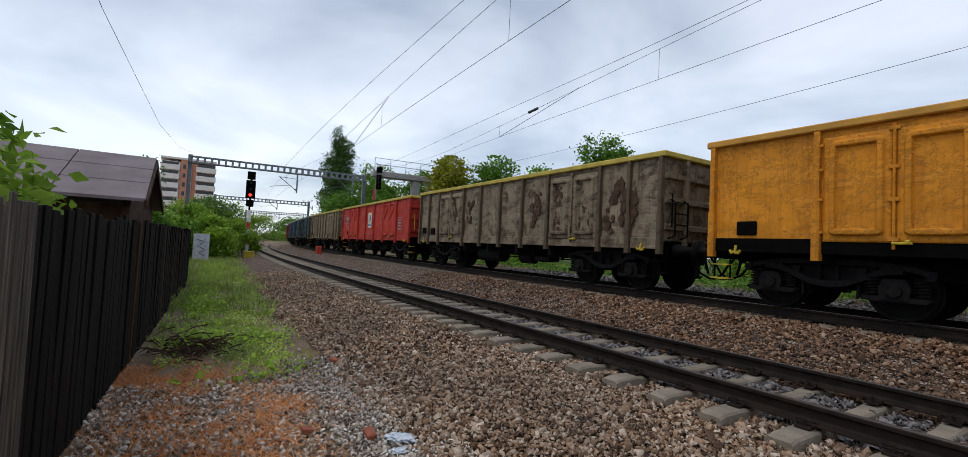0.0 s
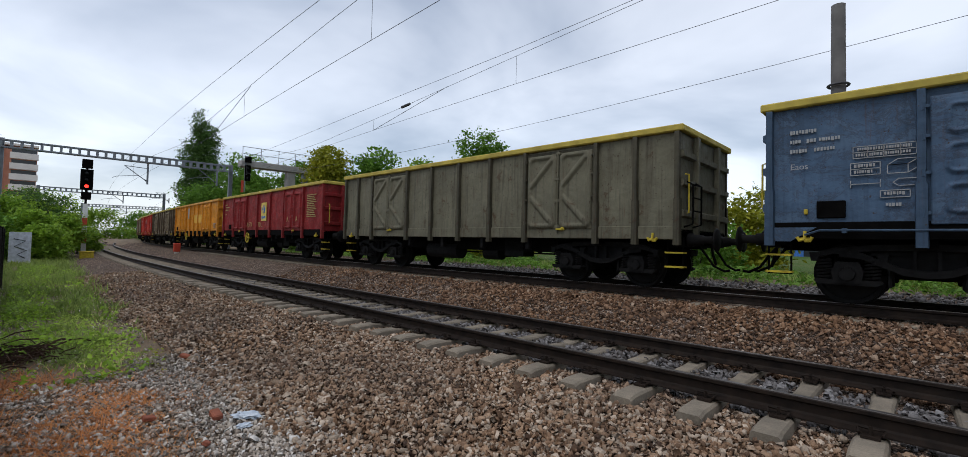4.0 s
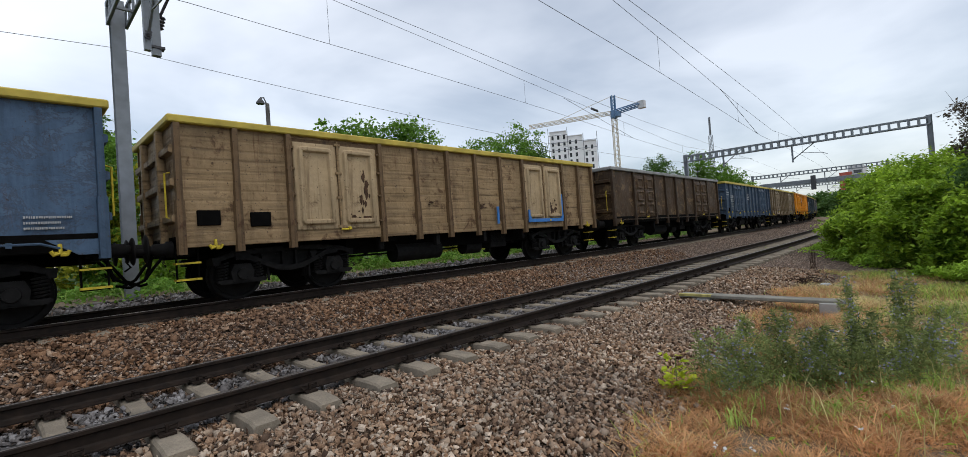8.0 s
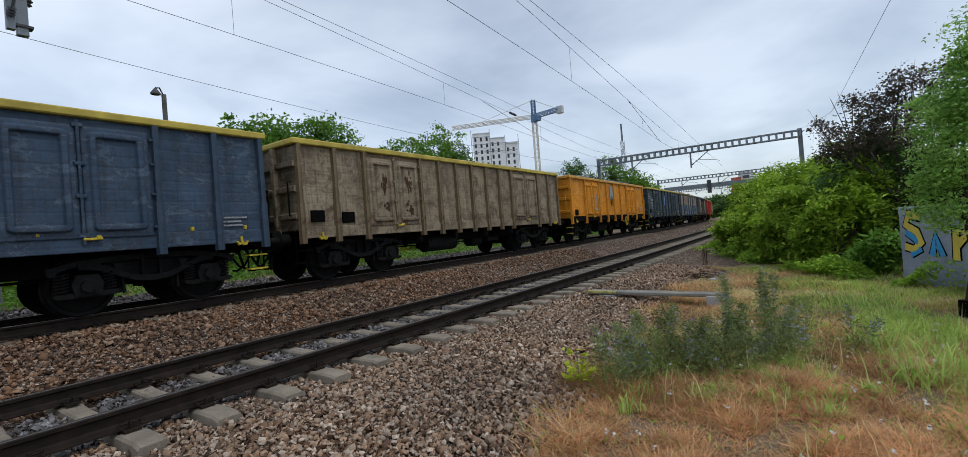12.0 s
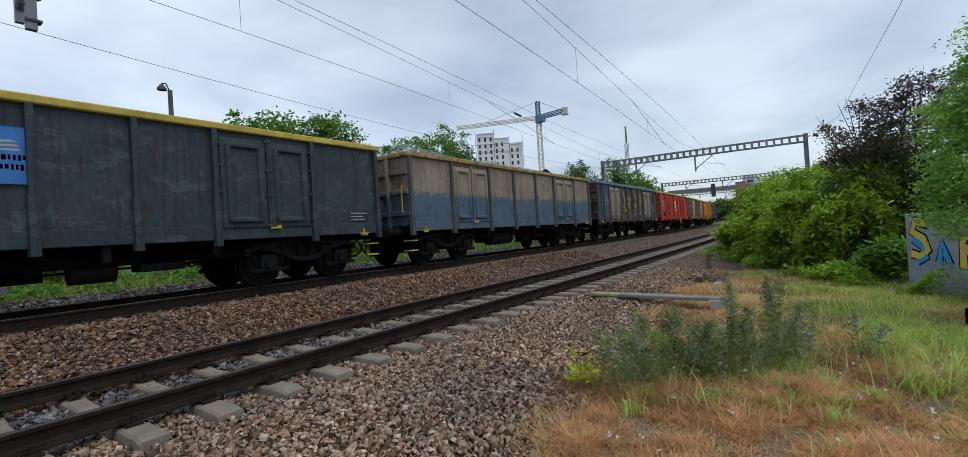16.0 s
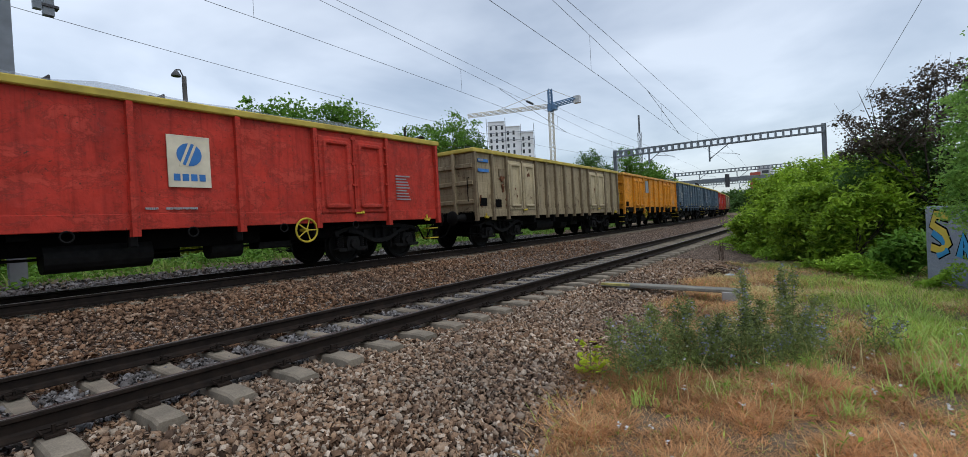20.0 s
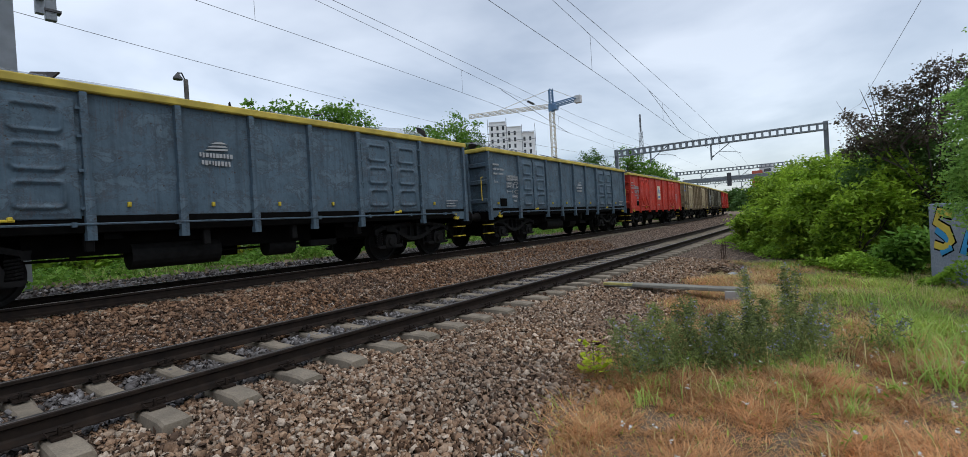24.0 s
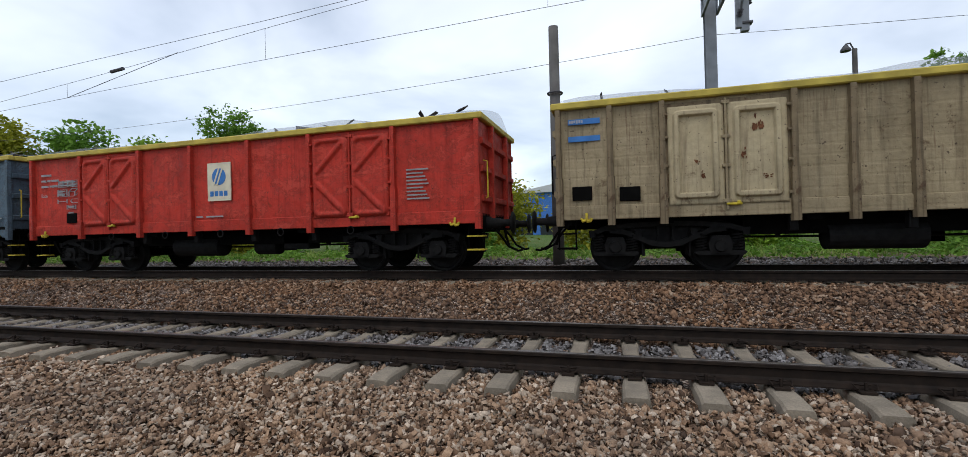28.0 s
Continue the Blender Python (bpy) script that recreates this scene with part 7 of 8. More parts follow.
crumpled("plastic_bag", -4.8, 1.95, -0.4, 0.11, BAG, "crumpled clear plastic bag on the stones", 1.0)
crumpled("plastic_bag", -4.6, 1.85, -0.41, 0.06, BAG, "small scrap of pale plastic on the stones", 2.0)
crumpled("plastic_bag", 13.2, 2.3, -0.4, 0.1, BAG, "white plastic litter by the brushwood", 3.0)
BRICK = plain("broken_brick", (0.3, 0.1, 0.06), 0.9, 0, 0.3, 10)
for i, (x, y, s) in enumerate(((-5.0, 1.75, 0.07), (-7.6, 2.15, 0.06), (-5.3, 1.3, 0.05), (-4.4, 1.5, 0.04))):
    b = mesh_thing("brick_piece", Geo().box(-s, s, -s * 0.6, s * 0.6, -s * 0.4, s * 0.4, c=s * 0.15), BRICK, "broken piece of red brick on the stones", "brick", "brick pieces")
    b.matrix_basis = pose(x, y, -0.4, 8 * i, 12, 50 * i)

# ---- markings and loads of the wagons ----
BLUE_MARK = plain("blue_mark", (0.04, 0.16, 0.42), 0.6, 0, 0.15)
CREAM_MARK = plain("cream_panel", (0.62, 0.56, 0.42), 0.6, 0, 0.15, 4)
GREY_MARK = plain("grey_patch", (0.24, 0.26, 0.27), 0.6, 0, 0.15, 4)
YELL_MARK = plain("pale_yellow_chalk", (0.42, 0.34, 0.15), 0.8, 0, 0.15, 8)
SCRAP = plain("dark_scrap_steel", (0.05, 0.042, 0.038), 0.7, 0.2, 0.5, 6)
NET = Mat("fine_grey_net", 0.7)
NET.color((0.33, 0.35, 0.36))
NET.b.inputs["Alpha"].default_value = 0.3
NET = NET.m
PATCH_Y = plain("lighter_yellow_patch", (0.66, 0.36, 0.05), 0.6, 0, 0.2, 3)
RUST = plain("bare_rust", (0.14, 0.055, 0.025), 0.9, 0, 0.4, 9)
RUSTY = plain("dark_rust", (0.065, 0.035, 0.02), 0.9, 0, 0.5, 9)
FACE = -1.385  # the side that the camera sees


def plate(w, name, x0, x1, z0, z1, mat, label="", y=FACE - 0.022):
    return part(name, Geo().box(x0, x1, y - 0.004, y + 0.02, z0, z1), mat, w, label)


def bars(w, x, z, rows, mat=WHITE, h=0.07, gap=0.06, y=FACE - 0.022):
    """Lines of lettering as rows of small bars; each row is a list of (start, length)."""
    rng = random.Random(int(x * 100) + len(rows))
    g = Geo()
    for i, row in enumerate(rows):
        for a, b in row:
            t = a
            while t < a + b - 0.01:
                d = rng.uniform(0.3, 0.6) * h
                k = rng.uniform(0.75, 1.0)
                g.box(x + t, x + min(t + d, a + b), y - 0.004, y + 0.02, z - i * (h + gap) - h * k, z - i * (h + gap))
                t += d + rng.uniform(0.14, 0.3) * h
    tagged(part("lettering", g, mat, w), kind="stuff")


def script(w, words, x, z, size, mat, y=FACE - 0.028, slant=0.0):
    """Real letters from the built-in font, laid on the side wall."""
    cu = bpy.data.curves.new("words", "FONT")
    cu.body, cu.size, cu.extrude, cu.shear = words, size, 0.002, slant
    ob = bpy.data.objects.new("words", cu)
    me = bpy.data.meshes.new_from_object(ob)
    bpy.data.objects.remove(ob)
    me.materials.clear()
    me.materials.append(mat)
    return part("lettering", me, mat, w, m=pose(x, y, z, 90, 0, 0))


def number_block(w, x, z, mat=WHITE):
    bars(w, x, z, [[(0, 0.36)], [(0, 0.16), (0.22, 0.12), (0.38, 0.26)], [(0, 0.24), (0.32, 0.28)]], mat, 0.06, 0.09)
    script(w, "Eaos", x, z - 0.62, 0.13, mat)


def table_block(w, x, z, mat=WHITE):
    """The painted data table: a ruled grid, a box, an arrow and short lines."""
    y, t = FACE - 0.022, 0.009
    g = Geo()

    def rule(x0, z0, x1, z1):
        d = Vector((x1 - x0, 0, z1 - z0))
        m = Matrix.Translation((x + x0, 0, z + z0)) @ Matrix.Rotation(-math.atan2(z1 - z0, x1 - x0), 4, "Y")
        g.box(-t / 2, d.length + t / 2, y - 0.004, y + 0.02, -t / 2, t / 2, m)

    def outline(pts):
        for p, q in zip(pts, pts[1:] + pts[:1]):
            rule(*p, *q)

    outline([(0.05, 0), (0.75, 0), (0.75, -0.17), (0.05, -0.17)])
    rule(0.05, -0.085, 0.75, -0.085)
    for k in (0.22, 0.4, 0.58):
        rule(k, 0, k, -0.17)
    outline([(0.02, -0.24), (0.36, -0.24), (0.36, -0.42), (0.02, -0.42)])
    rule(0.02, -0.33, 0.36, -0.33)
    outline([(0.44, -0.3), (0.66, -0.3), (0.66, -0.42), (0.44, -0.42)])
    outline([(0.44, -0.3), (0.55, -0.22), (0.78, -0.22), (0.66, -0.3)])
    rule(0.78, -0.22, 0.78, -0.34)
    rule(0.78, -0.34, 0.66, -0.42)
    outline([(0.5, -0.55), (0.56, -0.5), (0.76, -0.5), (0.82, -0.55), (0.76, -0.6), (0.56, -0.6)])
    rule(0.02, -0.55, 0.36, -0.55)
    rule(0.02, -0.5, 0.02, -0.6)
    rule(0.36, -0.5, 0.36, -0.6)
    outline([(0.36, -0.66), (0.68, -0.66), (0.68, -0.76), (0.36, -0.76)])
    tagged(part("data_table", g, mat, w), kind="stuff")
    bars(w, x, z - 0.02, [[(0.1, 0.6)], [(0.08, 0.62)]], mat, 0.045, 0.04)
    bars(w, x + 0.06, z - 0.26, [[(0, 0.24)], [(0, 0.22)]], mat, 0.05, 0.04)
    bars(w, x + 0.4, z - 0.68, [[(0, 0.24)], [], [(0.02, 0.18)]], mat, 0.05, 0.03)


def text_lines(w, x, z, n, mat=WHITE, length=0.6):
    bars(w, x, z, [[(0, length * (1 - 0.25 * ((i * 7) % 4) / 3))] for i in range(n)], mat, 0.035, 0.04)


def logo_panel(w, x, mat=CREAM_MARK):
    plate(w, "logo_panel", x - 0.34, x + 0.34, Z0 + 0.55, Z0 + 1.45, mat, "cream panel with a blue round emblem")
    part("emblem", Geo().cyl((x, FACE - 0.02, Z0 + 1.12), (x, FACE - 0.032, Z0 + 1.12), 0.2, n=24), BLUE_MARK, w, "blue round emblem")
    for d in (-0.07, 0.03):
        g = Geo().box(-0.02, 0.02, -0.004, 0.004, -0.22, 0.22, pose(x + d, FACE - 0.036, Z0 + 1.12, 0, 22, 0))
        part("emblem_stripe", g, mat, w)
    for i in range(4):
        plate(w, "lettering", x - 0.26 + i * 0.135, x - 0.16 + i * 0.135, Z0 + 0.66, Z0 + 0.78, BLUE_MARK, y=FACE - 0.028)


def white_emblem(w, x, z, mat=WHITE):
    """Three slanting strokes over two lines of small lettering."""
    for i in range(3):
        part("emblem", Geo().prism([(x - 0.2 + 0.05 * i, z + 0.06 * i), (x + 0.2, z + 0.02 + 0.06 * i), (x + 0.2 - 0.05 * i, z + 0.05 + 0.06 * i), (x - 0.12 + 0.05 * i, z + 0.035 + 0.06 * i)], "y", FACE - 0.028, FACE), mat, w)
    bars(w, x - 0.28, z - 0.04, [[(0, 0.58)], [(0.03, 0.5)]], mat, 0.085, 0.05)


def card_box(w, x, z=None):
    z = Z0 + 0.16 if z is None else z
    part("card_holder", Geo().box(x, x + 0.36, FACE - 0.03, FACE + 0.02, z, z + 0.26, c=0.01), BLACK, w, "dark label holder")


def blotches(w, spots, mat):
    """Clusters of small ragged patches where the paint has come off."""
    rng = random.Random(len(spots) + 3)
    for x, z, rx, rz in spots:
        g = Geo()
        for k in range(11):
            a, d = rng.uniform(0, 6.28), rng.random() ** 0.6
            cx, cz, s = x + rx * d * math.cos(a), z + rz * d * math.sin(a), rng.uniform(0.16, 0.5) * (1.1 - 0.7 * d)
            n = 11
            pts = [(cx + max(rx, 0.05) * s * rng.uniform(0.45, 1.2) * math.cos(6.2832 * i / n), cz + max(rz, 0.05) * s * rng.uniform(0.45, 1.2) * math.sin(6.2832 * i / n)) for i in range(n)]
            y = -1.408 if abs(abs(x) - 3.5) < 0.98 else FACE - 0.02
            g.prism(pts, "y", y - 0.0006 * k - 0.002, y + 0.02)
        tagged(part("paint_patch", g, mat, w), kind="stuff")


def scrawl(w, pts, mat, r=0.03, y=FACE - 0.06):
    g = Geo().tube([(x, y, z) for x, z in pts], r, 5)
    g.v = [(p[0], FACE - 0.026 + (p[1] - y) * 0.3, p[2]) for p in g.v]
    part("scrawl", g, mat, w)


def scrap_load(w, seed, big=1.0):
    """Scrap heaped in the wagon, some of it above the rim, under a net."""
    rng = random.Random(seed)
    load = part("scrap_heap", heap_geo(seed), SCRAP, w, "dark mixed steel scrap")
    for i in range(20 if big > 0.7 else 0):
        x, y = rng.uniform(-6, 6), rng.uniform(-1.1, 0.6)
        l, wd = rng.uniform(0.1, 0.35), rng.uniform(0.02, 0.14)
        g = Geo().prism([(-l, -wd), (l * rng.uniform(0.5, 1.0), -wd * rng.uniform(0.3, 1.0)), (l, wd * 0.6), (0.1 * l, wd * rng.uniform(0.7, 1.3)), (-l * 0.8, wd * 0.5)], "z", -0.012, 0.012)
        p = part("scrap_piece", g, SCRAP, load, m=pose(x, y, ZT + rng.uniform(-0.02, 0.24), rng.uniform(-70, 70), rng.uniform(-40, 40), rng.uniform(0, 180)))
    part("net", net_geo(seed, big), NET, load, "thin grey net over the load")


def heap_geo(seed):
    g = Geo()
    nx, ny = 40, 10
    for i in range(nx + 1):
        for j in range(ny + 1):
            x, y = -6.3 + 12.6 * i / nx, -1.3 + 2.6 * j / ny
            g.v.append((x, y, ZT - 0.22 + 0.28 * noise.noise(Vector((x * 0.9, y * 0.9, seed)))))
    for i in range(nx):
        for j in range(ny):
            a = i * (ny + 1) + j
            g.f.append((a, a + ny + 1, a + ny + 2, a + 1))
    return g


def net_geo(seed, big):
    g = Geo()
    nx, ny = 40, 8
    for i in range(nx + 1):
        for j in range(ny + 1):
            x, y = -6.4 + 12.8 * i / nx, -1.4 + 2.8 * j / ny
            k = 1 - (y / 1.4) ** 2
            g.v.append((x, y, ZT - 0.01 + k * big * max(0.04, 0.32 + 0.26 * noise.noise(Vector((x * 0.6, y * 0.6, seed + 5.0))))))
    for i in range(nx):
        for j in range(ny):
            a = i * (ny + 1) + j
            g.f.append((a, a + ny + 1, a + ny + 2, a + 1))
    return g


def mark_wagons():
    W = dict(WAGONS)
    for n in (-2, 0, 7, 10, 16, 21):
        card_box(W[n], -5.3)
        card_box(W[n], -4.95 - 1.2, Z0 + 0.2)
    for n in (4, 5, 6, 9, 12, 18, 19, 22):
        card_box(W[n], -5.75)
        number_block(W[n], -6.2 if n in (5, 9) else -6.1, Z0 + 1.55, WHITE)
        table_block(W[n], -5.35, Z0 + 1.2)
        text_lines(W[n], 5.55, Z0 + 0.35, 3, WHITE, 0.5)
    for n, x in ((4, -0.65), (6, 0.6), (19, 0.6), (5, -1.9 + 0.1), (9, -0.65), (18, -0.65)):
        white_emblem(W[n], x, Z0 + (1.2 if n in (5, 9, 18) else 1.0))
    for n in (15, 20, -1, 23):
        logo_panel(W[n], 0.0)
        number_block(W[n], -6.05, Z0 + 1.5)
        table_block(W[n], -5.45, Z0 + 1.3)
        card_box(W[n], -5.1)
        text_lines(W[n], 4.85, Z0 + 1.0, 9, WHITE, 0.5)
        bars(W[n], 2.0 - 2.7, Z0 + 0.2, [[(0, 0.2), (0.3, 0.5)]], WHITE, 0.04, 0.03)
    w = W[2]
    logo_panel(w, 0.0, plain("yellow_panel", (0.6, 0.45, 0.1), 0.6))
    number_block(w, -6.1, Z0 + 1.6, YELL_MARK)
    text_lines(w, 4.9, Z0 + 1.55, 13, YELL_MARK, 0.85)
    script(w, "A,STII", -2.38, Z0 + 0.28, 0.32, YELL_MARK, slant=0.1)
    script(w, "TU...", -0.74, Z0 + 0.26, 0.32, YELL_MARK, slant=0.05)
    for x in (2.95, 3.9):
        script(w, "A", x, Z0 + 0.45, 0.32, YELL_MARK, y=-1.46)
    card_box(w, -5.4)
    for n in (1, 11, 17):
        card_box(W[n], -5.9)
        plate(W[n], "panel_patch", -1.95 if n != 11 else -0.6, -1.2 if n != 11 else -0.1, Z0 + 1.0, Z0 + 1.75, GREY_MARK, "grey painted patch")
        text_lines(W[n], 5.3, Z0 + 0.55, 4, WHITE, 0.5)
        if n == 1:
            for x0 in (0.08, 1.33):
                plate(W[n], "repainted_patch", x0, x0 + 1.08, Z0 + 0.65, Z0 + 1.2, PATCH_Y)
    w = W[11]
    scrawl(w, [(-3.6, Z0 + 0.4), (-3.4, Z0 + 1.2), (-3.1, Z0 + 0.5), (-2.9, Z0 + 1.2), (-2.7, Z0 + 0.4), (-3.5, Z0 + 0.5)], WHITE, 0.07, -1.5)
    scrawl(w, [(-0.6, Z0 + 0.5), (-0.4, Z0 + 1.2), (-0.2, Z0 + 0.6), (-0.5, Z0 + 0.7), (-0.2, Z0 + 1.1)], BLACK, 0.03)
    plate(W[12], "logo_panel", 0.02 - 0.6, 0.45 - 0.55 + 0.1, Z0 + 0.75, Z0 + 1.55, BLUE_MARK, "blue panel with a white emblem")
    white_emblem(W[12], -0.3, Z0 + 1.2)
    # scratches and patches seen on single wagons
    blotches(W[7], [(-2.95, Z0 + 0.85, 0.16, 0.45), (-3.0, Z0 + 0.3, 0.3, 0.16), (-1.1, Z0 + 0.6, 0.1, 0.06), (0.7, Z0 + 0.5, 0.25, 0.1), (3.9, Z0 + 0.5, 0.3, 0.3)], RUSTY)
    for x0, x1, z0, z1 in ((2.6, 4.4, 0.02, 0.12), (2.62, 2.75, 0.1, 0.4), (4.3, 4.42, 0.1, 0.9), (1.22, 1.3, 0.02, 0.5)):
        plate(W[7], "blue_smear", x0, x1, Z0 + z0, Z0 + z1, BLUE_MARK, "smear of bright blue paint", y=-1.47)
    blotches(W[10], [(-3.9, Z0 + 1.1, 0.12, 0.4), (-3.0, Z0 + 1.2, 0.14, 0.4), (-3.0, Z0 + 0.5, 0.25, 0.2), (-3.8, Z0 + 0.5, 0.2, 0.2)], RUSTY)
    blotches(W[14], [(3.2, Z0 + 1.5, 0.14, 0.2), (5.0, Z0 + 1.3, 0.12, 0.3), (-1.9, Z0 + 0.9, 0.2, 0.3), (0.5, Z0 + 1.0, 0.2, 0.3)], RUSTY)
    for x0, x1, z0, z1 in ((-5.8, -4.63, 0.03, 1.88), (-6.3, -5.95, 0.05, 0.3), (1.4, 2.3, 0.05, 0.6), (4.8, 5.3, 0.5, 0.9)):
        plate(W[14], "blue_patch", x0, x1, Z0 + z0, Z0 + z1, PAINTS["navy"], "flaking dark blue paint")
    number_block(W[14], -5.7, Z0 + 1.6)
    table_block(W[14], -5.4, Z0 + 1.15)
    cream, ochre = plain("old_cream_paint", (0.24, 0.2, 0.145), 0.8, 0, 0.3, 9), plain("ochre_spray_paint", (0.34, 0.23, 0.06), 0.8, 0, 0.4, 8)
    blotches(W[14], [(-1.8, Z0 + 1.0, 0.4, 0.6), (-0.6, Z0 + 1.3, 0.4, 0.3), (0.6, Z0 + 0.7, 0.45, 0.5), (1.9, Z0 + 1.2, 0.35, 0.5), (5.4, Z0 + 0.8, 0.5, 0.5)], cream)
    blotches(W[14], [(-1.5, Z0 + 0.5, 0.35, 0.25), (-0.7, Z0 + 0.9, 0.3, 0.4), (0.7, Z0 + 1.4, 0.3, 0.25), (1.8, Z0 + 0.4, 0.35, 0.25), (-3.9, Z0 + 0.55, 0.25, 0.3), (3.1, Z0 + 0.6, 0.25, 0.3)], ochre)
    blotches(W[0], [(5.4, Z0 + 1.0, 0.5, 0.75), (5.0, Z0 + 0.6, 0.3, 0.4), (3.0, Z0 + 1.25, 0.28, 0.4), (3.0, Z0 + 0.5, 0.3, 0.3), (1.9, Z0 + 0.9, 0.4, 0.6), (-1.9, Z0 + 1.0, 0.35, 0.5), (-3.2, Z0 + 1.0, 0.3, 0.5), (4.0, Z0 + 0.6, 0.2, 0.4)], RUSTY)
    for n in (16, 21):
        for z in (1.62, 1.3):
            plate(W[n], "number_panel", -6.2, -5.62, Z0 + z, Z0 + z + 0.1, BLUE_MARK, "blue number panel")
        bars(W[n], -6.18, Z0 + 1.7, [[(0, 0.25)]], WHITE, 0.06, 0.05, FACE - 0.03)
    for n in (16, 21):
        blotches(W[n], [(-3.05, Z0 + 1.35, 0.1, 0.22), (-3.25, Z0 + 0.9, 0.05, 0.12), (-4.0, Z0 + 0.8, 0.06, 0.05), (-3.9, Z0 + 0.55, 0.05, 0.09), (-2.9, Z0 + 0.5, 0.08, 0.05), (3.3, Z0 + 1.0, 0.1, 0.2)], RUST)
    part("repair_plate", placard(-5.0, -4.66, Z0 + 1.2, Z0 + 1.46, -1, 1.4), RIBS["cream"], W[16], "rust-edged repair plate")
    blotches(W[16], [(-4.85, Z0 + 1.12, 0.2, 0.14), (-4.8, Z0 + 0.85, 0.08, 0.25), (-4.6, Z0 + 0.3, 0.1, 0.25), (-6.1, Z0 + 0.3, 0.1, 0.3)], RUST)
    part("red_mark", Geo().cyl((5.9, FACE - 0.03, Z0 + 0.42), (5.9, FACE, Z0 + 0.42), 0.06, n=14), RED_PAINT, W[5], "small red spot")
    for n in (2, 11, 13, 14, 15, 16, 18, 19, 20, 21, 23):
        scrap_load(W[n], n, 0.6 if n in (2, 16) else 1.0)
    for n in (5, 6, 7, 4):
        rng = random.Random(n)
        for i in range(3):
            x = rng.uniform(-5.5, 5.5)
            g = Geo().box(-0.2, 0.2, -0.1, 0.1, -0.04, 0.06, pose(x, rng.uniform(-1, 0.5), ZT + 0.02, 20, 15, 30 * i))
            part("scrap_piece", g, SCRAP, W[n])


mark_wagons()

# ---- sleepers, fastenings and stones ----
def sleeper_geo():
    """A concrete sleeper, waisted in the middle, with sloping ends."""
    g = Geo()
    prof = ((-1.3, -0.02), (-1.2, 0.0), (-0.95, 0.0), (-0.45, -0.03), (0.45, -0.03), (0.95, 0.0), (1.2, 0.0), (1.3, -0.02))
    for y, dz in prof:
        w = 0.108 if abs(y) > 0.6 else 0.09
        z = -0.186 + dz
        g.v += [(-w - 0.03, y, -0.42), (-w, y, z - 0.02), (-w + 0.02, y, z), (w - 0.02, y, z), (w, y, z - 0.02), (w + 0.03, y, -0.42)]
    n = 6
    for k in range(len(prof) - 1):
        for i in range(n):
            j = (i + 1) % n
            g.f.append((k * n + i, k * n + j, (k + 1) * n + j, (k + 1) * n + i))
    g.f += [tuple(range(n))[::-1], tuple(range(len(g.v) - n, len(g.v)))]
    return g


def clip_geo():
    """A rail clip: base, bolt and spring."""
    g = Geo().box(-0.06, 0.06, -0.05, 0.05, -0.185, -0.165)
    g.cyl((0, 0, -0.17), (0, 0, -0.1), 0.014, n=6)
    g.tube([(-0.07, 0.03, -0.15), (-0.085, -0.03, -0.125), (-0.03, -0.01, -0.12), (0.03, -0.01, -0.12), (0.085, -0.03, -0.125), (0.07, 0.03, -0.15)], 0.009, 5)
    return g


SLEEPER_ME = fixed(sleeper_geo().mesh("sleeper", SLEEPER))
CLIP_ME = fixed(clip_geo().mesh("rail_clip", RAIL))
rng = random.Random(3)
for n in range(-130, 131):
    u = -0.015 + 0.6 * n
    s = part("sleeper", SLEEPER_ME, SLEEPER, TRACK_N, m=line_pose(u, YN) @ pose(0, rng.uniform(-0.02, 0.02), rng.uniform(-0.006, 0.004), 0, 0, rng.uniform(-0.6, 0.6)))
    if abs(n) < 26:
        for v in (-0.86, -0.645, 0.645, 0.86):
            part("rail_clip", CLIP_ME, RAIL, s, m=pose(0, v, 0, 0, 0, 0 if abs(v) < 0.75 else 180))
for n in range(-60, 61):
    part("sleeper", SLEEPER_ME, SLEEPER, TRACK_F, m=line_pose(0.1 + 0.6 * n, YF, ZF - 0.015))


def stone_mat(name, stops, rough=0.9):
    k = Mat(name, rough)
    k.b.inputs["Specular IOR Level"].default_value = 0.15
    r = k.island()
    v = k.vec(world=True)
    c = k.ramp(r, stops)
    c = k.mix(0.6, c, k.ramp(k.noise(60, 3, 0.6, v), [(0.3, 0.5), (0.65, 1.0)]), "MULTIPLY")
    c = k.mix(k.ramp(k.noise(0.5, 3, 0.5, v), [(0.4, 0.0), (0.65, 0.35)]), c, (0.1, 0.085, 0.075))
    k.color(c)
    return k.m


STONE_NEAR = stone_mat("crushed_stone", [(0.0, (0.06, 0.034, 0.022)), (0.25, (0.26, 0.157, 0.095)), (0.55, (0.46, 0.3, 0.19)), (0.8, (0.38, 0.3, 0.225)), (1.0, (0.75, 0.6, 0.46))])
STONE_FAR = stone_mat("brown_crushed_stone", [(0.0, (0.07, 0.037, 0.022)), (0.4, (0.24, 0.132, 0.074)), (0.8, (0.35, 0.205, 0.12)), (1.0, (0.52, 0.38, 0.27))])
STONE_GREY = stone_mat("grey_crushed_stone", [(0.0, (0.08, 0.073, 0.07)), (0.5, (0.19, 0.175, 0.17)), (1.0, (0.32, 0.305, 0.3))])
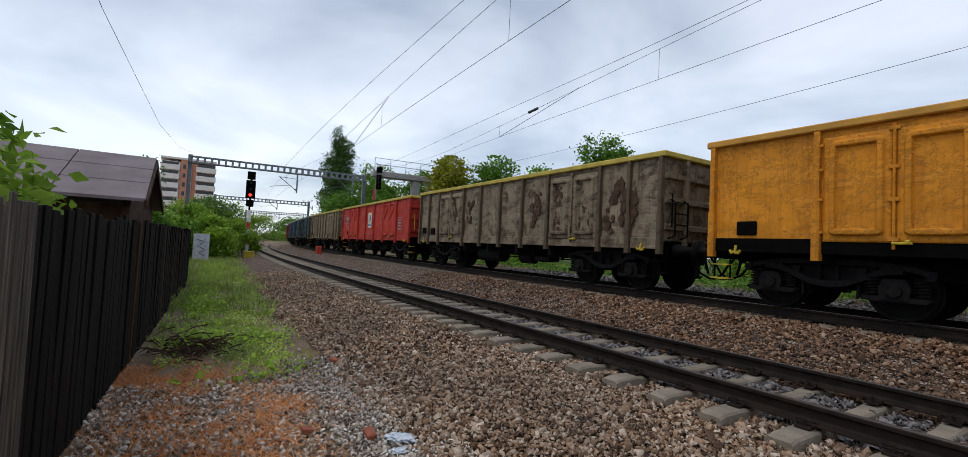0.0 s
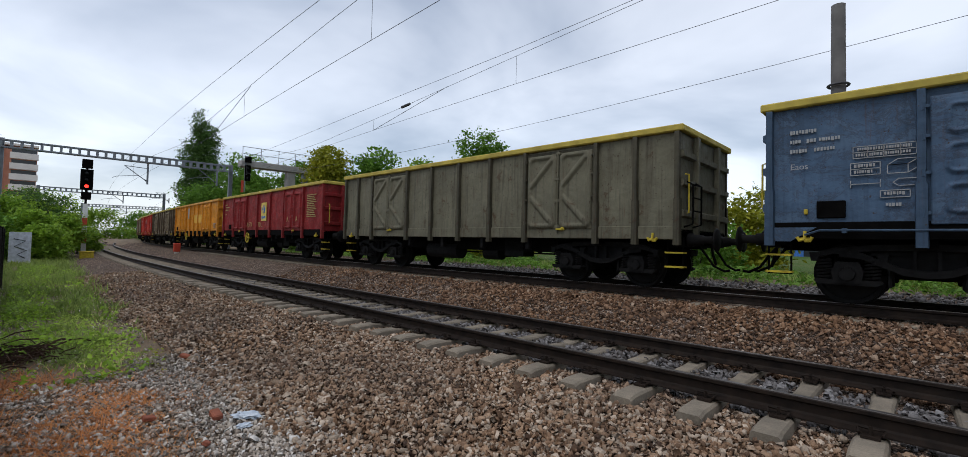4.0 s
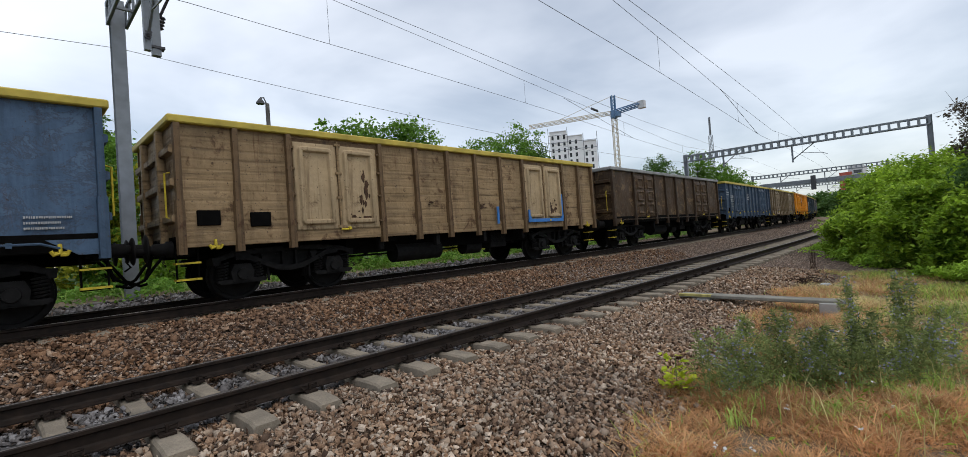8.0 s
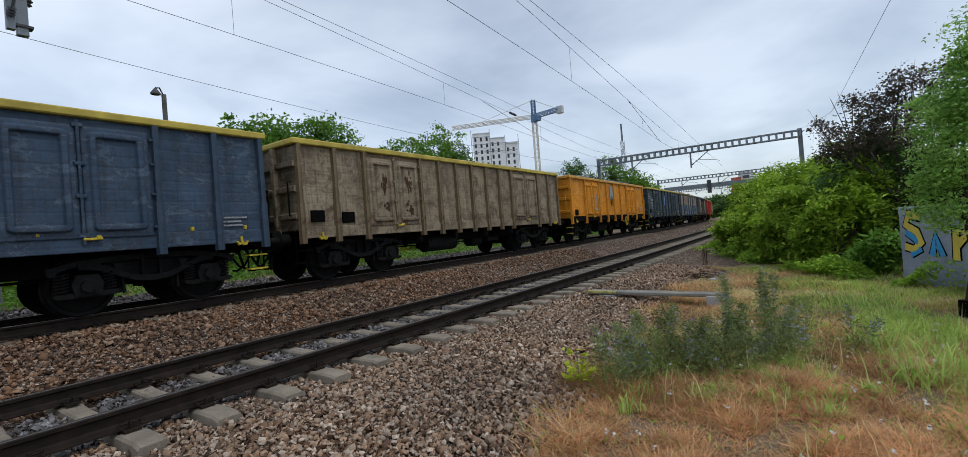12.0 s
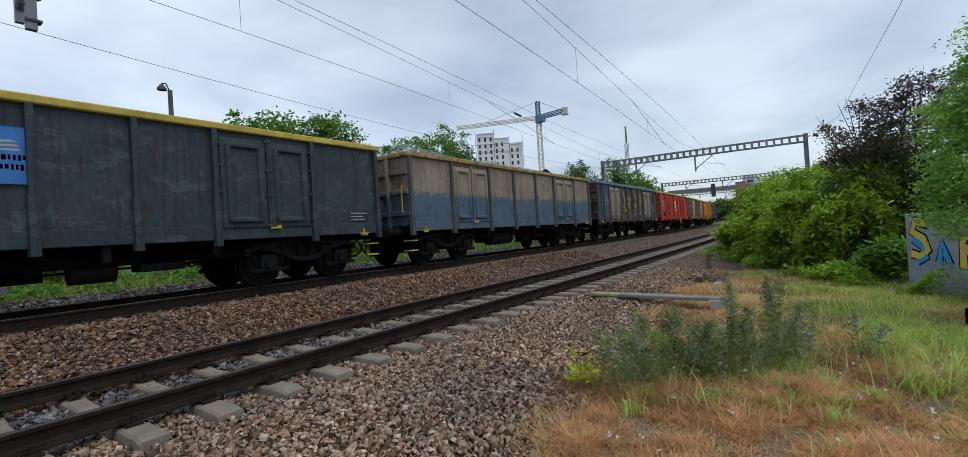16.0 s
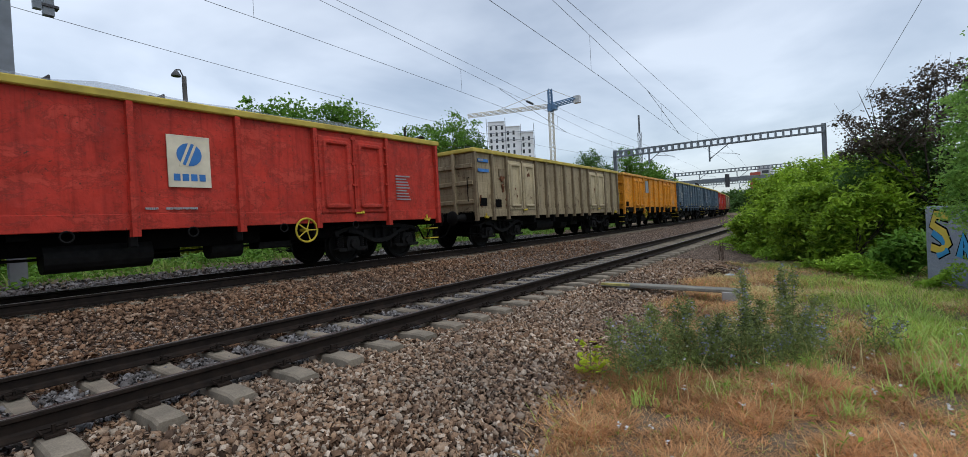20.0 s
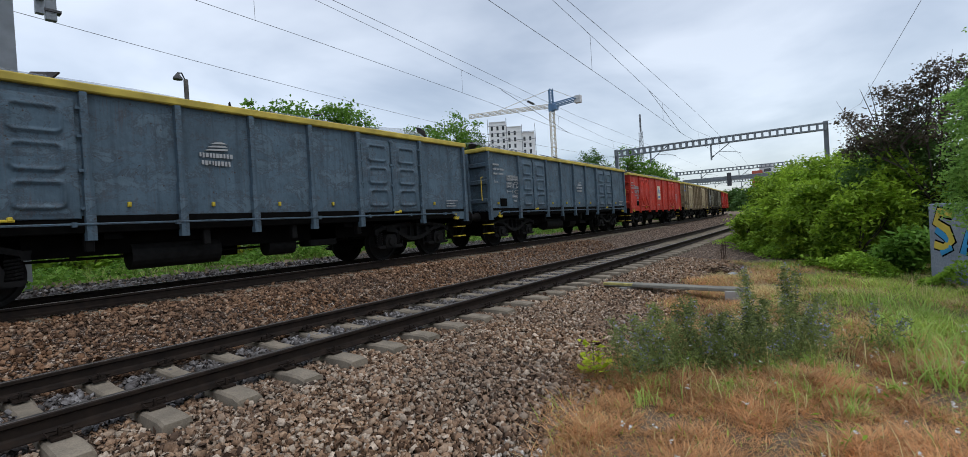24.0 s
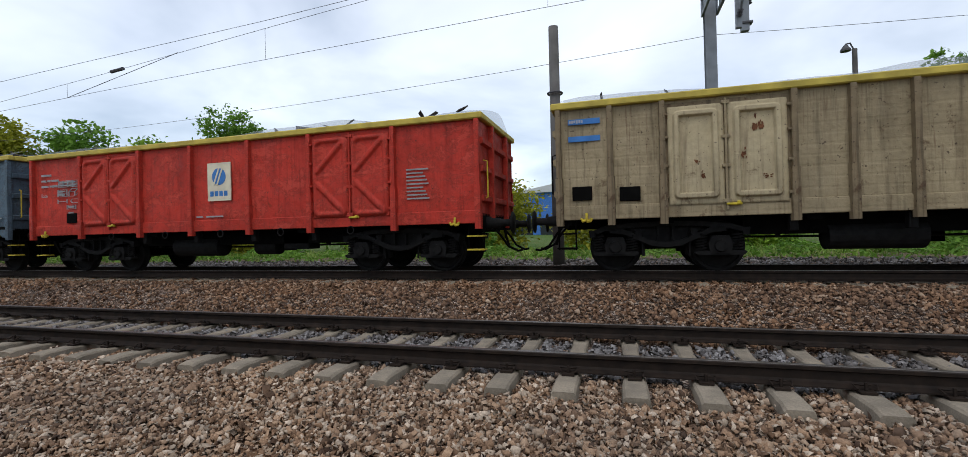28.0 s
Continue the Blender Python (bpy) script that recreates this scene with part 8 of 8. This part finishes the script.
STONE_PALE = stone_mat("pale_pebbles", [(0.0, (0.22, 0.18, 0.145)), (0.5, (0.54, 0.46, 0.38)), (0.85, (0.74, 0.67, 0.59)), (1.0, (0.94, 0.91, 0.86))])


def bed_z(v):
    prof = [(-9, -0.47), (2.0, -0.47), (2.6, -0.42), (3.6, -0.32), (4.3, -0.285), (7.2, -0.265), (7.5, -0.27), (8.3, 0.05), (8.9, 0.14), (12.4, 0.16), (14.2, 0.22), (15.6, 0.26)]
    return np.interp(v, [p[0] for p in prof], [p[1] for p in prof])


def stones(name, label, areas, size, mat, seed):
    """Loose angular stones strewn on the bed: jittered blocks, turned at random."""
    rg = np.random.default_rng(seed)
    us, vs = [], []
    for u0, u1, v0, v1, n in areas:
        us.append(rg.uniform(u0, u1, n))
        vs.append(rg.uniform(v0, v1, n))
    u, v = np.concatenate(us), np.concatenate(vs)
    on_sleeper = (np.abs((u + 0.015 + 0.3) % 0.6 - 0.3) < 0.16) & (np.abs(v - YN) < 1.34)
    on_sleeper &= rg.random(len(u)) > np.where(np.abs(v - YN) < 0.6, 0.22, 0.03)
    on_sleeper |= (u > 3) & (v < 1.95 + 0.1 * np.clip(u - 3, 0, 8)) & (rg.random(len(u)) < 0.92)
    u, v = u[~on_sleeper], v[~on_sleeper]
    n = len(u)
    z = bed_z(v)
    low = v < 2.3
    p = np.array([on_line(a, b)[0] for a, b in zip(u, v)])
    gz = np.array([ground_z(a, b) if l else -9.0 for a, b, l in zip(p[:, 0], p[:, 1], low)])
    p[:, 2] = np.maximum(z, gz) + rg.uniform(-0.005, 0.036, n)
    cube = np.array([(x, y, w) for x in (-1, 1) for y in (-1, 1) for w in (-1, 1)], float)
    faces = np.array([(0, 1, 3, 2), (4, 6, 7, 5), (0, 4, 5, 1), (2, 3, 7, 6), (1, 5, 7, 3)])
    c = cube[None] * rg.uniform(0.4, 1.0, (n, 8, 3))
    s = size * rg.lognormal(0, 0.28, (n, 1, 1)) * np.array([1.28, 0.92, 0.62])
    c = c * s
    q = rg.normal(size=(n, 4))
    q[:, 1:3] *= 0.75
    q /= np.linalg.norm(q, axis=1, keepdims=True)
    w, x, y, k = q.T
    m = np.stack([np.stack([1 - 2 * (y * y + k * k), 2 * (x * y - k * w), 2 * (x * k + y * w)], -1), np.stack([2 * (x * y + k * w), 1 - 2 * (x * x + k * k), 2 * (y * k - x * w)], -1),
                  np.stack([2 * (x * k - y * w), 2 * (y * k + x * w), 1 - 2 * (x * x + y * y)], -1)], 1)
    verts = np.einsum("nij,nvj->nvi", m, c) + p[:, None]
    f = (np.arange(n)[:, None, None] * 8 + faces[None]).reshape(-1, 4)
    tagged(new(name, tri_mesh(name, verts.reshape(-1, 3), f, mat)), label, "stones", kind="stuff")


stones("ballast_stones", "angular brown and grey ballast stones", [(-7, 9, 2.0, 5.0, 64000), (-14, -7, 2.1, 5.0, 9000), (-24, -14, 2.2, 5.0, 4500), (9, 16, 2.3, 5.0, 9000)], 0.0205, STONE_NEAR, 1)
stones("ballast_stones", "grey ballast stones between the near rails", [(-10, 12, 5.1, 6.45, 15000), (-22, -10, 5.1, 6.45, 2500), (12, 22, 5.1, 6.45, 2500)], 0.025, STONE_GREY, 2)
stones("ballast_stones", "orange-brown ballast stones between the tracks", [(-9, 11, 6.6, 9.85, 24000), (-18, -9, 6.6, 9.8, 3500), (11, 20, 6.6, 9.8, 3500)], 0.0245, STONE_FAR, 3)
stones("ballast_stones", "grey stones beyond the far track", [(-20, 26, 11.8, 15.4, 11000)], 0.04, STONE_GREY, 4)
stones("pebbles", "pale pebbles on the path beside the fence", [(-7.4, -1, -0.3, 2.1, 16000), (-1.1, 0.8, -2.2, 2.1, 5200), (0.8, 2.4, -2.2, 2.1, 2600), (-1.1, 2.6, -3.4, -2.2, 900), (-8, -2, 1.5, 2.4, 4500), (-2, 3.2, 1.5, 2.3, 2600), (-20, -8, 0.4, 2.2, 1200)], 0.0145, STONE_PALE, 5)
# ---- movement ----
# slack in the couplings: metres by which a wagon stands off its even place
SHIFT = {1: -0.12, 2: -0.25, 3: -0.1, 4: -0.1, 6: 0.0, 7: -0.22, 9: 0.32, 10: -0.15, 12: 0.1, 14: -0.08, 15: -0.2, 16: 0.28, 18: -0.15, 20: -0.22, 21: 0.08}
# seconds and metres by which the train has come forward
RUN = [(0.0, 20.55), (1.0, 30.3), (2.0, 39.73), (3.0, 49.06), (4.0, 58.4), (5.0, 67.6), (6.0, 77.17), (7.0, 86.72), (8.0, 96.05), (10.0, 115.09), (12.0, 134.31),
       (14.0, 153.75), (16.0, 173.42), (18.0, 193.34), (20.0, 213.53), (22.0, 234.0), (24.0, 254.74), (26.0, 275.75), (28.0, 297.0)]


def run(t):
    for (a, p), (b, q) in zip(RUN, RUN[1:]):
        if t <= b:
            return p + (q - p) * (t - a) / (b - a)
    return RUN[-1][1]


def motions():
    times = [i * 1.0 for i in range(29)]
    for number, wagon in WAGONS:
        walk(wagon, [(t, line_pose(PITCH * number + LEN / 2 + SHIFT.get(number, 0.0) - run(t), YF, ZF)) for t in times])
    # the wheels roll: a row every fifteenth of a second, and one action serves all wheels of the same place
    done = {}
    for wheel, d in WHEELS:
        if d not in done:
            walk(wheel, [(k / 15, Matrix.Translation((d, 0, 0.46)) @ Matrix.Rotation(-(run(k / 15) - run(0)) / 0.46, 4, "Y")) for k in range(421)])
            done[d] = wheel.animation_data
        else:
            wheel.rotation_mode = "QUATERNION"
            keys = wheel.animation_data_create()
            keys.action = done[d].action
            keys.action_slot = done[d].action_slot


motions()
